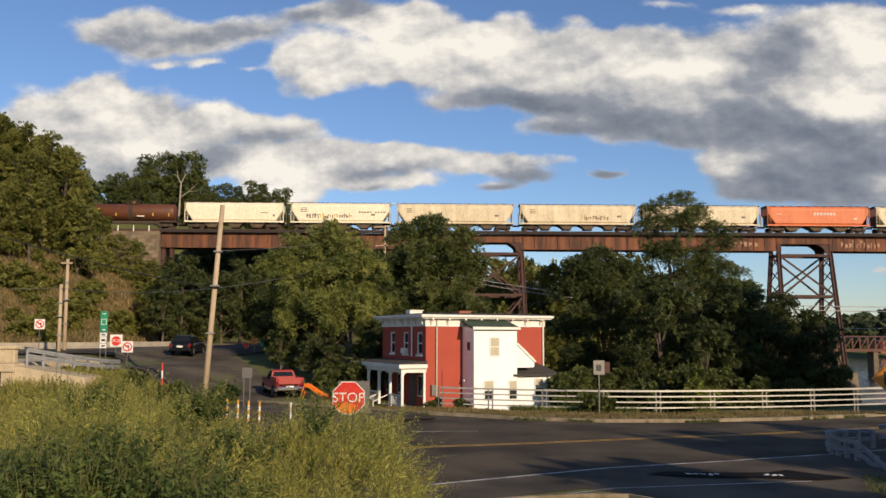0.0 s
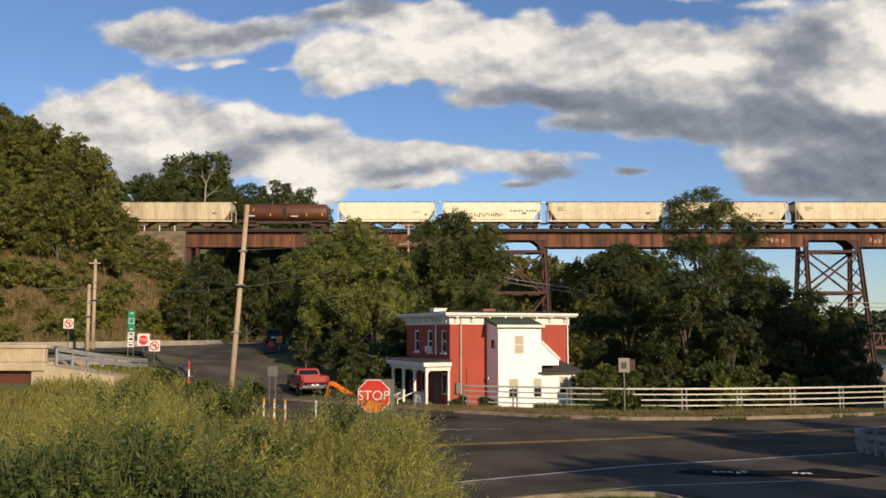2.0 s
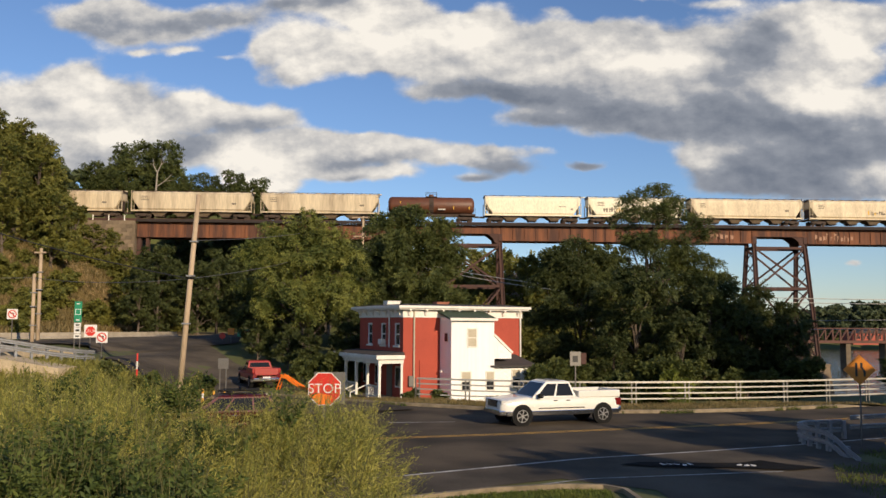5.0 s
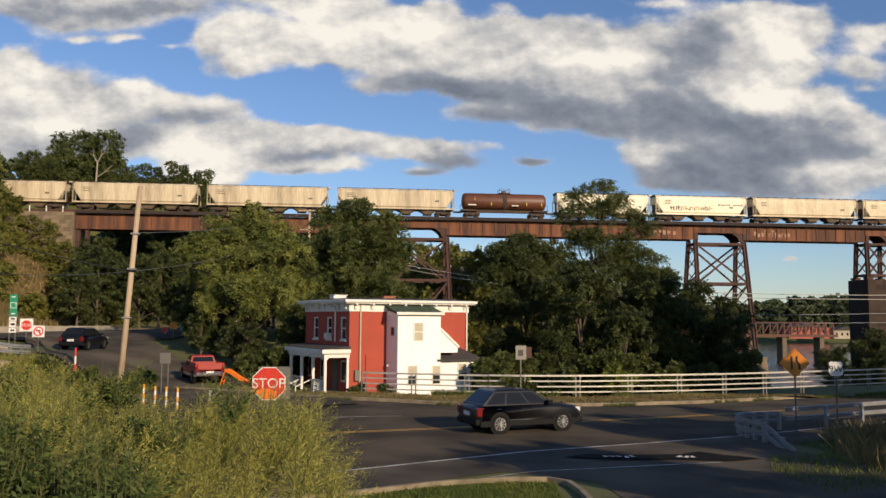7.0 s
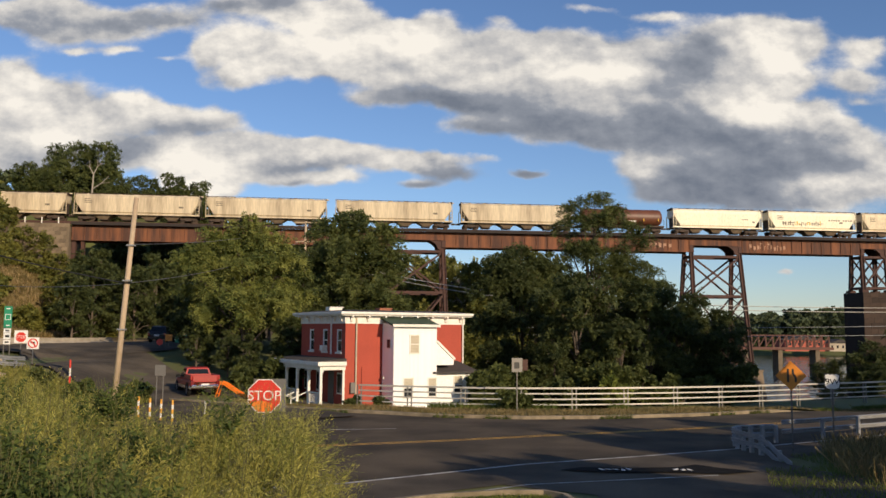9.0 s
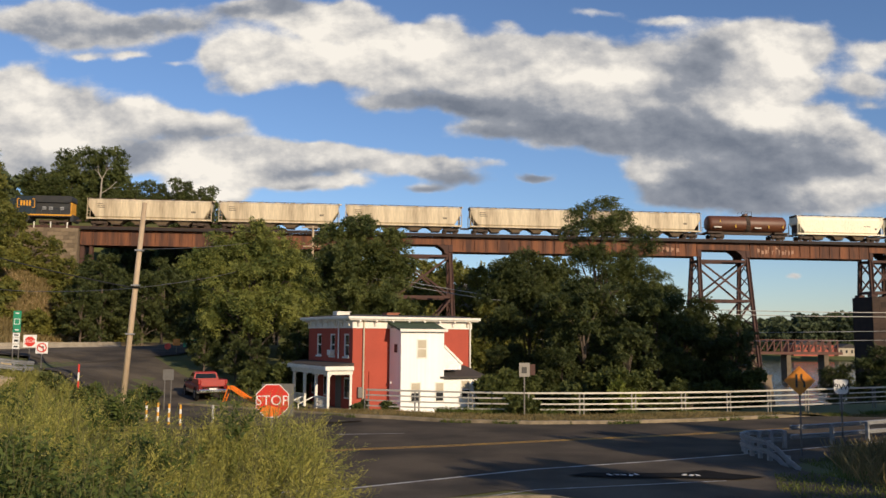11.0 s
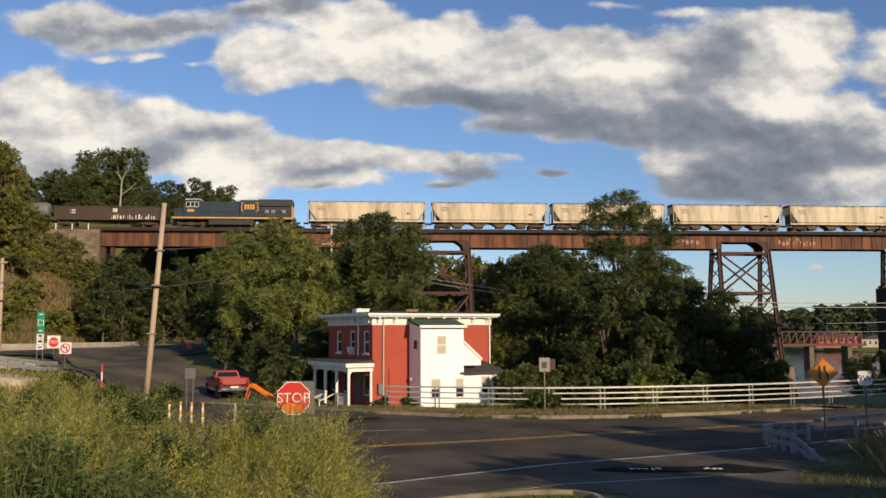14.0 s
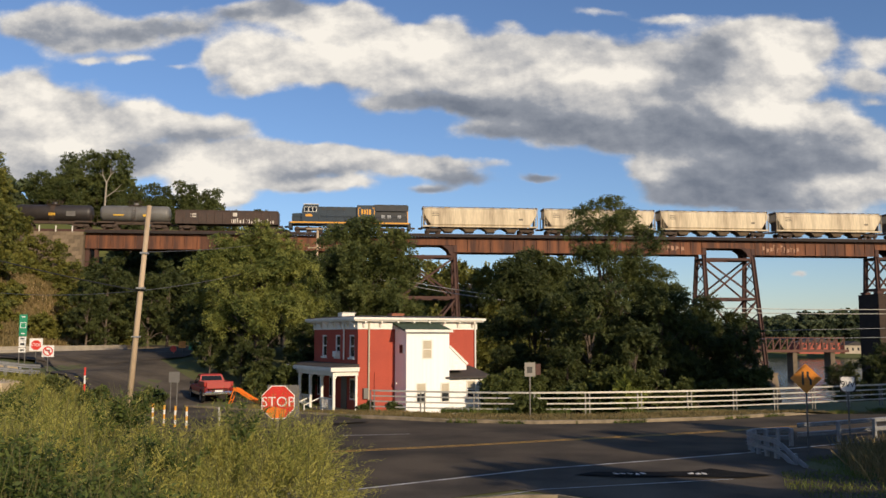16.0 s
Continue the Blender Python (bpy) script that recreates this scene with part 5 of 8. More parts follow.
    side = Geo().add([(A0 - 0.022, -D, 0), (A0 - 0.022, -0.01, 0), (A0 - 0.004, -0.01, 0.135), (A0 - 0.004, -D, 0.135), (A0 + 0.01, -D, 0), (A0 + 0.01, -0.01, 0), (A0 + 0.01, -0.01, 0.135), (A0 + 0.01, -D, 0.135)],
                     [(0, 1, 2, 3), (4, 7, 6, 5), (0, 4, 5, 1), (3, 2, 6, 7), (0, 3, 7, 4), (1, 5, 6, 2)]).mesh("siding_board", "siding")
    for k in range(40):
        part("siding_board", me, "siding", body, at=pose(0, 0, base + 0.05 + k * 0.137))
        part("siding_board", side, "siding", body, at=pose(0, 0, base + 0.05 + k * 0.137))
    part("addition_roof", Geo().add([(A0 - 0.2, -0.07, 5.36), (A0 + W2 + 0.12, -0.07, 5.36), (A0 + W2 + 0.12, -D - 0.25, 4.86), (A0 - 0.2, -D - 0.25, 4.86),
                                     (A0 - 0.2, -0.07, 5.24), (A0 + W2 + 0.12, -0.07, 5.24), (A0 + W2 + 0.12, -D - 0.25, 4.74), (A0 - 0.2, -D - 0.25, 4.74)],
                                    [(0, 3, 2, 1), (4, 5, 6, 7), (0, 1, 5, 4), (2, 3, 7, 6), (0, 4, 7, 3), (1, 2, 6, 5)]), "roof_green", house)
    part("addition_fascia", Geo().box(A0 - 0.22, -D - 0.3, 4.72, A0 + W2 + 0.14, -D - 0.255, 4.9), "white_paint", house)
    # sloping wing wall beside the addition, and the low kitchen
    part("catslide", Geo().prism([(A0 + W2, 3.75), (A0 + W2 + 1.35, 2.6), (A0 + W2 + 1.35, 2.2), (A0 + W2, 2.2)], -D, -0.004), "siding", house)
    part("catslide_trim", Geo().beam((A0 + W2, -D - 0.04, 3.8), (A0 + W2 + 1.42, -D - 0.04, 2.58), 0.06, 0.16), "white_paint", house)
    K0, K1, DK = A0 + W2 + 0.002, A0 + 6.35, D - 0.25
    part("kitchen_wall", Geo().box(K0, -DK, base, K1, -0.004, 1.62), "siding", house)
    part("kitchen_roof", Geo().add([(K0 - 0.3, -DK - 0.3, 1.62), (K1 + 0.3, -DK - 0.3, 1.62), (K1 - 0.5, -0.02, 2.3), (K0, -0.02, 2.3), (K0 - 0.3, -DK - 0.3, 1.74), (K1 + 0.3, -DK - 0.3, 1.74), (K1 - 0.5, -0.02, 2.42), (K0, -0.02, 2.42)],
                                   [(0, 1, 2, 3), (4, 7, 6, 5), (0, 4, 5, 1), (1, 5, 6, 2), (2, 6, 7, 3), (3, 7, 4, 0)]), "roof_dark", house)
    for x, z, w, h, front in ((A0 + 1.53, 3.6, 0.62, 1.12, D), (A0 + 1.08, 0.75, 0.62, 1.2, D), (A0 + 2.9, 0.75, 0.55, 1.15, D), (A0 + 5.1, 0.85, 0.62, 1.1, DK)):
        win = part("window", Geo().box(x - w / 2 - 0.08, -front - 0.05, z - h / 2 - 0.08, x - w / 2, -front - 0.024, z + h / 2 + 0.08)
                   .box(x + w / 2, -front - 0.05, z - h / 2 - 0.08, x + w / 2 + 0.08, -front - 0.024, z + h / 2 + 0.08)
                   .box(x - w / 2, -front - 0.05, z + h / 2, x + w / 2, -front - 0.024, z + h / 2 + 0.08)
                   .box(x - w / 2, -front - 0.06, z - h / 2 - 0.08, x + w / 2, -front - 0.024, z - h / 2)
                   .box(x - w / 2, -front - 0.045, z - 0.03, x + w / 2, -front - 0.026, z + 0.03), "white_paint", house)
        part("blind", Geo().box(x - w / 2, -front - 0.03, z, x + w / 2, -front - 0.025, z + h / 2), "blind", win)
        part("pane", Geo().box(x - w / 2, -front - 0.03, z - h / 2, x + w / 2, -front - 0.025, z - 0.002), "blind" if z > 2 else "house_glass", win)
    w3 = part("window", Geo().box(A0 - 0.05, -1.25, 3.3, A0 - 0.024, -0.7, 3.95), "white_paint", house)
    part("pane", Geo().box(A0 - 0.058, -1.19, 3.36, A0 - 0.052, -0.76, 3.89), "house_glass", w3)
    part("wall_lamp", Geo().rod((A0 - 0.15, -0.5, 1.3), (A0 - 0.15, -0.5, 1.45), 0.06), "white_paint", house)


build_house()

# ------------------------------------------------ rails, fences and parapets
FENCE = [(-4.2, 51.3), (0.5, 49.6), (5, 49.2), (9, 49.5), (16, 51.2), (22, 53.8), (30, 57.8), (45, 66.8), (75, 85.4)]


def along(line, step):
    """Points every step metres along a line, with the way it runs."""
    out, left = [], 0.0
    for (ax, ay), (bx, by) in zip(line, line[1:]):
        d = math.hypot(bx - ax, by - ay)
        t = left
        while t < d:
            out.append((ax + (bx - ax) * t / d, ay + (by - ay) * t / d, math.atan2(by - ay, bx - ax)))
            t += step
        left = t - d
    return out


def build_fence():
    fence = thing("road_fence", Matrix(), "four-rail aluminium bridge fence along the verge", "fence")
    pts = along(FENCE, 3.2)
    post = Geo().soft_box(-0.16, -0.03, -0.25, -0.09, 0.05, 1.12, 0.01).soft_box(0.09, -0.03, -0.25, 0.16, 0.05, 1.12, 0.01).box(-0.09, -0.02, 0.5, 0.09, 0.04, 0.56).mesh("post", "fence_post")
    for x, y, a in pts:
        z = ground_z(x, y) if y > 52 else 0.0
        part("post", post, "fence_post", fence, at=pose(x, y, 0.16, 0, 0, math.degrees(a)))
    for k, h in enumerate((1.10, 0.79, 0.48, 0.17)):
        for (ax, ay, _), (bx, by, _) in zip(pts, pts[1:]):
            part("rail", Geo().beam((ax, ay - 0.06, 0.16 + h), (bx, by - 0.06, 0.16 + h), 0.06, 0.075 if k else 0.10), "rail_white", fence)


build_fence()


def guard_rail(name, line, heights, label, post_step=1.9, width=0.30, z_of=None, buried=0.3):
    th = thing(name, Matrix(), label, "guard rail", "guard rails")
    pts = along(line, post_step)
    zf = z_of or ground_z
    for x, y, a in pts:
        part("post", Geo().soft_box(-0.07, -0.05, -buried, 0.07, 0.09, heights[0] + 0.06, 0.01), "steel", th, at=pose(x, y, zf(x, y), 0, 0, math.degrees(a)))
    prof = [(-0.07, -0.5), (-0.02, -0.36), (-0.02, -0.16), (-0.08, -0.05), (-0.08, 0.05), (-0.02, 0.16), (-0.02, 0.36), (-0.07, 0.5)]
    prof = [(d - 0.02, v * width) for d, v in prof] + [(d - 0.035, v * width) for d, v in reversed(prof)]
    for h in heights:
        rings = []
        for i, (x, y) in enumerate(line):
            a, b = line[max(0, i - 1)], line[min(len(line) - 1, i + 1)]
            dx, dy = b[0] - a[0], b[1] - a[1]
            n = math.hypot(dx, dy)
            nx, ny = -dy / n, dx / n
            z = zf(x, y) + h
            rings.append([(x + nx * d, y + ny * d, z + v) for d, v in prof])
        part("rail_beam", Geo().loft(rings), "steel", th)
    return th


flat_z = lambda x, y: 0.02
guard_rail("guard_rail", [(60, 62.5), (40, 50.2), (27, 42.6), (20.2, 38.6), (16.6, 36.6), (14.6, 35.6)], (0.80, 0.42), "pale galvanised double guard rail along the near verge", 2.4, width=0.19, z_of=flat_z)
guard_rail("guard_rail", [(14.2, 35.4), (13.4, 35.2), (12.5, 34.8), (12.05, 34.2), (11.95, 33.4), (12.05, 32.6), (12.2, 31.8)], (0.66, 0.34), "weathered double guard rail bent round the corner", 0.62, width=0.19, z_of=flat_z)
slope_z = lambda x, y: 0.02 - 0.60 * smoothstep(-y, -31.8, -29.2)
guard_rail("guard_rail", [(12.2, 31.78), (12.25, 31.0), (12.3, 30.2), (12.35, 29.3)], (0.66, 0.34), "guard rail end sloping down into the grass", 1.4, width=0.19, z_of=slope_z)


guard_rail("guard_rail", [(-27.1, 46.3), (-26.4, 47.2), (-25.4, 48.6), (-24.5, 50.2), (-24.2, 51.6)], (0.70, 0.36), "pale galvanised guard rail beside the upper road", 0.9, width=0.24, z_of=lambda x, y: 2.78 - 0.28 * (x + 27.1), buried=1.2)


def build_overpass():
    ov = thing("road_overpass", Matrix(), "concrete road overpass with brown steel girder and parapet", "bridge")
    part("deck", Geo().box(-60, 46.3, 2.3, -27.6, 56, 2.75), "concrete_warm", ov)
    part("parapet", Geo().soft_box(-60, 45.4, 2.75, -27.3, 45.75, 3.62, 0.05).soft_box(-60, 45.3, 3.52, -27.2, 45.85, 3.72, 0.05), "concrete_warm", ov)
    for i in range(46):
        part("parapet_rib", Geo().box(-46 + i * 0.41, 45.34, 2.85, -45.85 + i * 0.41, 45.395, 3.5), "concrete_warm", ov)
    part("fascia", Geo().soft_box(-60, 45.2, 2.28, -27.2, 46.29, 2.745, 0.05), "concrete_warm", ov)
    part("girder", Geo().box(-60, 45.7, 1.2, -28.0, 45.9, 2.276).box(-60, 45.5, 1.12, -28.0, 46.1, 1.2), "brown_steel", ov)
    part("abutment_wall", Geo().add([(-28.0, 45.35, -0.6), (-23.2, 45.35, -0.6), (-23.2, 45.35, 2.0), (-27.2, 45.35, 2.6), (-28.0, 45.35, 2.27), (-28.0, 47.5, -0.6), (-23.2, 47.5, -0.6), (-23.2, 47.5, 2.0), (-27.2, 47.5, 2.6), (-28.0, 47.5, 2.27)],
                                    [(0, 1, 2, 3, 4), (9, 8, 7, 6, 5), (0, 5, 6, 1), (1, 6, 7, 2), (2, 7, 8, 3), (3, 8, 9, 4), (4, 9, 5, 0)]), "concrete_warm", ov)
    part("bearing_shelf", Geo().box(-60, 46.4, -0.6, -28.0, 47.5, 1.1), "concrete_warm", ov)


build_overpass()


def build_barrier():
    line = [(-52, 64.5), (-42, 71.5), (-36.5, 77.5), (-34.0, 84), (-32.8, 92)]
    b = thing("road_barrier", Matrix(), "long low pale concrete barrier along the hillside road", "barrier")
    for p, q in zip(along(line, 3.0), along(line, 3.0)[1:]):
        ring = []
        for x, y, a in (p, q):
            z = ground_z(x, y)
            nx, ny = -math.sin(a), math.cos(a)
            ring.append([(x + nx * d, y + ny * d, z + h) for d, h in ((-0.3, -0.3), (-0.3, 0.08), (-0.12, 0.25), (-0.08, 0.55), (0.08, 0.55), (0.12, 0.25), (0.3, 0.08), (0.3, -0.3))])
        part("barrier_block", Geo().loft(ring), "concrete", b)


build_barrier()


# ------------------------------------------------ signs and posts
def plate(outline, depth=0.004):
    """A flat sheet in the x-z plane facing -y."""
    return Geo().prism(outline, -depth, depth)


def ngon(n, r, turn=0.0):
    return [(r * math.cos(2 * math.pi * i / n + turn), r * math.sin(2 * math.pi * i / n + turn)) for i in range(n)]


def rect(w, h, z=0.0, x=0.0):
    return [(x - w / 2, z - h / 2), (x + w / 2, z - h / 2), (x + w / 2, z + h / 2), (x - w / 2, z + h / 2)]


def sign(name, x, y, zc, turn, label, foot=None, posts=(0.0,), tall=0.3):
    z0 = ground_z(x, y) if foot is None else foot
    th = thing(name, pose(x, y, zc, 0, 0, turn), label, "road sign", "road signs")
    for px in posts:
        part("post", Geo().box(px - 0.03, 0.012, z0 - zc - 0.2, px + 0.03, 0.06, tall), "post", th)
    return th


def stop_sign(x, y, zc, size, turn, label, letters=True, foot=None):
    th = sign("stop_sign", x, y, zc, turn, label, foot=foot, tall=size * 0.4)
    r = size / 2 / math.cos(math.pi / 8)
    part("plate", plate(ngon(8, r, math.pi / 8)), "sign_white", th)
    part("red_face", Geo().prism(ngon(8, r * 0.95, math.pi / 8), -0.009, -0.0045), "sign_red", th)
    if letters:
        lettering("STOP", size * 0.42, "sign_white", th, pose(0, -0.012, 0, 90, 0, 0))
    return th


s = stop_sign(-4.58, 24.0, 2.66, 0.91, 4, "red octagonal stop sign with orange lower part")
part("backing_board", Geo().box(-0.30, 0.008, -0.42, 0.58, 0.011, 0.47), "sign_back", s)
part("orange_patch", Geo().prism([(-0.40, -0.18), (-0.2, -0.42), (0.17, -0.42), (0.22, -0.2), (-0.1, -0.12)], -0.0105, -0.0095), "orange_plastic", s, "orange patch on the lower face")
t2 = stop_sign(-29.4, 62, 3.82, 0.72, 10, "small red stop sign on a white board")
part("board", Geo().box(-0.45, 0.008, -0.42, 0.45, 0.011, 0.48), "sign_white", t2)


def ban_sign(x, y, zc, turn, label):
    th = sign("no_turn_sign", x, y, zc, turn, label, tall=0.3)
    part("plate", plate(rect(0.8, 0.8)), "sign_white", th)
    ring = Geo()
    n = 24
    for i in range(n):
        a, b = 2 * math.pi * i / n, 2 * math.pi * (i + 1) / n
        ring.add([(0.33 * math.cos(a), -0.006, 0.33 * math.sin(a)), (0.33 * math.cos(b), -0.006, 0.33 * math.sin(b)), (0.25 * math.cos(b), -0.006, 0.25 * math.sin(b)), (0.25 * math.cos(a), -0.006, 0.25 * math.sin(a))], [(0, 1, 2, 3)])
    part("red_ring", ring, "sign_red", th)
    part("red_bar", Geo().beam((-0.2, -0.009, 0.2), (0.2, -0.009, -0.2), 0.004, 0.08), "sign_red", th)
    part("arrow", Geo().box(0.06, -0.007, -0.2, 0.13, -0.005, 0.1).box(-0.1, -0.007, 0.04, 0.13, -0.005, 0.11).prism([(-0.1, -0.02), (-0.1, 0.17), (-0.2, 0.075)], -0.007, -0.005), "sign_black", th)
    return th


ban_sign(-37.7, 66, 5.1, 12, "square white no-turn sign on a thin post")
ban_sign(-27.6, 60, 3.42, 10, "square white no-turn sign beside the stop sign")

g = sign("route_sign", -30.4, 62, 5.0, 10, "tall green route sign above small white shields", posts=(-0.2, 0.2), tall=0.9)
part("green_plate", plate(rect(0.54, 1.55, 0.25)), "sign_green", g)
for z, w, h in ((0.85, 0.26, 0.07), (0.25, 0.40, 0.42), (-0.35, 0.26, 0.08)):
    part("legend", Geo().prism(rect(w, h, z), -0.008, -0.0045), "sign_white", g)
part("shield_mark", Geo().prism(rect(0.32, 0.34, 0.25), -0.011, -0.0085), "sign_green", g)
for z, w, h in ((-0.72, 0.5, 0.3), (-1.12, 0.48, 0.45), (-1.55, 0.48, 0.32)):
    part("white_plate", plate(rect(w, h, z)), "sign_white", g)
    part("bar", Geo().prism(rect(w * 0.55, h * 0.35, z), -0.008, -0.0045), "sign_black", g)

y = sign("lane_sign", 13.9, 33.0, 2.87, -12, "orange-yellow diamond sign with two black lane lines", tall=0.4)
part("diamond", plate(ngon(4, 0.57)), "sign_yellow", y)
part("border", Geo().prism(ngon(4, 0.54), -0.0055, -0.0045), "sign_yellow", y)
part("straight_line", Geo().box(-0.15, -0.009, -0.25, -0.07, -0.006, 0.26), "sign_black", y)
part("bent_line", Geo().prism([(0.03, 0.26), (0.11, 0.26), (0.11, 0.10), (0.21, -0.06), (0.21, -0.25), (0.13, -0.25), (0.13, -0.08), (0.03, 0.08)], -0.009, -0.006), "sign_black", y)

r = sign("route_marker", 16.9, 36.0, 2.49, -14, "white route shield lettered 9W on a dark post", tall=0.25)
part("shield", plate([(0.82 * x, 0.82 * z) for x, z in ((-0.3, -0.3), (-0.2, -0.36), (0, -0.38), (0.2, -0.36), (0.3, -0.3), (0.36, -0.1), (0.3, 0.12), (0.34, 0.3), (0.2, 0.38), (0.1, 0.33), (0, 0.37), (-0.1, 0.33), (-0.2, 0.38), (-0.34, 0.3), (-0.3, 0.12), (-0.36, -0.1))]), "sign_white", r)
part("backing", Geo().box(-0.31, 0.005, -0.33, 0.31, 0.01, 0.33), "sign_black", r)
lettering("9W", 0.36, "sign_black", r, pose(0, -0.008, -0.02, 90, 0, 0))

b = sign("sign_back", 4.75, 47.0, 2.66, 14, "square sign seen with peeling grey face above the fence", posts=(0.0,), tall=0.35)
part("plate", plate(rect(0.62, 0.76)), "sign_back", b)
part("patch", Geo().prism(rect(0.3, 0.34, -0.02, -0.02), -0.008, -0.0045), "sign_black", b)
part("side_plate", Geo().box(0.32, 0.0, -0.3, 0.62, 0.01, 0.3), "rust_dark", b)
for x0, y0 in ((-15.6, 50.0),):
    b = sign("small_sign", x0, y0, 2.1, 8, "small grey sign on two thin posts", posts=(-0.18, 0.18), tall=0.3)
    part("plate", plate(rect(0.6, 0.62)), "sign_back", b)
for i, (x, yy, z, mat, w, h) in enumerate(((-24.5, 78, 3.3, "sign_red", 0.6, 0.6), (-23.4, 77, 3.7, "sign_yellow", 0.6, 0.6), (-22.0, 77, 3.6, "sign_green", 1.6, 0.7), (-20.8, 79, 3.3, "sign_red", 0.6, 0.9))):
    b = sign("distant_sign", x, yy, z, 6, {"sign_red": "small red sign in the shade of trees", "sign_yellow": "small yellow sign in the shade of trees", "sign_green": "green street name sign in the shade"}[mat], tall=0.3)
    part("plate", plate(ngon(8, w / 2) if mat == "sign_red" and i == 0 else rect(w, h)), mat, b)
    if mat == "sign_green":
        part("legend", Geo().prism(rect(1.1, 0.16, 0.1), -0.008, -0.0045), "sign_white", b)


def delineator(x, y, h, mats):
    th = thing("marker_post", pose(x, y, ground_z(x, y)), "slim banded roadside marker post", "marker post", "roadside markers")
    n = len(mats)
    for k, mt in enumerate(mats):
        part("band", Geo().rod((0, 0, h * k / n - (0.1 if k == 0 else 0)), (0, 0, h * (k + 1) / n), 0.055), mt, th)


delineator(-21.0, 50.5, 1.9, ["rust", "sign_red", "sign_white", "sign_red"])
for x, yy in ((-14.6, 43.5), (-13.7, 42.5), (-13.0, 42.0), (-12.3, 41.5)):
    delineator(x, yy, 1.1, ["yellow", "sign_white", "yellow", "sign_white", "yellow"])
delineator(-11.0, 42.5, 1.0, ["sign_white", "sign_white"])


def utility_pole(base, top, r0, r1, label, arms=()):
    th = thing("utility_pole", Matrix(), label, "utility pole", "utility poles")
    part("shaft", Geo().rod(base, top, r0, r1, n=12), "wood_pole", th, smooth=True)
    b, t = Vector(base), Vector(top)
    for k, mat in ((0.62, "steel"), (0.61, "trim_black"), (0.4, "steel"), (0.78, "steel")):
        p = b.lerp(t, k)
        part("bracket", Geo().soft_box(p.x - r0 - 0.03, p.y - r0 - 0.04, p.z - 0.04, p.x + r0 + 0.03, p.y + r0, p.z + 0.04, 0.01), mat, th)
    for k, w in arms:
        p = b.lerp(t, k)
        part("crossarm", Geo().soft_box(p.x - w, p.y - 0.2, p.z - 0.07, p.x + w, p.y - 0.06, p.z + 0.07, 0.02), "wood_pole", th)
    return th


utility_pole((-16.8, 46, -0.3), (-16.0, 46, 11.55), 0.17, 0.125, "leaning bare wooden utility pole")
utility_pole((-36.0, 66, 1.5), (-36.05, 66, 8.3), 0.16, 0.13, "short wooden utility pole by the hillside road")
utility_pole((-37.7, 70, 1.5), (-37.75, 70, 10.7), 0.17, 0.13, "wooden utility pole with a small crossarm", arms=((0.96, 0.5),))
utility_pole((-15.0, 100, 0), (-14.8, 100, 17.2), 0.18, 0.13, "wooden utility pole with crossarms among trees", arms=((0.99, 1.3), (0.86, 1.1)))


def cable(a, b, sag, r=0.02, label="thin dark overhead cable", mat=None):
    g = Geo()
    a, b = Vector(a), Vector(b)
    pts = []
    for i in range(25):
        k = i / 24
        p = a.lerp(b, k)
        p.z -= sag * 4 * k * (1 - k)
        pts.append(p)
    d = (b - a).normalized()
    s1 = d.orthogonal().normalized()
    s2 = d.cross(s1)
    g.loft([[p + (s1 * math.cos(k * 1.2566) + s2 * math.sin(k * 1.2566)) * r for k in range(5)] for p in pts])
    ob = new("overhead_cable", g.mesh("overhead_cable", mat or ("cable" if r > 0.03 else "sign_back")))
    tagged(ob, label, "cable", "overhead cables")


P1 = (-16.35, 45.9, 6.9)
cable((-60, 60, 21.0), P1, 1.6, 0.034, "thick dark overhead cable sagging to the pole")
cable((-36.05, 66, 8.0), (-90, 50, 8.5), 0.6)
cable((-36.05, 66, 8.0), P1, 0.3)
cable(P1, (-14.8, 100, 15.2), 0.8)
cable((-16.1, 45.9, 9.0), (-14.8, 100, 17.0), 0.6)
cable((-14.8, 100, 13.40), (7.8, 90.0, 8.51), 0.5, 0.045, "sunlit pale overhead cable", "rail_white")
cable((7.8, 90.0, 8.51), (20.7, 90.0, 7.64), 0.3, 0.045, "sunlit pale overhead cable", "rail_white")
cable((20.7, 90.0, 7.64), (72.8, 90.0, 7.82), 0.5, 0.04, "sunlit pale overhead cable", "rail_white")
cable((-14.8, 100, 12.95), (7.8, 90.0, 8.06), 0.5, 0.045, "sunlit pale overhead cable", "rail_white")
cable((7.8, 90.0, 8.06), (20.7, 90.0, 7.19), 0.3, 0.045, "sunlit pale overhead cable", "rail_white")
cable((20.7, 90.0, 7.19), (72.8, 90.0, 7.37), 0.5, 0.04, "sunlit pale overhead cable", "rail_white")
cable((7.1, 90.0, 4.94), (64.0, 90.0, 5.79), 0.3, 0.025, "thin overhead cable over the river bank", "steel")
cable((7.1, 90.0, 4.17), (63.9, 90.0, 4.76), 0.3, 0.025, "thin overhead cable over the river bank", "steel")


# ------------------------------------------------ vehicles
def panel(corners, out, thick=0.012):
    """A thin sheet over four corners, pushed outwards."""
    c = [Vector(p) for p in corners]
    n = (c[1] - c[0]).cross(c[3] - c[0]).normalized()
    if n.dot(Vector(out)) < 0:
        n = -n
    return Geo().add([p + n * 0.002 for p in c] + [p + n * thick for p in c], [(0, 1, 2, 3), (7, 6, 5, 4), (0, 4, 5, 1), (1, 5, 6, 2), (2, 6, 7, 3), (3, 7, 4, 0)])


def lerp3(a, b, k):
    return tuple(a[i] + (b[i] - a[i]) * k for i in range(3))


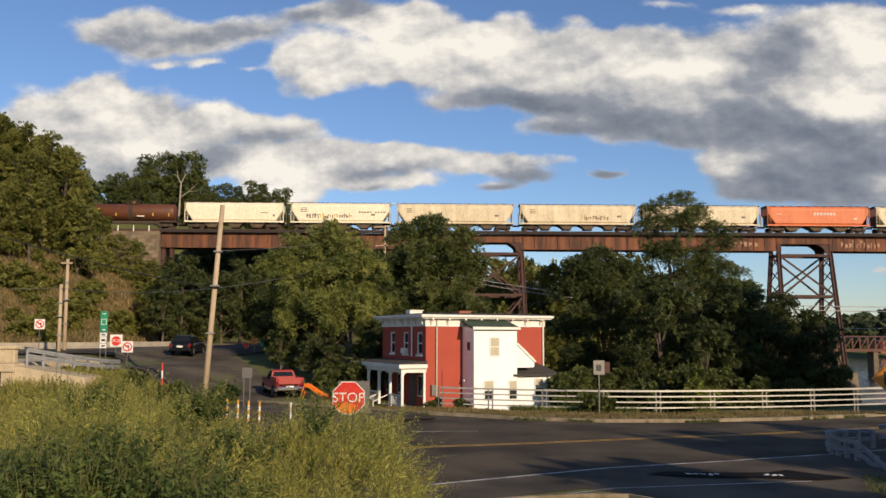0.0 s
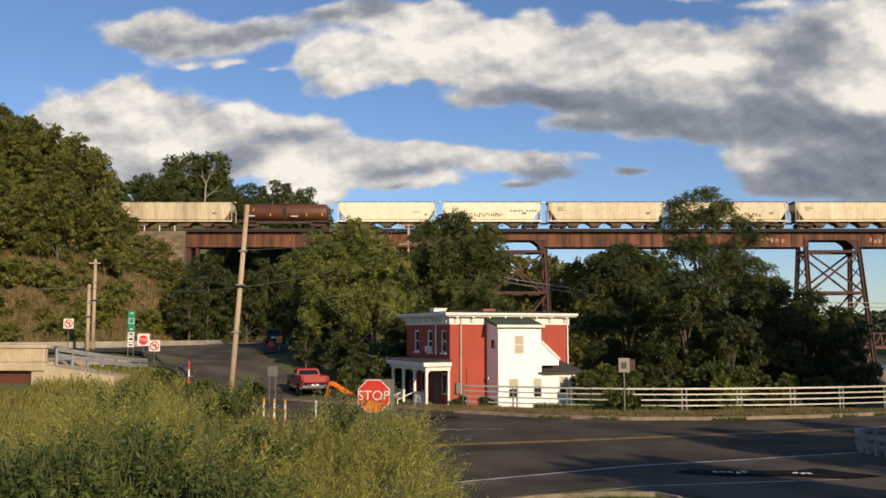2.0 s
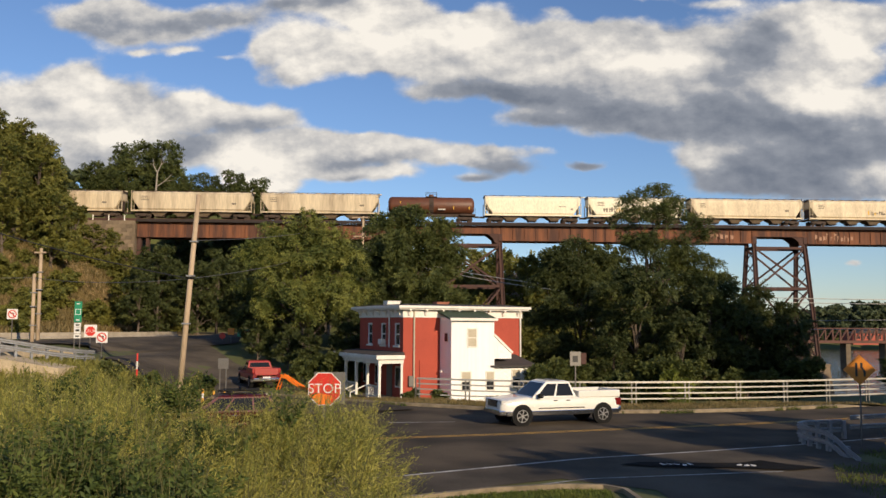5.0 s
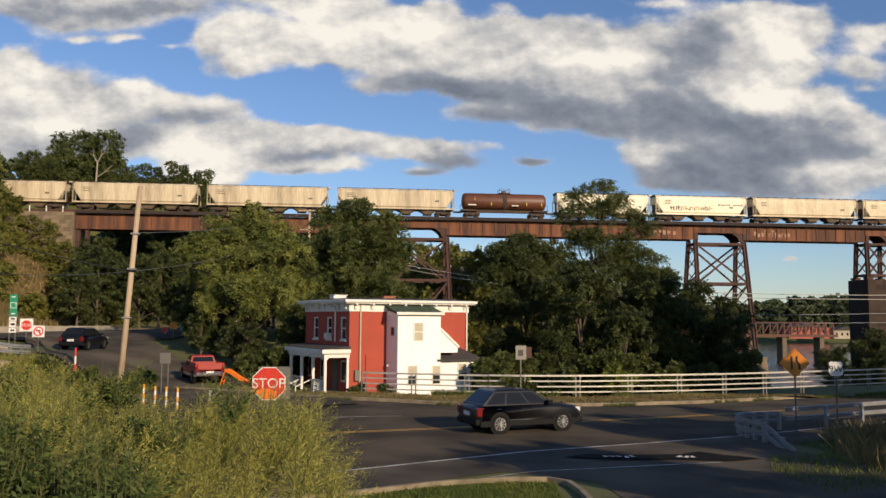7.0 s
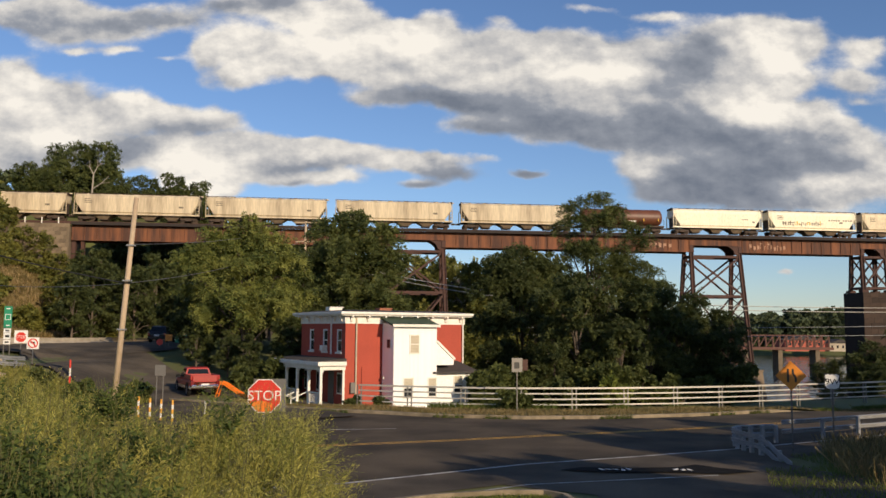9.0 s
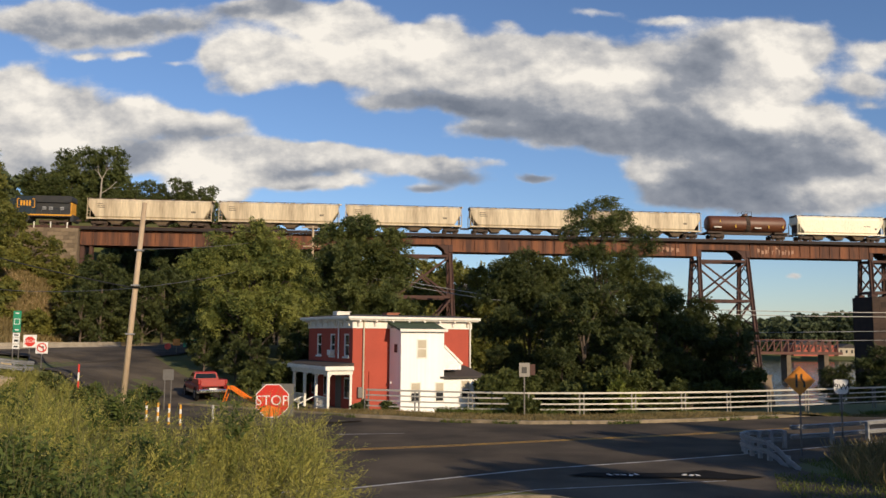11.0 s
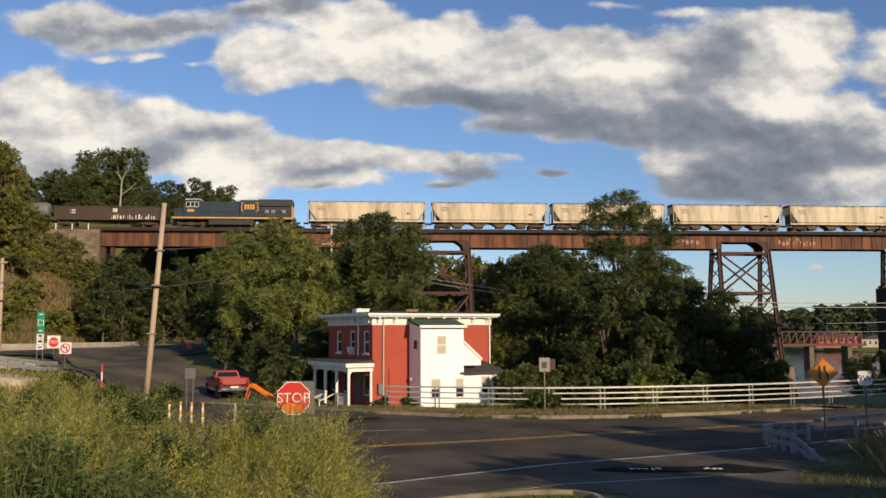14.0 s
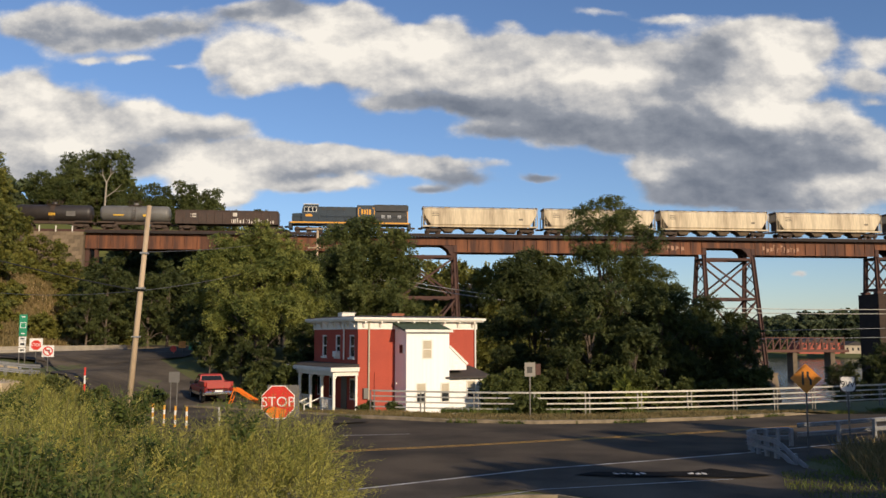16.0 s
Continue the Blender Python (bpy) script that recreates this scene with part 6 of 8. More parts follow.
def car_wheel(parent, x, y, r, width, side, rim_mat="alloy", spokes=7):
    prof = [(r - 0.02, -width / 2), (r, -width / 2 + 0.03), (r, width / 2 - 0.03), (r - 0.02, width / 2), (r * 0.66, width / 2 - 0.01), (r * 0.66, -width / 2 + 0.01)]
    n = 28
    rings = [[(a * math.cos(2 * math.pi * i / n), b, a * math.sin(2 * math.pi * i / n)) for a, b in prof] for i in range(n)]
    g = Geo().loft(rings + [rings[0]], caps=False)
    wheel = part("wheel", g, "tyre", parent, at=Matrix.Translation((x, y, r)))
    o = side * width / 2
    rim = part("rim", Geo().rod((0, o - side * 0.13, 0), (0, o - side * 0.09, 0), r * 0.67, n=24), "trim_black", wheel)
    g = Geo().rod((0, o - side * 0.1, 0), (0, o - side * 0.005, 0), r * 0.17, n=12)
    for k in range(spokes):
        a = 2 * math.pi * k / spokes
        g.beam((r * 0.1 * math.cos(a), o - side * 0.03, r * 0.1 * math.sin(a)), (r * 0.63 * math.cos(a), o - side * 0.02, r * 0.63 * math.sin(a)), r * 0.14, 0.04)
    ring = []
    for i in range(24):
        a = 2 * math.pi * i / 24
        ring.append([(q * math.cos(a), o - side * s2, q * math.sin(a)) for q, s2 in ((r * 0.69, 0.01), (r * 0.60, 0.01), (r * 0.60, 0.06), (r * 0.69, 0.06))])
    g.loft(ring + [ring[0]], caps=False)
    part("spokes", g, rim_mat, rim)
    return wheel, Vector((x, y, r)), r


def vehicle(name, label, paint, L, W, H, belt, hood, nose, cab, roof, wheel_r, axles, pickup=False, trim=None, rim="alloy", spokes=7):
    """A car along +x. cab: belt-line ends of the glasshouse (back, front); roof: its ends above."""
    car = thing(name, Matrix(), label, "pickup truck" if pickup else "car", "vehicles")
    w, zb = W / 2, 0.30 if not pickup else 0.45
    xr, xf = -L / 2, L / 2

    def ring(x, top, k=1.0, low=zb, round_top=0.1):
        s = [(-w * 0.88 * k, low), (-w * 0.97 * k, low + 0.12), (-w * k, low + 0.3), (-w * 0.985 * k, top - round_top * 1.6), (-w * 0.93 * k, top - round_top * 0.4), (-w * 0.8 * k, top),
             (w * 0.8 * k, top), (w * 0.93 * k, top - round_top * 0.4), (w * 0.985 * k, top - round_top * 1.6), (w * k, low + 0.3), (w * 0.97 * k, low + 0.12), (w * 0.88 * k, low)]
        return [(x, yy, z) for yy, z in s]
    back = belt if not pickup else belt - 0.02
    stations = [ring(xr, back - 0.25, 0.86, zb + 0.15), ring(xr + 0.05, back - 0.06, 0.93, zb + 0.05), ring(xr + 0.25, back, 0.98), ring(xr + 0.8, back), ring(cab[0], belt), ring(cab[1] - 0.3, belt),
                ring(cab[1], belt - 0.02), ring(cab[1] + 0.15, hood + 0.03), ring(xf - 0.75, hood - 0.03), ring(xf - 0.3, hood - 0.1, 0.97), ring(xf - 0.06, nose, 0.9, zb + 0.02), ring(xf, nose - 0.16, 0.82, zb + 0.12)]
    body = part("body", Geo().loft(stations), paint, car, smooth=True)
    # wheel arches
    wheels = []
    for x in axles:
        for side in (-1, 1):
            part("wheel_arch", Geo().rod((x, side * (w - 0.16), wheel_r + 0.02), (x, side * (w + 0.012), wheel_r + 0.02), wheel_r + 0.075, n=24), "trim_black", body)
            wheels.append(car_wheel(car, x, side * (w - 0.10), wheel_r, 0.26, side, rim, spokes))
    part("sill_trim", Geo().soft_box(xr + 0.1, -w - 0.008, zb - 0.02, xf - 0.25, -w + 0.12, zb + 0.2, 0.03).soft_box(xr + 0.1, w - 0.12, zb - 0.02, xf - 0.25, w + 0.008, zb + 0.2, 0.03), trim or "trim_black", body)
    # glasshouse
    wb, wt = w * 0.93, w * 0.74
    low = [(cab[0], -wb, belt - 0.02), (cab[1], -wb, belt - 0.02), (cab[1], wb, belt - 0.02), (cab[0], wb, belt - 0.02)]
    high = [(roof[0], -wt, H - 0.07), (roof[1], -wt, H - 0.07), (roof[1], wt, H - 0.07), (roof[0], wt, H - 0.07)]
    cap = [(roof[0] + 0.18, -wt * 0.82, H), (roof[1] - 0.25, -wt * 0.82, H), (roof[1] - 0.25, wt * 0.82, H), (roof[0] + 0.18, wt * 0.82, H)]
    brow = [(roof[0] + 0.07, -wt * 0.93, H - 0.028), (roof[1] - 0.10, -wt * 0.93, H - 0.028), (roof[1] - 0.10, wt * 0.93, H - 0.028), (roof[0] + 0.07, wt * 0.93, H - 0.028)]
    cabin = part("cabin", Geo().loft([low, high, brow, cap]), paint, car)
    for side in (-1, 1):
        a0, a1 = (low[0], low[1]) if side < 0 else (low[3], low[2])
        b0, b1 = (high[0], high[1]) if side < 0 else (high[3], high[2])
        cuts = ((0.05, 0.30), (0.33, 0.64), (0.67, 0.93)) if not pickup else ((0.06, 0.47), (0.52, 0.90))
        for k0, k1 in cuts:
            p, q = lerp3(a0, a1, k0), lerp3(a0, a1, k1)
            r, s2 = lerp3(b0, b1, k1 * 0.98 + 0.01), lerp3(b0, b1, max(k0, 0.03))
            part("side_window", panel([lerp3(p, s2, 0.10), lerp3(q, r, 0.10), lerp3(q, r, 0.90), lerp3(p, s2, 0.90)], (0, side, 0.3)), "glass", cabin)
        x = cab[1] - 0.35
        part("mirror", Geo().soft_box(x - 0.1, side * (w - 0.02), belt - 0.02, x + 0.12, side * (w + 0.2), belt + 0.17, 0.04), paint if not pickup else "trim_black", cabin)
        for hx in (cab[0] * 0.35 + cab[1] * 0.65 - 0.35, cab[0] * 0.75 + cab[1] * 0.25 - 0.1):
            part("door_handle", Geo().soft_box(hx - 0.1, side * (w - 0.02), belt - 0.17, hx + 0.1, side * (w + 0.03), belt - 0.13, 0.01), "chrome" if paint != "paint_black" else paint, body)
    part("windscreen", panel([lerp3(low[1], high[1], 0.1)[:1] + (-wb * 0.88, lerp3(low[1], high[1], 0.1)[2]), lerp3(low[1], high[1], 0.1)[:1] + (wb * 0.88, lerp3(low[1], high[1], 0.1)[2]),
                              lerp3(low[1], high[1], 0.92)[:1] + (wt * 0.92, lerp3(low[1], high[1], 0.92)[2]), lerp3(low[1], high[1], 0.92)[:1] + (-wt * 0.92, lerp3(low[1], high[1], 0.92)[2])], (1, 0, 0.4)), "glass", cabin)
    part("rear_window", panel([lerp3(low[0], high[0], 0.2)[:1] + (-wb * 0.82, lerp3(low[0], high[0], 0.2)[2]), lerp3(low[0], high[0], 0.2)[:1] + (wb * 0.82, lerp3(low[0], high[0], 0.2)[2]),
                               lerp3(low[0], high[0], 0.9)[:1] + (wt * 0.88, lerp3(low[0], high[0], 0.9)[2]), lerp3(low[0], high[0], 0.9)[:1] + (-wt * 0.88, lerp3(low[0], high[0], 0.9)[2])], (-1, 0, 0.4)), "glass", cabin)
    # front and back
    part("grille", Geo().soft_box(xf - 0.14, -w * 0.5, nose - 0.34, xf + 0.03, w * 0.5, nose - 0.04, 0.03), "trim_black", body)
    n_bar = 7
    for i in range(n_bar):
        yy = -w * 0.44 + i * w * 0.88 / (n_bar - 1)
        part("grille_bar", Geo().soft_box(xf, yy - 0.02, nose - 0.32, xf + 0.045, yy + 0.02, nose - 0.06, 0.008), "chrome" if trim == "chrome" or paint == "paint_darkred" else "trim_black", body)
    part("front_bumper", Geo().soft_box(xf - 0.3, -w * 0.93, zb + 0.0, xf + 0.07, w * 0.93, zb + 0.24, 0.06), trim or paint, body)
    part("rear_bumper", Geo().soft_box(xr - 0.07, -w * 0.93, zb + 0.04, xr + 0.25, w * 0.93, zb + 0.28, 0.06), trim or paint, body)
    for side in (-1, 1):
        part("headlight", Geo().soft_box(xf - 0.42, side * w * 0.56, nose - 0.22, xf - 0.02, side * w * 0.90, nose - 0.02, 0.04), "lamp_clear", body)
        part("tail_light", Geo().soft_box(xr - 0.03, side * w * 0.72, back - 0.42, xr + 0.3, side * (w * 0.96 + 0.012), back - 0.08, 0.04), "lamp_red", body)
    part("number_plate", Geo().soft_box(xr - 0.06, -0.25, back - 0.42, xr - 0.01, 0.25, back - 0.26, 0.01), "sign_white", body)
    if pickup:
        x1 = cab[0] - 0.08
        part("bed_floor", Geo().box(xr + 0.15, -w * 0.78, belt + 0.001, x1, w * 0.78, belt + 0.02), "trim_black", car)
        for side in (-1, 1):
            part("bed_side", Geo().soft_box(xr + 0.03, side * w * 0.84, belt - 0.06, x1, side * w * 0.985, belt + 0.26, 0.05), paint, car)
        part("tailgate", Geo().soft_box(xr + 0.0, -w * 0.84, belt - 0.2, xr + 0.09, w * 0.84, belt + 0.25, 0.04), paint, car)
        part("bed_front", Geo().box(x1 - 0.05, -w * 0.84, belt, x1, w * 0.84, belt + 0.25), paint, car)
    return car, wheels


jeep, jeep_wheels = vehicle("suv", "dark red sport utility car with roof rack", "paint_darkred", 4.82, 1.94, 1.72, 1.12, 1.08, 0.98, (-2.2, 1.05), (-1.75, 0.2), 0.385, (-1.46, 1.46), trim="trim_black")
g = Geo()
for side in (-1, 1):
    g.rod((-1.6, side * 0.62, 1.78), (0.1, side * 0.62, 1.78), 0.025)
for x in (-1.2, -0.3):
    g.rod((x, -0.66, 1.8), (x, 0.66, 1.8), 0.025)
    g.rod((x, -0.62, 1.68), (x, -0.62, 1.8), 0.025).rod((x, 0.62, 1.68), (x, 0.62, 1.8), 0.025)
part("roof_rack", g, "trim_black", jeep)
part("cycle_carrier", Geo().soft_box(-1.5, -0.35, 1.82, -0.1, -0.2, 1.9).soft_box(-1.4, 0.15, 1.82, 0.1, 0.3, 1.9).soft_box(-0.9, -0.45, 1.83, -0.7, 0.4, 1.99), "trim_black", jeep)
ram, ram_wheels = vehicle("pickup", "white crew cab pickup truck with chrome bumper", "paint_white", 6.0, 2.03, 1.93, 1.22, 1.22, 1.14, (-0.72, 1.5), (-0.45, 0.75), 0.42, (-2.05, 2.0), True, "chrome", spokes=6)
part("door_stripe", Geo().box(-1.1, -1.02, 0.72, 1.2, -1.012, 0.76).box(-1.1, 1.012, 0.72, 1.2, 1.02, 0.76), "trim_black", ram)
edge, edge_wheels = vehicle("suv", "glossy black sport utility car", "paint_black", 4.7, 1.92, 1.68, 1.10, 1.06, 0.95, (-2.15, 1.1), (-1.55, 0.15), 0.375, (-1.40, 1.42), trim="trim_black", spokes=10)
sedan_a, wheels_a = vehicle("suv", "black car on the hillside road", "paint_black", 4.6, 1.85, 1.62, 1.05, 1.0, 0.9, (-2.1, 1.0), (-1.5, 0.1), 0.35, (-1.38, 1.38))
sedan_b, wheels_b = vehicle("suv", "black car turning onto the hillside road", "paint_black", 4.6, 1.85, 1.62, 1.05, 1.0, 0.9, (-2.1, 1.0), (-1.5, 0.1), 0.35, (-1.38, 1.38))
truck, _ = vehicle("pickup", "parked red pickup truck in faded paint", "paint_red", 5.2, 1.9, 1.75, 1.08, 1.08, 1.0, (-0.55, 1.3), (-0.3, 0.6), 0.38, (-1.65, 1.7), True, "chrome")
truck.matrix_basis = pose(-15.6, 57.8, ground_z(-15.6, 57.8) + 0.06, 0, 0, 117)
sl = thing("plastic_slide", pose(-12.2, 55.2, ground_z(-12.2, 55.2), 0, 0, -12), "orange plastic children's slide lying on the verge", "slide")
part("chute", Geo().loft([[(x, -0.25, z), (x, -0.25, z + 0.2), (x, -0.2, z + 0.2), (x, -0.18, z + 0.06), (x, 0.18, z + 0.06), (x, 0.2, z + 0.2), (x, 0.25, z + 0.2), (x, 0.25, z)] for x, z in ((-1.2, 1.0), (-0.9, 0.92), (-0.2, 0.5), (0.5, 0.14), (0.9, 0.05), (1.2, 0.05))]), "orange_plastic", sl)
part("ladder", Geo().beam((-1.2, -0.22, 1.0), (-1.55, -0.22, 0), 0.06, 0.06).beam((-1.2, 0.22, 1.0), (-1.55, 0.22, 0), 0.06, 0.06).beam((-1.4, -0.22, 0.4), (-1.4, 0.22, 0.4), 0.06, 0.06), "orange_plastic", sl)


def follow(line, offset, speed, t_ref, x_ref, way, times, z_of, gone=None, start=None):
    """Rows of a vehicle that keeps to a lane at an even speed; way: 1 along the line, -1 against it."""
    lane = offset_line(line, offset)
    steps = [0.0]
    for a, b in zip(lane, lane[1:]):
        steps.append(steps[-1] + math.hypot(b[0] - a[0], b[1] - a[1]))

    def at(d):
        d = min(max(d, 0.01), steps[-1] - 0.01)
        i = max(k for k in range(len(steps) - 1) if steps[k] <= d)
        k = (d - steps[i]) / (steps[i + 1] - steps[i])
        return lane[i][0] + (lane[i + 1][0] - lane[i][0]) * k, lane[i][1] + (lane[i + 1][1] - lane[i][1]) * k
    lo, hi = 0.0, steps[-1]
    for _ in range(50):
        mid = (lo + hi) / 2
        lo, hi = (mid, hi) if (at(mid)[0] < x_ref) == (lane[-1][0] > lane[0][0]) else (lo, mid)
    lo = lo if start is None else start
    rows = []
    for t in times:
        d = lo + way * (gone(t - t_ref) if gone else speed * (t - t_ref))
        d = min(max(d, 4.0), steps[-1] - 4.0)
        p, q = at(d - 2.5), at(d + 2.5)
        head = math.atan2((q[1] - p[1]) * way, (q[0] - p[0]) * way)
        x, y = at(d)
        rows.append((t, Matrix.Translation((x, y, z_of(x, y))) @ Matrix.Rotation(head, 4, "Z")))
    return rows


LONG = [(-200, -48), (-120, -15), (-70, 5.5)] + YELLOW + [(260, 195)]
tick = [i * 0.5 for i in range(33)]
road_z = lambda x, y: 0.035
upper_z = lambda x, y: ground_z(x, y) + 0.13


def pulling_away(t):
    """Metres gone by the pickup, which speeds up."""
    if t < -0.5:
        return -5.85 + 11.1 * (t + 0.5)
    return 12.3 * t + 1.2 * t * t if t < 3 else 47.7 + 19.5 * (t - 3)


HILL_LANE = [(-160, 20), (-95, 38), (-60, 50), (-44, 56), (-33, 58.5), (-27.5, 61), (-26.4, 65), (-27.8, 72), (-27.2, 86), (-29, 110), (-34, 170), (-40, 320)]
MOVING = [
    (jeep, jeep_wheels, follow(LONG, 1.5, 14.5, 3.5, 9.9, -1, tick, road_z)),
    (ram, ram_wheels, follow(LONG, 3.3, 12.6, 4.0, 15.3, -1, tick, road_z, pulling_away)),
    (edge, edge_wheels, follow(LONG, -1.5, 17.0, 7.0, 3.5, 1, tick, road_z)),
    (sedan_a, wheels_a, follow(HILL_LANE, 0.0, 9.0, 0.0, 0.0, 1, tick, upper_z, start=150.4)),
    (sedan_b, wheels_b, follow(HILL_LANE, 0.0, 11.5, 6.4, 0.0, 1, tick, upper_z, start=136.1)),
]


# ------------------------------------------------ plants
def leaf_quads(rng, centres, size, aspect=0.5, up=0.08, droop=0.0, spread=0.35):
    """Diamond leaves at the centres, turned at random, rather facing up."""
    n = len(centres)
    nor = rng.normal(size=(n, 3))
    nor[:, 2] += up * 2
    nor[:, 1] -= 0.25
    nor /= np.linalg.norm(nor, axis=1)[:, None]
    tan = rng.normal(size=(n, 3))
    tan[:, 2] -= droop
    tan -= nor * (tan * nor).sum(1)[:, None]
    tan /= np.linalg.norm(tan, axis=1)[:, None]
    side = np.cross(nor, tan)
    s = (size * (1 + spread * rng.uniform(-1, 1, n)))[:, None]
    a, b = tan * s, side * s * aspect
    out = np.empty((n, 4, 3))
    out[:, 0], out[:, 1], out[:, 2], out[:, 3] = centres - a, centres + b + nor * s * 0.12, centres + a, centres - b + nor * s * 0.12
    return out.reshape(-1, 3)


def crown_points(rng, lobes, clumps, per, clump_r):
    """Leaf places: clumps near the skin of the lobes, more above than below."""
    weight = np.array([l[3] ** 2 for l in lobes])
    pick = rng.choice(len(lobes), clumps, p=weight / weight.sum())
    d = rng.normal(size=(clumps, 3))
    d[:, 2] = d[:, 2] * 0.9 + 0.15
    d /= np.linalg.norm(d, axis=1)[:, None]
    rad = np.array([lobes[i][3] for i in pick]) * rng.uniform(0.25, 1.12, clumps) ** 0.6
    flat = np.array([lobes[i][4] if len(lobes[i]) > 4 else 0.8 for i in pick])
    c = np.array([lobes[i][:3] for i in pick]) + d * rad[:, None] * np.stack([np.ones(clumps), np.ones(clumps), flat], 1)
    r = clump_r * rng.uniform(0.35, 1.0, clumps)
    pts = np.repeat(c, per, 0) + rng.normal(size=(clumps * per, 3)) * np.repeat(r, per)[:, None] * np.array([0.60, 0.60, 0.26])
    return pts


def spray_leaves(rng, lobes, count, reach, size, aspect, droop):
    """Leaves in flat sprays that hang from the upper skin of many small clumps on the lobes."""
    n_leaf = 9
    sprays = max(1, count // n_leaf)
    small = []
    for l in lobes:
        squash = l[4] if len(l) > 4 else 0.8
        for _ in range(9):
            d = rng.normal(size=3)
            d[2] += 0.25
            d /= np.linalg.norm(d)
            small.append((*(np.array(l[:3]) + d * l[3] * rng.uniform(0.45, 0.9) * np.array([1, 1, squash])), l[3] * rng.uniform(0.26, 0.46)))
    small = np.array(small)
    pick = rng.choice(len(small), sprays, p=small[:, 3] ** 2 / (small[:, 3] ** 2).sum())
    d = rng.normal(size=(sprays, 3))
    d[:, 2] += 0.55
    d /= np.linalg.norm(d, axis=1)[:, None]
    start = small[pick, :3] + d * (small[pick, 3] * rng.uniform(0.35, 1.1, sprays))[:, None] * np.array([1, 1, 0.75])
    axis = d * np.array([1, 1, 0.4]) + rng.normal(size=(sprays, 3)) * 0.45
    axis[:, 2] -= 0.25 * droop
    axis /= np.linalg.norm(axis, axis=1)[:, None]
    nor = d * 0.75 + rng.normal(size=(sprays, 3)) * 0.28
    nor += np.array([0.16, -0.30, 0.22])      # leaves turn towards the light
    nor -= axis * (nor * axis).sum(1)[:, None]
    nor /= np.linalg.norm(nor, axis=1)[:, None]
    side = np.cross(nor, axis)
    long = reach * rng.uniform(0.6, 1.3, sprays)
    quads = []
    for i in range(n_leaf):
        k = (i + 0.5) / n_leaf
        way = 1 if i % 2 else -1
        c = start + axis * (long * k)[:, None] + side * (way * size * 0.75)
        c[:, 2] -= droop * 0.35 * long * k * k
        c += rng.normal(size=(sprays, 3)) * size * 0.25
        tan = side * way + axis * 0.7 + rng.normal(size=(sprays, 3)) * 0.3
        nn = nor + rng.normal(size=(sprays, 3)) * 0.28
        tan -= nn * ((tan * nn).sum(1) / (nn * nn).sum(1))[:, None]
        tan /= np.linalg.norm(tan, axis=1)[:, None]
        cross = np.cross(nn, tan)
        cross /= np.linalg.norm(cross, axis=1)[:, None]
        s = (size * rng.uniform(0.7, 1.3, sprays))[:, None]
        q = np.empty((sprays, 4, 3))
        q[:, 0], q[:, 1], q[:, 2], q[:, 3] = c - tan * s, c + cross * s * aspect, c + tan * s, c - cross * s * aspect
        quads.append(q)
    return np.stack(quads, 1).reshape(-1, 3)


def limbs(rng, height, lobes, r0):
    g = Geo()
    pts = [Vector((0, 0, -0.6))]
    lean = Vector((rng.uniform(-0.04, 0.04), rng.uniform(-0.04, 0.04), 0))
    n = 6
    for i in range(1, n + 1):
        z = height * 0.72 * i / n
        pts.append(Vector((lean.x * z + rng.uniform(-0.1, 0.1), lean.y * z + rng.uniform(-0.1, 0.1), z)))
    for i in range(n):
        g.rod(pts[i], pts[i + 1], r0 * (1 - 0.12 * i) * (1.25 if i == 0 else 1), r0 * (1 - 0.12 * (i + 1)), n=7)
    for l in lobes:
        tip = Vector(l[:3])
        k = min(n - 1, max(1, int(tip.z * 0.62 / (height * 0.72) * n)))
        a = pts[k]
        mid = a.lerp(tip, 0.5) + Vector((rng.uniform(-0.3, 0.3), rng.uniform(-0.3, 0.3), 0.35))
        r = r0 * 0.38
        g.rod(a, mid, r, r * 0.7, n=5).rod(mid, tip, r * 0.7, r * 0.3, n=5)
        for _ in range(3):
            e = tip + Vector(rng.normal(size=3)) * l[3] * 0.45
            g.rod(mid.lerp(tip, 0.6), e, r * 0.35, r * 0.12, n=4)
    return g


def tree(name, label, lobes, height, leaf, clumps, per=26, clump_r=0.75, size=0.18, bark="bark", r0=0.22, seed=0, droop=0.4, aspect=0.5, category="tree", group="trees"):
    rng = np.random.default_rng(seed)
    th = thing(name, Matrix(), label, category, group)
    part("trunk", limbs(rng, height, lobes, r0), bark, th)
    leaves = spray_leaves(rng, lobes, clumps * per, clump_r * 0.7, size, aspect, droop)
    leaves[:, 2] = np.maximum(leaves[:, 2], 0.1)
    part("crown", quads_mesh("crown", leaves, leaf), leaf, th)
    return th


def auto_lobes(seed, height, radius, low=0.3, count=11):
    rng = random.Random(seed)
    out = []
    for i in range(count):
        k = low + (1 - low) * (i + 0.5) / count
        a = i * 2.4 + rng.uniform(-0.5, 0.5)
        reach = radius * math.sqrt(max(0.05, 1 - ((k - low - (1 - low) * 0.35) / (0.72 * (1 - low))) ** 2)) * 0.68
        out.append((reach * math.cos(a) * rng.uniform(0.6, 1.1), reach * math.sin(a) * rng.uniform(0.6, 1.1), height * (k * 0.93), radius * rng.uniform(0.30, 0.48)))
    return out


def stand(th, x, y, turn=0.0, k=1.0, kz=None, sink=0.15):
    return Matrix.Translation((x, y, ground_z(x, y) - sink)) @ Matrix.Rotation(radians(turn), 4, "Z") @ Matrix.Diagonal((k, k, kz or k, 1))


def at_place(th, m):
    th.matrix_basis = m
    return th


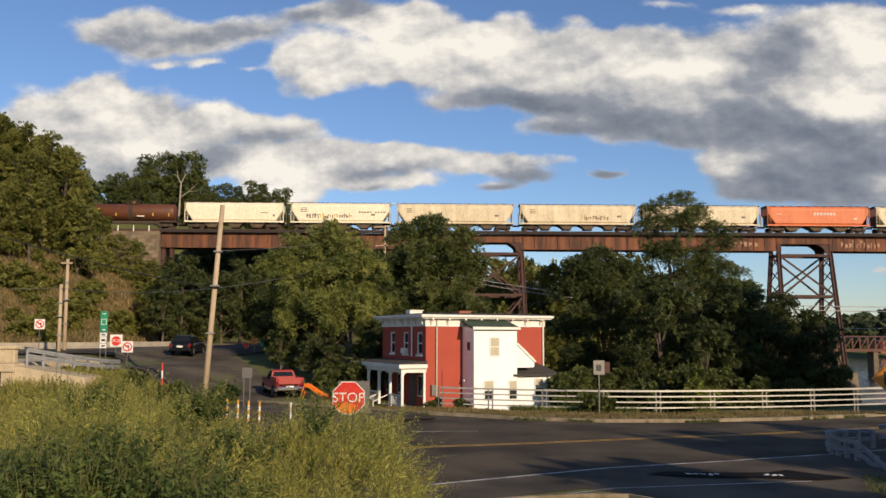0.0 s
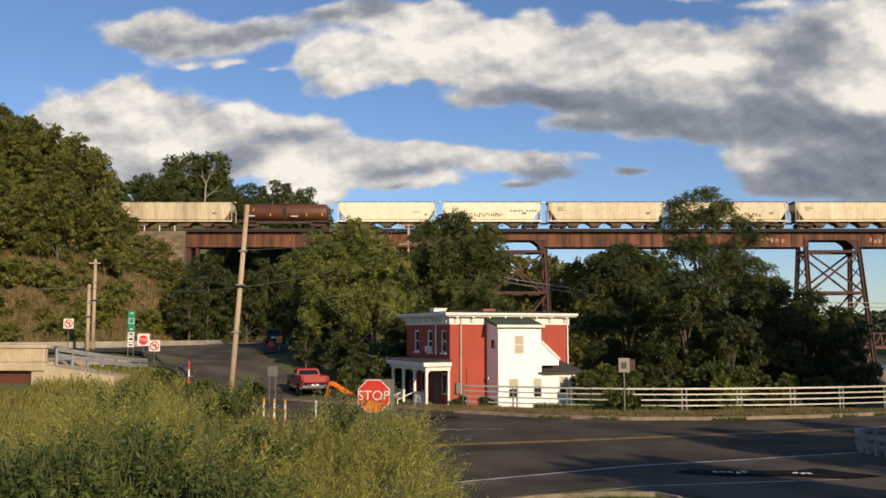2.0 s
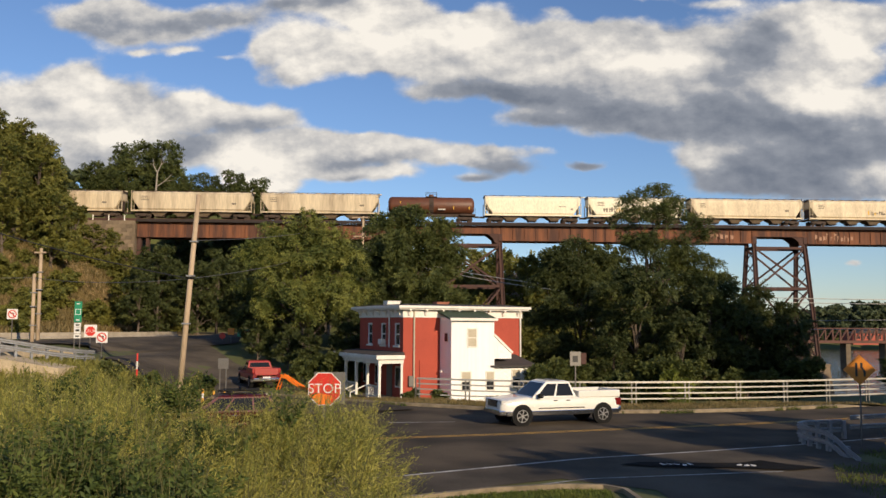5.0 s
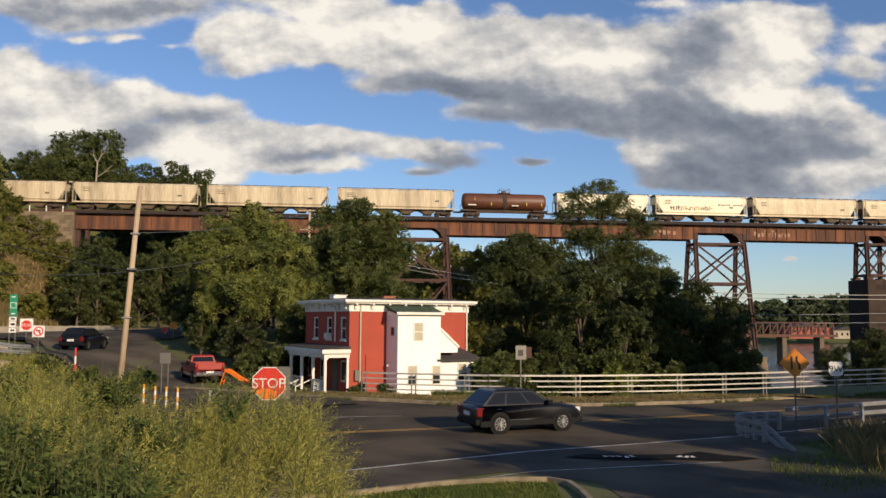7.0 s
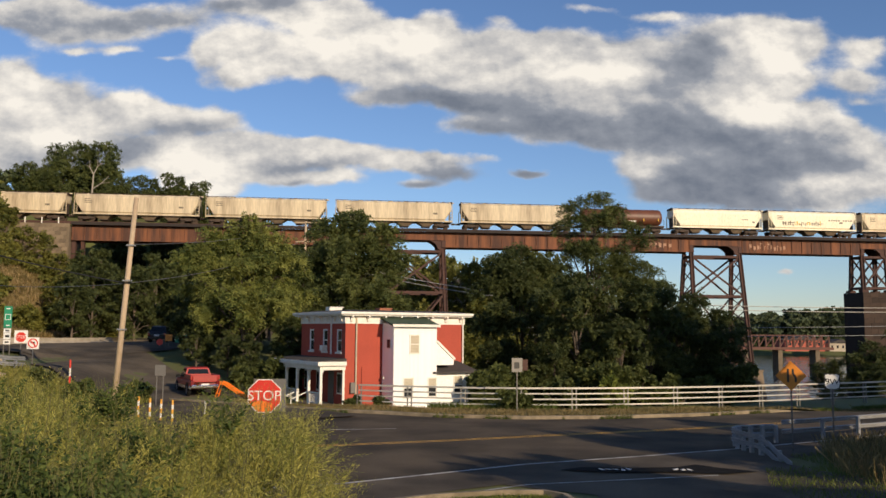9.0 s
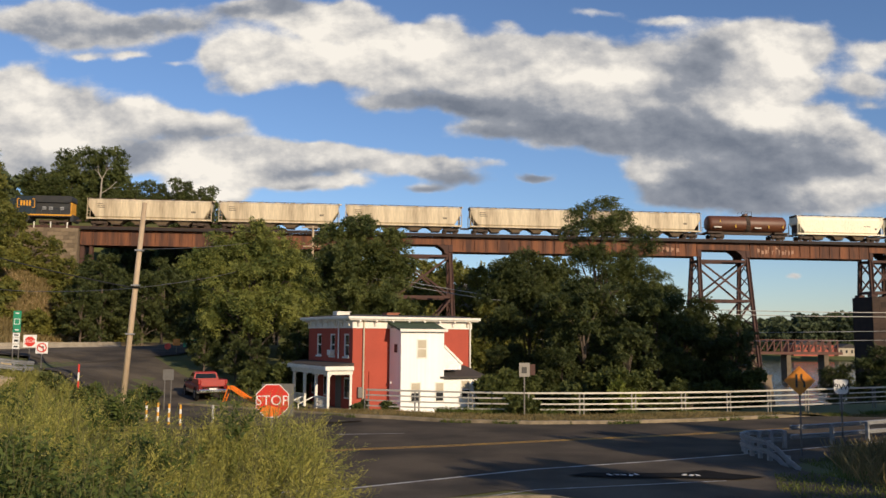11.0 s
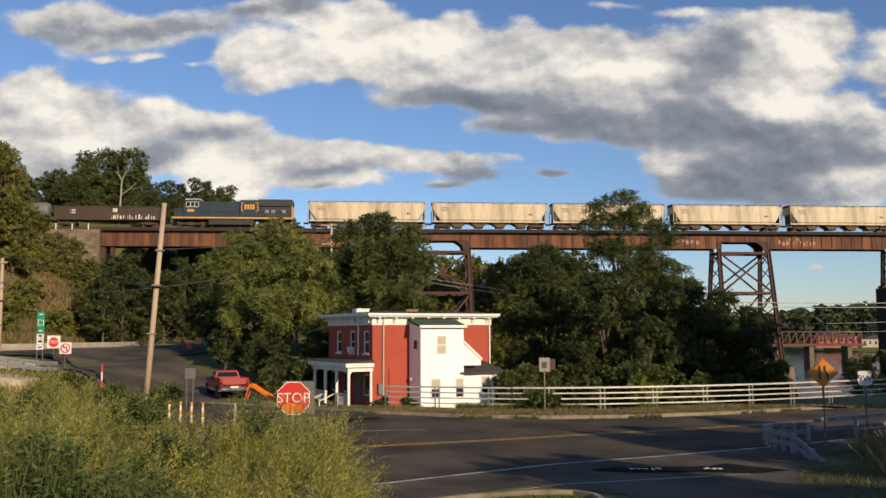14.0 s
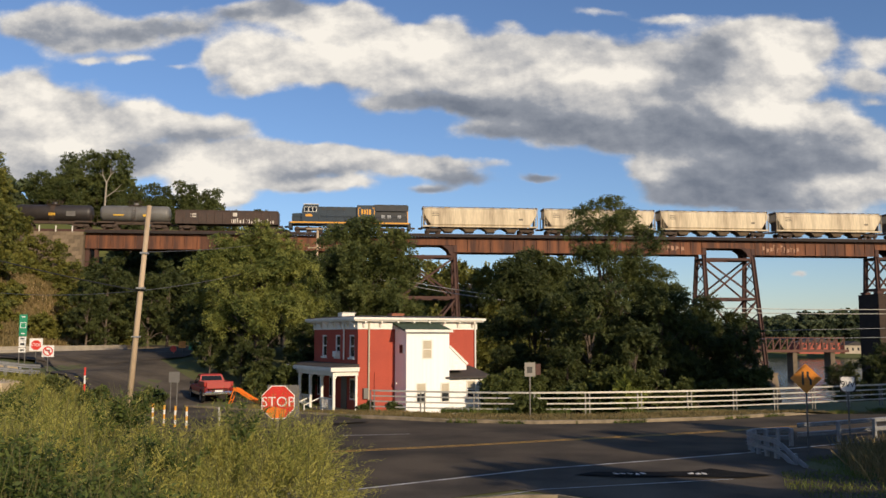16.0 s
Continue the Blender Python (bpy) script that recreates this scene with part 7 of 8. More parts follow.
# the locust beside the house street
A = [(0, 0, 11.4, 1.7), (-1.6, -0.5, 10.6, 1.9), (1.9, -0.3, 10.2, 1.9), (-3.3, -1.0, 8.8, 2.0), (3.4, -0.8, 8.4, 2.0), (0.2, -2.2, 9.0, 2.2), (-2.2, -2.4, 7.0, 2.0), (2.6, -2.2, 6.4, 1.9), (-4.0, 0.3, 6.2, 1.7),
     (0.4, -2.8, 6.2, 1.9), (4.3, 0.3, 6.3, 1.5), (0, 1.8, 9.0, 2.4), (-2.6, -2.0, 4.6, 1.3), (1.0, -2.6, 4.4, 1.2), (3.4, -1.2, 4.4, 1.2)]
at_place(tree("locust_tree", "broad locust tree with drooping sunlit sprays of leaves", A, 12.5, "leaf_locust", 900, 60, 0.85, 0.125, r0=0.26, seed=1, droop=1.2, aspect=0.36), stand(None, -15.2, 70, 0))
B = [(0, 0, 13.0, 1.8), (-2.0, -0.5, 11.8, 1.9), (2.2, -0.5, 11.6, 1.9), (0, -1.5, 10.6, 2.2), (-3.2, -0.5, 9.4, 2.0), (3.2, -0.5, 9.2, 2.0), (0.5, -2.2, 8.0, 2.2), (-2.4, -1.6, 7.0, 2.0), (2.6, -1.6, 6.6, 2.0), (0, 1.6, 10, 2.6), (0, -1.8, 5.2, 1.8), (3.6, 0, 5.0, 1.6)]
at_place(tree("maple_tree", "dense dark green tree behind the red house", B, 14, "leaf_mid", 1150, 56, 0.85, 0.105, seed=2), stand(None, -7.6, 83, 0, 1.24, 1.18))
# the group behind the fence
C1 = [(-2.4, 0, 14.4, 1.6), (3.4, 0, 13.9, 1.7), (0.4, -0.6, 13.9, 1.9), (4.6, 0, 12.6, 1.6), (-4.2, 0, 11.2, 1.6), (0.2, 0, 19.3, 1.5, 0.6), (-1.4, 0, 18.4, 1.5, 0.6), (1.6, 0, 18.2, 1.5, 0.6), (-2.6, 0, 17.0, 1.4, 0.6), (3.2, -0.3, 16.8, 1.5, 0.6), (0.4, -0.8, 17.2, 1.8, 0.6), (4.4, 0, 15.8, 1.1, 0.6), (-0.6, -0.5, 15.2, 1.5, 0.7), (2.2, 0, 15.0, 1.5, 0.7),
      (-3.0, 0, 12.6, 1.8), (1.0, -0.4, 12.8, 2.0), (3.6, 0, 11.6, 1.9), (-1.6, -1.0, 10.4, 2.2), (2.0, -1.2, 9.4, 2.2), (-3.6, -0.6, 8.6, 2.0), (0, -1.6, 7.2, 2.2), (3.6, -1.0, 6.8, 2.0)]
at_place(tree("locust_tree", "tall thin-topped locust tree rising above the viaduct", C1, 19, "leaf_mid", 1450, 54, 0.85, 0.10, r0=0.25, seed=3, droop=0.9, aspect=0.38), stand(None, 14.3, 75, 0))
C2 = [(0, 0, 14.6, 1.5), (-1.6, 0, 13.4, 1.7), (1.7, 0, 13.2, 1.7), (0, -0.8, 12.2, 2.0), (-2.6, -0.3, 11.2, 1.9), (2.4, -0.3, 11.0, 1.9), (-0.6, -1.6, 9.6, 2.2), (-3.0, -1.0, 8.2, 2.0), (2.2, -1.3, 8.0, 2.1), (0, 1.2, 11, 2.4), (-2.0, -1.8, 5.8, 1.9), (1.6, -1.8, 5.4, 1.9)]
at_place(tree("maple_tree", "dark leafy tree behind the roadside fence", C2, 14.5, "leaf_dark", 1000, 56, 0.85, 0.105, seed=4), stand(None, 7.6, 74, 0))
at_place(tree("maple_tree", "rounded green tree beside the trestle tower", auto_lobes(5, 16.5, 4.6, 0.25, 15), 16, "leaf_mid", 850, 52, 0.85, 0.12, seed=5), stand(None, 20.0, 84, 0))
tA = tree("maple_tree", "dark broadleaf tree on the river bank", auto_lobes(6, 11.0, 3.6, 0.2, 12), 10.5, "leaf_dark", 560, 42, 0.8, 0.125, seed=6)
at_place(tA, stand(None, 11.2, 66, 40))
for x, y, turn, k in ((17.4, 68, 100, 0.95), (23.5, 76, 200, 0.98), (5.4, 71, 300, 0.62), (20.4, 71, 250, 0.80), (14.2, 64, 10, 0.62), (9.0, 62.5, 130, 0.45), (24.0, 69, 60, 0.62),
                      (33.5, 99, 10, 0.62), (31, 92, 77, 0.62), (59, 127, 260, 0.95), (65, 125, 30, 1.2), (72, 128, 90, 1.35), (62.5, 118, 10, 0.9), (69, 120, 200, 1.0), (78, 130, 0, 1.4), (100, 135, 0, 1.5), (110, 128, 70, 1.3)):
    copy_thing(tA, stand(None, x, y, turn, k))

# shrubs
def shrub(label, leaf, seed, count=240, size=0.11):
    lobes = auto_lobes(seed, 1.9, 1.25, 0.15, 8)
    return tree("shrub", label, lobes, 1.8, leaf, count, 20, 0.32, size, r0=0.04, seed=seed, category="shrub", group="shrubs")


shA = shrub("leafy green roadside shrub", "leaf_mid", 21)
at_place(shA, stand(None, 9.5, 58.0, 0, 1.0))
rngp = random.Random(8)
for i in range(34):
    x = rngp.uniform(3.5, 25)
    y = 56.5 + 0.42 * max(0, x - 10) + rngp.uniform(0, 7)
    copy_thing(shA, stand(None, x, y, rngp.uniform(0, 360), rngp.uniform(0.7, 1.5)))
for x, y, k in ((-4.6, 51.6, 0.55), (-2.9, 51.0, 0.5), (4.4, 48.8, 0.62), (5.2, 48.9, 0.55), (-9.4, 52.5, 0.5), (-10.8, 53.6, 0.6), (-17.2, 49, 0.7), (-19.2, 47.5, 0.8), (-22, 49, 0.6), (-17.5, 52.5, 0.7), (4.9, 60.5, 1.3), (6.2, 61, 1.1), (-13.2, 60.5, 0.9), (-11, 61.5, 1.2), (-9, 63, 1.2)):
    copy_thing(shA, stand(None, x, y, rngp.uniform(0, 360), k))
bright = shrub("bright yellow-green shrub above the fence", "leaf_bright", 22, 150)
at_place(bright, stand(None, 12.0, 56.5, 0, 1.15))

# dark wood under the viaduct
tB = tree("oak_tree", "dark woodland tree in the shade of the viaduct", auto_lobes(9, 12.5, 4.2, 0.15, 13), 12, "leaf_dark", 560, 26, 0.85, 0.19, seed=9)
at_place(tB, stand(None, -24, 100, 0))
for x, y, turn, k in ((-20, 92, 50, 0.85), (-17, 86, 210, 0.8), (-9, 92, 10, 0.85), (-5, 96, 300, 0.75), (-40, 96, 33, 0.62), (-18, 79, 60, 0.72), (-22.5, 84, 10, 0.55), (-3.4, 86, 140, 0.75), (-11.5, 78, 70, 0.66), (-20.5, 74, 20, 0.5), (-18.6, 68.5, 20, 0.34), (-10.8, 66.5, 80, 0.42), (-13.5, 64.0, 80, 0.30), (-9.0, 69.0, 10, 0.5), (-21.5, 79, 10, 0.5), (-15.5, 66.0, 10, 0.3)):
    copy_thing(tB, stand(None, x, y, turn, k))
# and beyond the abutment span
for x, y, turn, k in ((-41, 104, 80, 0.8), (-44, 112, 150, 0.95), (-38, 118, 20, 0.95), (-21, 112, 200, 1.0), (-13, 100, 120, 0.95), (-36.5, 106, 260, 0.75), (-14, 118, 20, 0.9), (-48, 120, 45, 0.9), (-30.5, 134, 10, 1.1), (-27, 150, 90, 1.2), (-36, 150, 180, 1.2), (-45, 128, 5, 0.8), (-45, 147, 60, 1.15), (-52, 148, 10, 1.0), (-41, 143, 220, 1.05), (-34, 145, 130, 1.15), (-49, 133, 70, 0.7), (-22, 146, 0, 1.1), (-50, 141, 15, 0.85), (-46, 152, 95, 1.0), (-56, 152, 35, 0.9), (-39, 150, 215, 0.95), (-53.5, 137, 5, 0.6), (-33, 156, 15, 1.2), (-24, 158, 15, 1.2)):
    copy_thing(tB, stand(None, x, y, turn, k))
pine = tree("pine_tree", "small flat-topped tree with pale twin stems by the abutment", [(0, 0, 7.6, 1.6, 0.5), (-1.5, 0, 7.2, 1.2, 0.5), (1.6, 0, 6.8, 1.3, 0.5), (0.6, -0.8, 7.0, 1.2, 0.5)], 8.6, "leaf_hill", 190, 26, 0.5, 0.14, bark="bark_pale", r0=0.12, seed=11)
at_place(pine, stand(None, -50.0, 121, 0, 1.05))

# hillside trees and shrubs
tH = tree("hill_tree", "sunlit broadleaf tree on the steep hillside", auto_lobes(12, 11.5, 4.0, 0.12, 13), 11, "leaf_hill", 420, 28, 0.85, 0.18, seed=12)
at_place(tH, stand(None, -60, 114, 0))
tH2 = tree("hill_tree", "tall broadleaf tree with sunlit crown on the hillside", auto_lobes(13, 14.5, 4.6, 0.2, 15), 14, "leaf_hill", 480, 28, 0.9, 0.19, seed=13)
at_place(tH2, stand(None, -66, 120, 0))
rngp = random.Random(15)
for i in range(150):
    x, y = rngp.uniform(-112, -50), rngp.uniform(92, 131)
    q = -x - (44 + 0.40 * (y - 95))
    z = ground_z(x, y)
    if z > 12.5 and q > 8.0:
        copy_thing(tH if rngp.random() < 0.55 else tH2, stand(None, x, y, rngp.uniform(0, 360), rngp.uniform(0.65, 1.0)))
shH = shrub("scrubby hillside shrub on bare earth", "leaf_hill", 23, 220, 0.13)
at_place(shH, stand(None, -52, 100, 0, 1.5))
for i in range(190):
    x, y = rngp.uniform(-100, -44), rngp.uniform(80, 128)
    z = ground_z(x, y)
    if 3.1 < z < 15:
        copy_thing(shH, stand(None, x, y, rngp.uniform(0, 360), rngp.uniform(0.35, 1.0) * (1.8 if rngp.random() < 0.15 else 1.0)))

for x, y, turn, k in ((-57.5, 127, 0, 0.55), (-61, 128, 90, 0.5), (-54, 125, 40, 0.6), (-65.5, 128.5, 120, 0.62), (-51, 117, 200, 0.6), (-68.5, 127, 20, 0.8), (-63.5, 119, 77, 0.85), (-65, 113, 140, 0.9), (-68, 117, 10, 1.05), (-62.0, 124, 260, 0.7)):
    copy_thing(tH, stand(None, x, y, turn, k))
# trees on the ridge behind the line
tR = tree("ridge_tree", "large round tree on the ridge behind the railway", auto_lobes(16, 17, 6.8, 0.10, 22), 16, "leaf_mid", 1250, 30, 1.1, 0.20, seed=16)
at_place(tR, stand(None, -73.5, 169, 0, 0.94))
for x, y, turn, k in ((-67.0, 170, 50, 1.05), (-77.5, 168, 100, 0.62), (-61.5, 170, 10, 0.60), (-57.0, 171, 200, 0.62), (-51.5, 170, 200, 0.64), (-47.5, 172, 20, 0.60), (-43.5, 173, 0, 0.44), (-70.5, 162, 30, 0.42), (-62, 161, 10, 0.36), (-54, 162, 80, 0.36), (-48, 164, 20, 0.30), (-78, 163, 60, 0.62), (-73, 162, 160, 0.55), (-67.5, 165, 260, 0.55), (-64, 166, 15, 0.52), (-59.5, 165, 75, 0.46), (-54.5, 166, 135, 0.42), (-50, 167, 300, 0.42), (-45.5, 167, 30, 0.36), (-40.5, 169, 30, 0.28)):
    copy_thing(tR, stand(None, x, y, turn, k))
dead = thing("dead_tree", stand(None, -65.2, 162.5, 0, 1.0), "pale bare dead tree standing on the ridge", "tree", "trees")
part("trunk", Geo().rod((0, 0, -1), (0.1, 0, 5), 0.24, 0.19).rod((0.1, 0, 5), (0.25, 0, 9), 0.19, 0.14).rod((0.25, 0, 9), (-0.5, 0, 10.4), 0.12, 0.08).rod((-0.5, 0, 10.4), (-1.3, 0, 10.9), 0.08, 0.03)
     .rod((-0.5, 0, 10.4), (-0.6, 0, 11.8), 0.07, 0.03).rod((0.25, 0, 9), (1.0, 0, 10.6), 0.11, 0.07).rod((1.0, 0, 10.6), (1.9, 0, 11.3), 0.07, 0.03).rod((1.0, 0, 10.6), (0.9, 0, 11.9), 0.06, 0.02)
     .rod((0.2, 0, 6.2), (1.8, 0, 7.3), 0.11, 0.08).rod((1.8, 0, 7.3), (3.2, 0, 8.7), 0.08, 0.04).rod((1.8, 0, 7.3), (3.6, 0, 7.5), 0.06, 0.02), "bark_pale", dead)
# wood beyond the middle of the viaduct
tF = tree("far_tree", "woodland tree beyond the viaduct", auto_lobes(17, 14, 5.0, 0.1, 12), 13, "leaf_hill", 420, 24, 1.0, 0.26, seed=17)
at_place(tF, stand(None, -18, 172, 0))
rngp = random.Random(18)
for i in range(26):
    copy_thing(tF, stand(None, -26 + i * 2.9, 168 + rngp.uniform(-6, 26), rngp.uniform(0, 360), rngp.uniform(1.05, 1.45) * (1.0 if i < 21 else 0.8)))


for x, y, turn, k in ((3.5, 158, 10, 0.95), (9.0, 160, 80, 0.98), (-1.5, 160, 200, 1.0), (6.5, 156, 130, 0.85), (13.5, 160, 20, 1.0)):
    copy_thing(tF, stand(None, x, y, turn, k))


# trees behind the viewer, whose long shadows lie on the road
tS = tree("roadside_tree", "broadleaf tree standing by the side road", auto_lobes(19, 12, 4.4, 0.2, 13), 11.5, "leaf_mid", 420, 22, 1.0, 0.3, seed=19)
at_place(tS, stand(None, 27.5, 11, 0, 0.9))
for x, y, turn, k in ((34.5, 15, 60, 0.85), (42, 19.5, 10, 0.8), (21.0, 4.0, 120, 1.0), (20.6, 24.2, 30, 0.60), (24.2, 27.2, 200, 0.58), (22.5, 18.5, 90, 0.7), (50, 24, 300, 0.9), (47, 34, 20, 2.0), (57, 35, 130, 2.0), (66, 44, 250, 2.1)):
    copy_thing(tS, stand(None, x, y, turn, k))


# far shore
def far_wood(name, x0, x1, y, depth, height, seed, label):
    rng = np.random.default_rng(seed)
    n = int((x1 - x0) / 1.1)
    lobes = []
    for i in range(n):
        x = x0 + (x1 - x0) * (i + rng.uniform()) / n
        h = height * (0.65 + 0.25 * math.sin(x * 0.031) + 0.25 * rng.uniform())
        yy = y + rng.uniform(0, depth)
        r = rng.uniform(3.0, 6.0)
        base = ground_z(x, yy)
        lobes += [(x, yy, base + h - r * 0.8, r), (x + rng.uniform(-3, 3), yy - 2, base + h * 0.45, r), (x + rng.uniform(-3, 3), yy - 5, base + 1.5, r * 0.8)]
    pts = crown_points(rng, lobes, 40 * n, 20, 1.7)
    ob = new(name, quads_mesh(name, leaf_quads(rng, pts, 1.15, 0.7), "leaf_far"))
    tagged(ob, label, "woodland", kind="stuff")


far_wood("far_wood", 60, 520, 506, 30, 18, 31, "distant wooded river shore")
far_wood("far_wood", -260, -125, 230, 30, 16, 32, "wooded ridge far behind the railway")


def far_truss():
    th = thing("truss_bridge", pose(95, 262, -0.6, 0, 0, 4), "low rust-red truss bridge across the far river", "bridge")
    L, H = 30, 4.6
    for y in (0, 5):
        part("chord", Geo().box(0, y, 0, L, y + 0.4, 0.8), "far_rust", th)
        part("top_chord", Geo().box(1.5, y, H - 0.3, L - 1.5, y + 0.4, H), "far_rust", th)
        for i in range(13):
            x = 1.5 + i * (L - 3) / 12
            part("vertical", Geo().box(x - 0.18, y, 0.8, x + 0.18, y + 0.35, H - 0.3), "far_rust", th)
            if i < 12:
                part("diagonal", Geo().beam((x, y + 0.15, 0.8), (x + (L - 3) / 12, y + 0.15, H - 0.3), 0.2, 0.25), "far_rust", th)
    part("deck", Geo().box(0, 0.4, 0.2, L, 5, 0.6), "far_rust", th)
    for x in (2, 13, 25):
        part("pier", Geo().box(x - 0.7, 0.5, -8.5, x + 0.7, 4.5, 0), "stone", th)


far_truss()
for x, y, w, d, h, mat, label in ((5.9, 178, 4.2, 6, 12.0, "far_cream", "pale house among trees beyond the viaduct"), (205, 474, 22, 14, 6.0, "far_red", "low red waterfront building on the far shore"), (226, 476, 12, 12, 4.5, "far_cream", "low pale waterfront shed on the far shore")):
    z = max(ground_z(x, y), -4.8) - 0.5
    th = thing("waterfront_building" if y > 300 else "far_house", pose(x, y, z), label, "building", "distant buildings")
    part("wall", Geo().box(-w / 2, -d / 2, 0, w / 2, d / 2, h), mat, th)
    part("roof", Geo().prism([(-w / 2 - 0.4, h), (w / 2 + 0.4, h), (0, h + min(2.2, w * 0.2))], -d / 2 - 0.4, d / 2 + 0.4), "roof_dark", th)
    for i in range(4):
        part("window", Geo().box(-w / 2 + w * (i + 0.3) / 4, -d / 2 - 0.05, h - 2.8, -w / 2 + w * (i + 0.65) / 4, -d / 2 - 0.004, h - 1.2), "house_glass", th)


# ------------------------------------------------ bush and grasses
def bush_top(x, y):
    """Height of the thicket's top above the road."""
    edge = -0.80 - 0.10 * (y - 8)
    k = smoothstep(edge - x, -0.15, 0.8)
    z = 3.62 - 0.03 * max(0.0, -x - 2.0) + 0.12 * math.sin(x * 1.7 + y) + 0.10 * math.sin(x * 3.1 - y * 1.3)
    z -= 0.17 * smoothstep(x, -3.6, -2.2)
    z += 0.34 * math.exp(-((x + 4.8) / 0.6) ** 2) * smoothstep(y, 8.4, 9.2)
    g = ground_z(x, y)
    return g + 0.35 + (z - g - 0.35) * k ** 0.5


def leafy_twigs(rng, base, tip, bend, leaves, size, aspect, spread):
    """Narrow leaves set along twigs, pointing up and out; arrays of one row a twig."""
    n = len(base)
    axis = tip - base
    long = np.linalg.norm(axis, axis=1)
    axis = axis / long[:, None]
    quads = []
    for i in range(leaves):
        k = (i + rng.uniform(0, 1, n)) / leaves
        out = rng.normal(size=(n, 3))
        out -= axis * (out * axis).sum(1)[:, None]
        out /= np.linalg.norm(out, axis=1)[:, None]
        here = axis + bend * k[:, None]
        d = here * (1.0 - 0.3 * spread) + out * spread
        d /= np.linalg.norm(d, axis=1)[:, None]
        s = (size * rng.uniform(0.6, 1.25, n) * (1.15 - 0.5 * k))[:, None]
        c = base + axis * (long * k)[:, None] + bend * (long * k * k * 0.5)[:, None] + d * s
        nor = rng.normal(size=(n, 3)) * 0.9 + np.array([0.2, -0.4, 0.4])
        side = np.cross(d, nor)
        side /= np.linalg.norm(side, axis=1)[:, None]
        nor = np.cross(side, d)
        q = np.empty((n, 4, 3))
        q[:, 0], q[:, 1], q[:, 2], q[:, 3] = c - d * s, c + side * s * aspect + nor * s * 0.1, c + d * s - np.array([0, 0, 1]) * s * 0.15, c - side * s * aspect + nor * s * 0.1
        quads.append(q)
    return np.concatenate(quads).reshape(-1, 3)


def build_bush():
    rng = np.random.default_rng(41)
    base, tip, bend = [], [], []
    stems = Geo()
    # plants, each a fan of leafy plumes from one crown
    for p in range(440):
        y = rng.uniform(6.2, 12.6)
        x = rng.uniform(-9.2, -0.9 - 0.10 * (y - 8))
        top = bush_top(x, y) + rng.normal() * 0.17
        g = ground_z(x, y)
        heart = np.array([x, y, max(g + 0.1, top - rng.uniform(0.75, 1.0))])
        for k in range(17):
            a = rng.uniform(0, 2 * math.pi)
            r = rng.uniform(0.03, 0.55)
            end = np.array([x + r * math.cos(a) + (0.10 if x > -2.2 else 0), y + r * math.sin(a), top - r * r * 2.0 + rng.uniform(-0.22, 0.05)])
            if rng.uniform() < 0.04:
                end[2] += rng.uniform(0.08, 0.22)
            start = heart + (end - heart) * rng.uniform(0.05, 0.35)
            base.append(start); tip.append(end)
            bend.append(np.array([math.cos(a), math.sin(a), -0.35]) * rng.uniform(0.2, 0.9))
            if k % 3 == 0:
                stems.rod(heart, end, 0.006, 0.002, n=3)
    base, tip, bend = np.array(base), np.array(tip), np.array(bend)
    bush = thing("willow_thicket", Matrix(), "dense sunlit thicket of narrow-leaved yellow-green willow scrub", "bush")
    tagged(part("foliage", quads_mesh("foliage", leafy_twigs(rng, base, tip, bend, 31, 0.037, 0.13, 0.75), "leaf_bush"), "leaf_bush", bush), kind="stuff")
    tagged(part("stem", stems, "green_stem", bush), kind="stuff")
    # broad-leaved weeds growing through it
    def weeds(label, spots, leaves, size):
        th = thing("weed_clump", Matrix(), label, "weeds", "weeds by the thicket")
        b0, t0, n0 = [], [], []
        canes = Geo()
        for x, y, top, wide in spots:
            heart = np.array([x, y, top - 0.75])
            for k in range(11):
                a = rng.uniform(0, 2 * math.pi)
                end = np.array([x + wide * math.cos(a) * rng.uniform(0.1, 1), y + wide * math.sin(a) * rng.uniform(0.1, 1), top + rng.uniform(-0.35, 0.0)])
                b0.append(heart + (end - heart) * 0.35); t0.append(end)
                n0.append(np.array([math.cos(a), math.sin(a), -0.5]) * 0.5)
                canes.rod(heart + (end - heart) * 0.35, end, 0.004, 0.0015, n=3)
        tagged(part("foliage", quads_mesh("foliage", leafy_twigs(rng, np.array(b0), np.array(t0), np.array(n0), leaves, size, 0.36, 1.0), "leaf_weed"), "leaf_weed", th), kind="stuff")
        tagged(part("stem", canes, "green_stem", th), kind="stuff")
    spots = []
    for _ in range(150):
        x, y = rng.uniform(-3.6, -1.3), rng.uniform(4.7, 5.9)
        spots.append((x, y, 3.97 - 0.55 * smoothstep(x, -2.5, -1.3) + 0.08 * math.sin(x * 6) - rng.uniform(0.0, 0.5), 0.24))
    weeds("dark green broad-leaved weeds in front of the thicket", spots, 34, 0.036)
    spots = [(x, y, top + rng.uniform(-0.15, 0.1), 0.26) for x, y, top in ((-2.12, 9.0, 3.9), (-5.2, 10.0, 4.15), (-4.9, 10.1, 4.05), (-3.65, 9.9, 4.12), (-3.8, 9.7, 4.0), (-3.45, 9.8, 3.95), (-3.3, 9.0, 3.75), (-2.6, 8.6, 3.7), (-2.9, 8.8, 3.72), (-4.2, 8.4, 3.7), (-3.0, 7.6, 3.62), (-2.7, 7.4, 3.58))]
    weeds("tall dark weeds rising out of the thicket", spots, 30, 0.036)


build_bush()


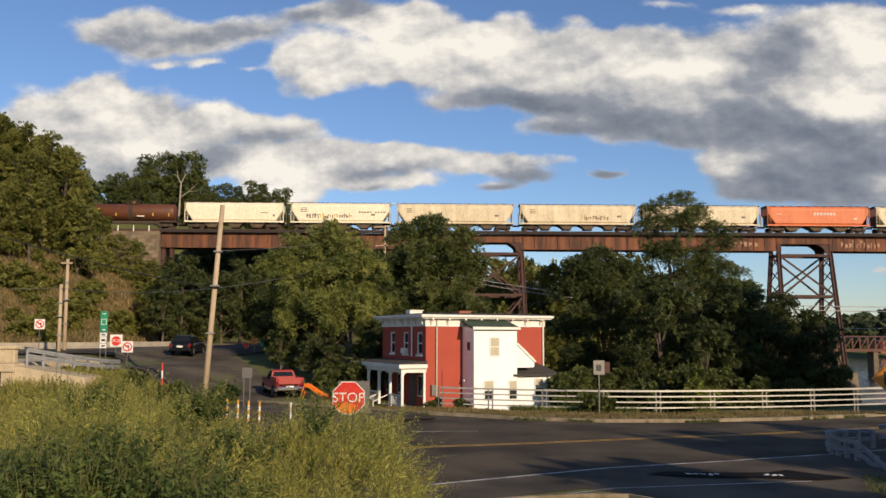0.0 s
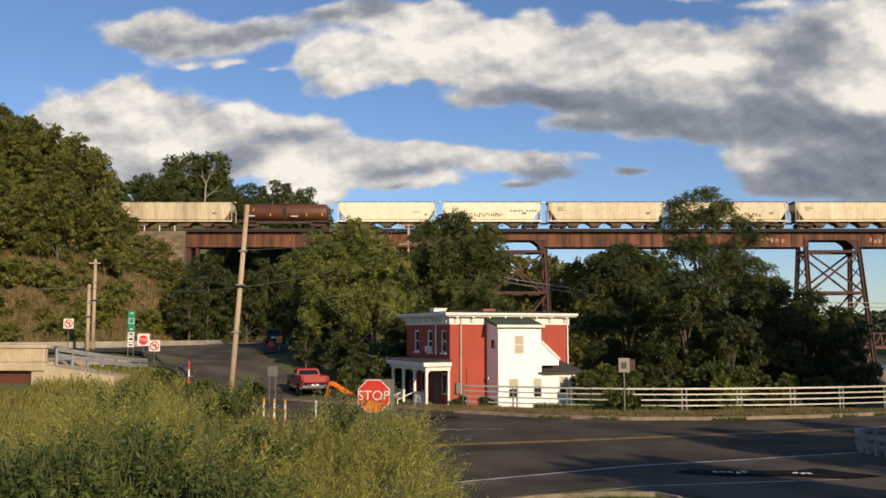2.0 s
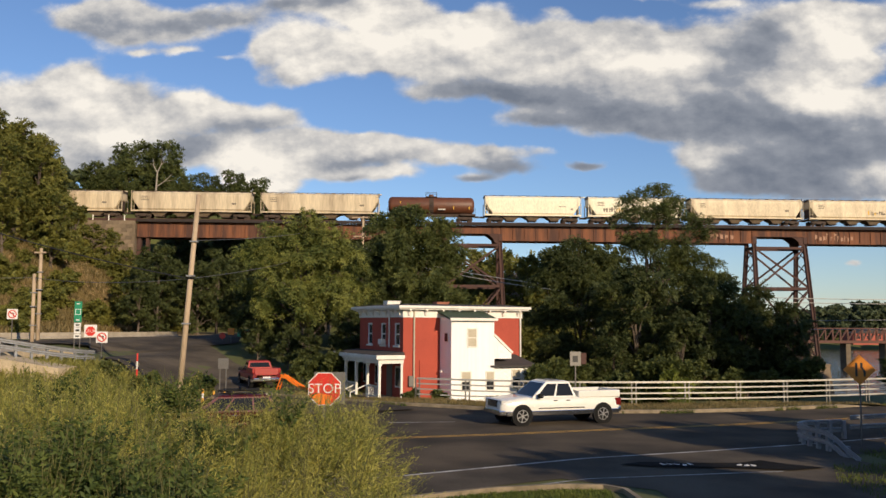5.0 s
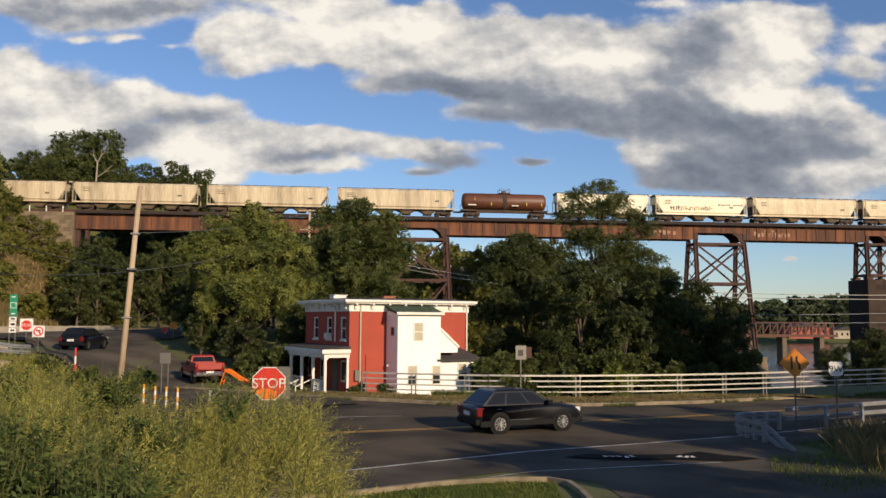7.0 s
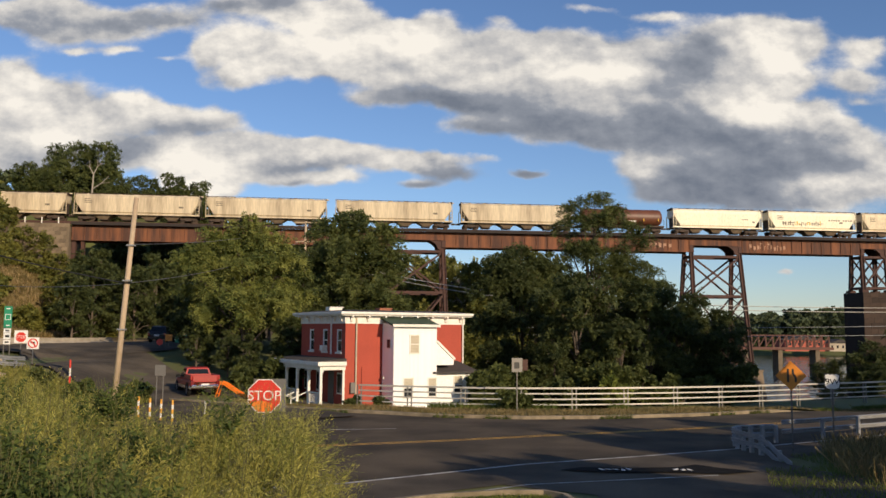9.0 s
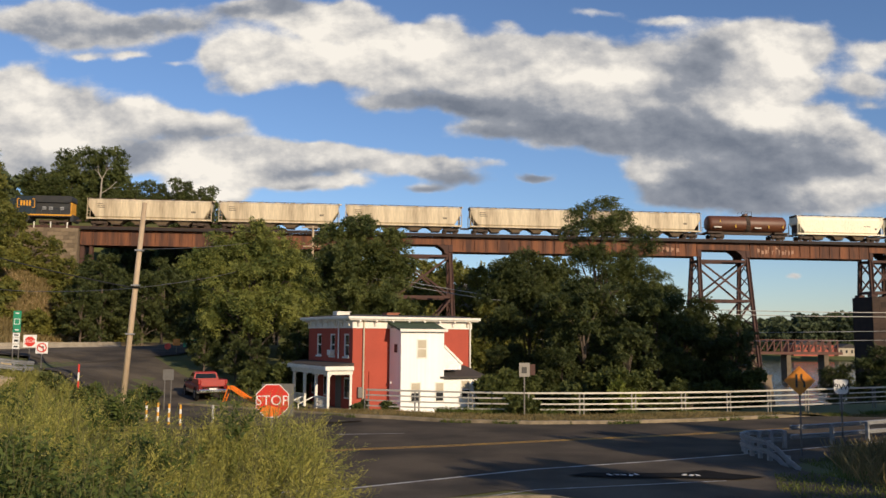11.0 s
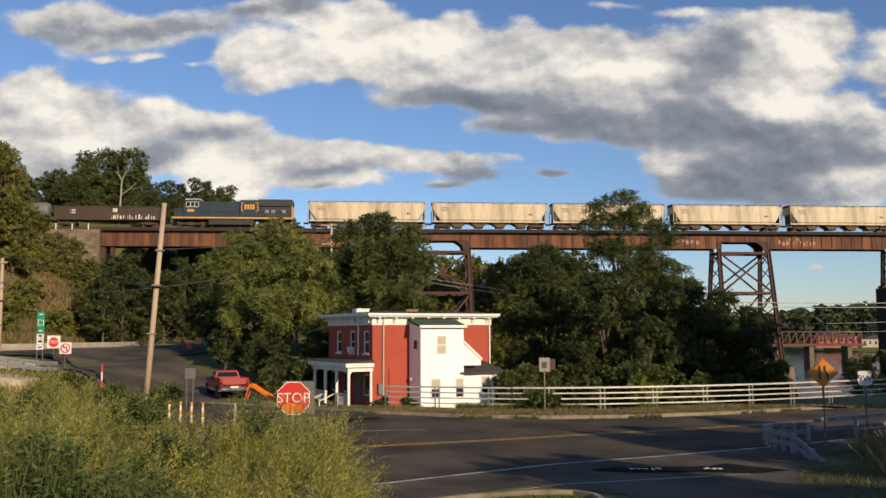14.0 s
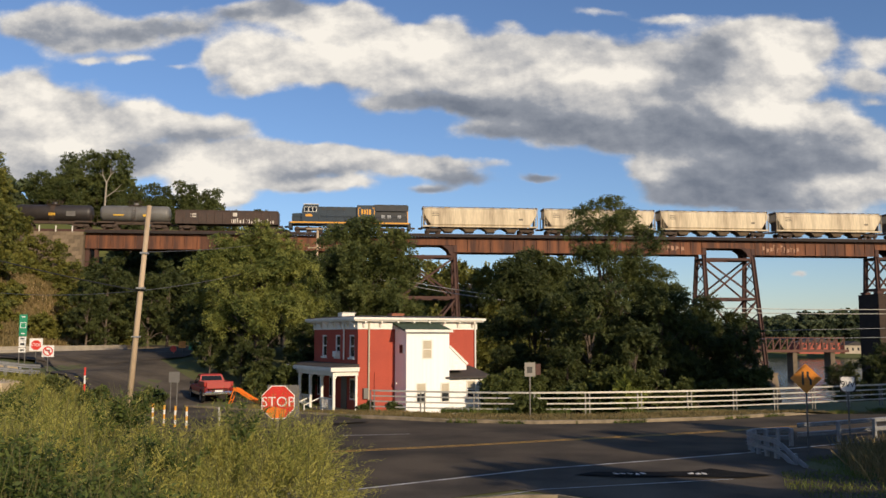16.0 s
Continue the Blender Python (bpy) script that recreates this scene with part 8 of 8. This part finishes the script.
def blades(name, label, spots, height, mat, seed, wide=0.012):
    """Grass as tapering blades at the given spots."""
    rng = np.random.default_rng(seed)
    n = len(spots)
    c = np.array(spots)
    h = height * rng.uniform(0.45, 1.1, n)
    a = rng.uniform(0, 2 * math.pi, n)
    side = np.stack([np.cos(a), np.sin(a), np.zeros(n)], 1) * (wide * rng.uniform(0.6, 1.4, n))[:, None]
    lean = rng.normal(size=(n, 3)) * np.array([0.3, 0.3, 0]) * h[:, None]
    up = np.stack([np.zeros(n), np.zeros(n), h], 1)
    q = np.empty((n, 4, 3))
    q[:, 0], q[:, 1], q[:, 2], q[:, 3] = c - side, c + side, c + up * 0.9 + lean + side * 0.3, c + up + lean
    ob = new(name, quads_mesh(name, q.reshape(-1, 3), mat))
    return tagged(ob, label, "grass", kind="stuff")


def spots_in(rng, count, inside, x0, x1, y0, y1, lift=0.0):
    out = []
    while len(out) < count:
        x, y = rng.uniform(x0, x1), rng.uniform(y0, y1)
        if inside(x, y):
            out.append((x, y, ground_z(x, y) + lift))
    return out


def line_y(line, x):
    for (ax, ay), (bx, by) in zip(line, line[1:]):
        if ax <= x <= bx:
            return ay + (by - ay) * (x - ax) / (bx - ax)
    return 1e9


rg = random.Random(51)
LAWN = [(-30, 12.5), (-8, 19.2), (-2.0, 22.0), (0.0, 23.3), (2.0, 24.0), (3.3, 24.0)]
blades("lawn_grass", "mown green grass on the near corner", spots_in(rg, 42000, lambda x, y: y < line_y(LAWN, x) - 0.1, -8, 3.3, 16.5, 24), 0.09, "blade", 1, 0.014)
blades("verge_grass", "rough sunlit grass along the kerb", spots_in(rg, 26000, lambda x, y: 0.25 < y - line_y(KERB, x) < 3.6, -12, 45, 44, 66, 0.15), 0.16, "blade_dry", 2, 0.02)
blades("tall_verge_grass", "tall ragged weeds along the fence foot", spots_in(rg, 9000, lambda x, y: -0.5 < y - line_y(FENCE, x) < 0.7 and math.sin(x * 1.3) + math.sin(x * 0.47) > -0.2, -4, 45, 48, 67, 0.1), 0.34, "blade", 3, 0.02)
blades("kerb_weeds", "weeds growing out of the gutter", spots_in(rg, 2600, lambda x, y: -0.12 < y - line_y(KERB, x) < 0.2 and math.sin(x * 2.1) + math.sin(x * 0.83) > 0.4, -8, 40, 43, 62, 0.02), 0.22, "blade", 4, 0.02)
blades("dry_grass", "tall dry brown grass behind the guard rail", spots_in(rg, 16000, lambda x, y: y < line_y(NEAR_EDGE, x) - 2.2 and x - 0.35 * (y - 22) > 11.0, 12.6, 34, 24, 46), 0.75, "blade_dry", 5, 0.016)
blades("bank_grass", "green grass at the corner of the side road", spots_in(rg, 16000, lambda x, y: 8.8 < x - 0.35 * (y - 22) and y < line_y(NEAR_EDGE, x) - 2.4 and (x > 13.2 or y < 28.6), 10, 26, 22, 36), 0.16, "blade", 6, 0.016)
blades("slope_grass", "long grass with sun-brightened colour on the slope below the upper road", spots_in(rg, 26000, lambda x, y: y > 36 and not (y > 44 and x < -27.5), -30, -16.8, 36, 52), 0.55, "blade_sun", 7, 0.022)

blades("hill_grass", "dry tawny grass on the steep hillside", spots_in(rg, 60000, lambda x, y: 3.2 < ground_z(x, y) < 19 and y < 130, -100, -43, 80, 130), 0.75, "blade_dry", 8, 0.07)
# near kerb of the lawn
g = Geo()
LK = [(-8, 19.35), (-2.0, 22.15), (0.0, 23.45), (2.0, 24.15), (3.2, 24.15), (3.75, 23.6), (3.9, 22.5), (4.0, 18), (4.1, 8)]
rings = []
for (x, y), (bx, by) in zip(LK, offset_line(LK, -0.15)):
    z = ground_z(x, y)
    rings.append([(x, y, z - 0.1), (x, y, z + 0.14), (bx, by, z + 0.14), (bx, by, z - 0.1)])
g.loft(rings)
tagged(new("kerb_near", g.mesh("kerb_near", "kerb")), "concrete kerb round the grassy corner", "kerb", kind="structure")

# oily patch with litter on the side road
def patch(name, outline, mat, lift, label):
    g = Geo().add([(x, y, ground_z(x, y) + lift) for x, y in outline], [tuple(range(len(outline)))])
    tagged(new(name, g.mesh(name, mat)), label, "road patch", kind="structure")


patch("pavement_patch", [(4.2, 28.0), (5.6, 27.6), (7.6, 27.7), (9.4, 27.4), (10.6, 27.9), (9.6, 28.6), (9.0, 29.3), (8.2, 28.7), (6.4, 28.5), (5.0, 28.6)], "tarp", 0.06, "black tar patch on the side road")
lt = random.Random(5)
for x0, n in ((5.6, 5), (8.0, 3)):
    for i in range(n):
        x = x0 + i * 0.22
        lit = thing("litter", pose(x, 28.1 + lt.uniform(-0.1, 0.1), 0.05, 0, 0, lt.uniform(0, 180)), "scrap of pale paper litter on the tar", "litter", "litter on the road")
        part("scrap", Geo().add([(-0.1, -0.06, 0), (0.08, -0.07, 0.01), (0.11, 0.05, 0.03), (-0.06, 0.07, 0.0), (-0.1, -0.06, 0.012), (0.08, -0.07, 0.022), (0.11, 0.05, 0.042), (-0.06, 0.07, 0.012)],
                                [(3, 2, 1, 0), (4, 5, 6, 7), (0, 1, 5, 4), (1, 2, 6, 5), (2, 3, 7, 6), (3, 0, 4, 7)]), "sign_white", lit)


# ------------------------------------------------ what moves
def motions():
    for car, s in TRAIN:
        rows = []
        for t in (0, 4, 8, 12, 16):
            rows.append((t, LINE @ Matrix.Translation((s + SPEED * t, 1.72, RAIL_Z))))
        walk(car, rows)
    for body, wheels, way in MOVING:
        rows = [(t, m) for t, m in way]
        walk(body, rows)
        for wheel, place, radius in wheels:
            keys, gone, last = [], 0.0, rows[0][1].translation
            fine = []
            for (ta, ma), (tb, mb) in zip(rows, rows[1:]):
                d = (mb.translation - ma.translation).length
                n = max(1, math.ceil(d / radius / 1.2))
                for i in range(n):
                    fine.append((ta + (tb - ta) * i / n, gone + d * i / n))
                gone += d
            fine.append((rows[-1][0], gone))
            used = set()
            for t, d in fine:
                if frame(t) not in used:
                    used.add(frame(t))
                    keys.append((t, Matrix.Translation(place) @ Matrix.Rotation(d / radius, 4, "Y")))
            walk(wheel, keys)


motions()
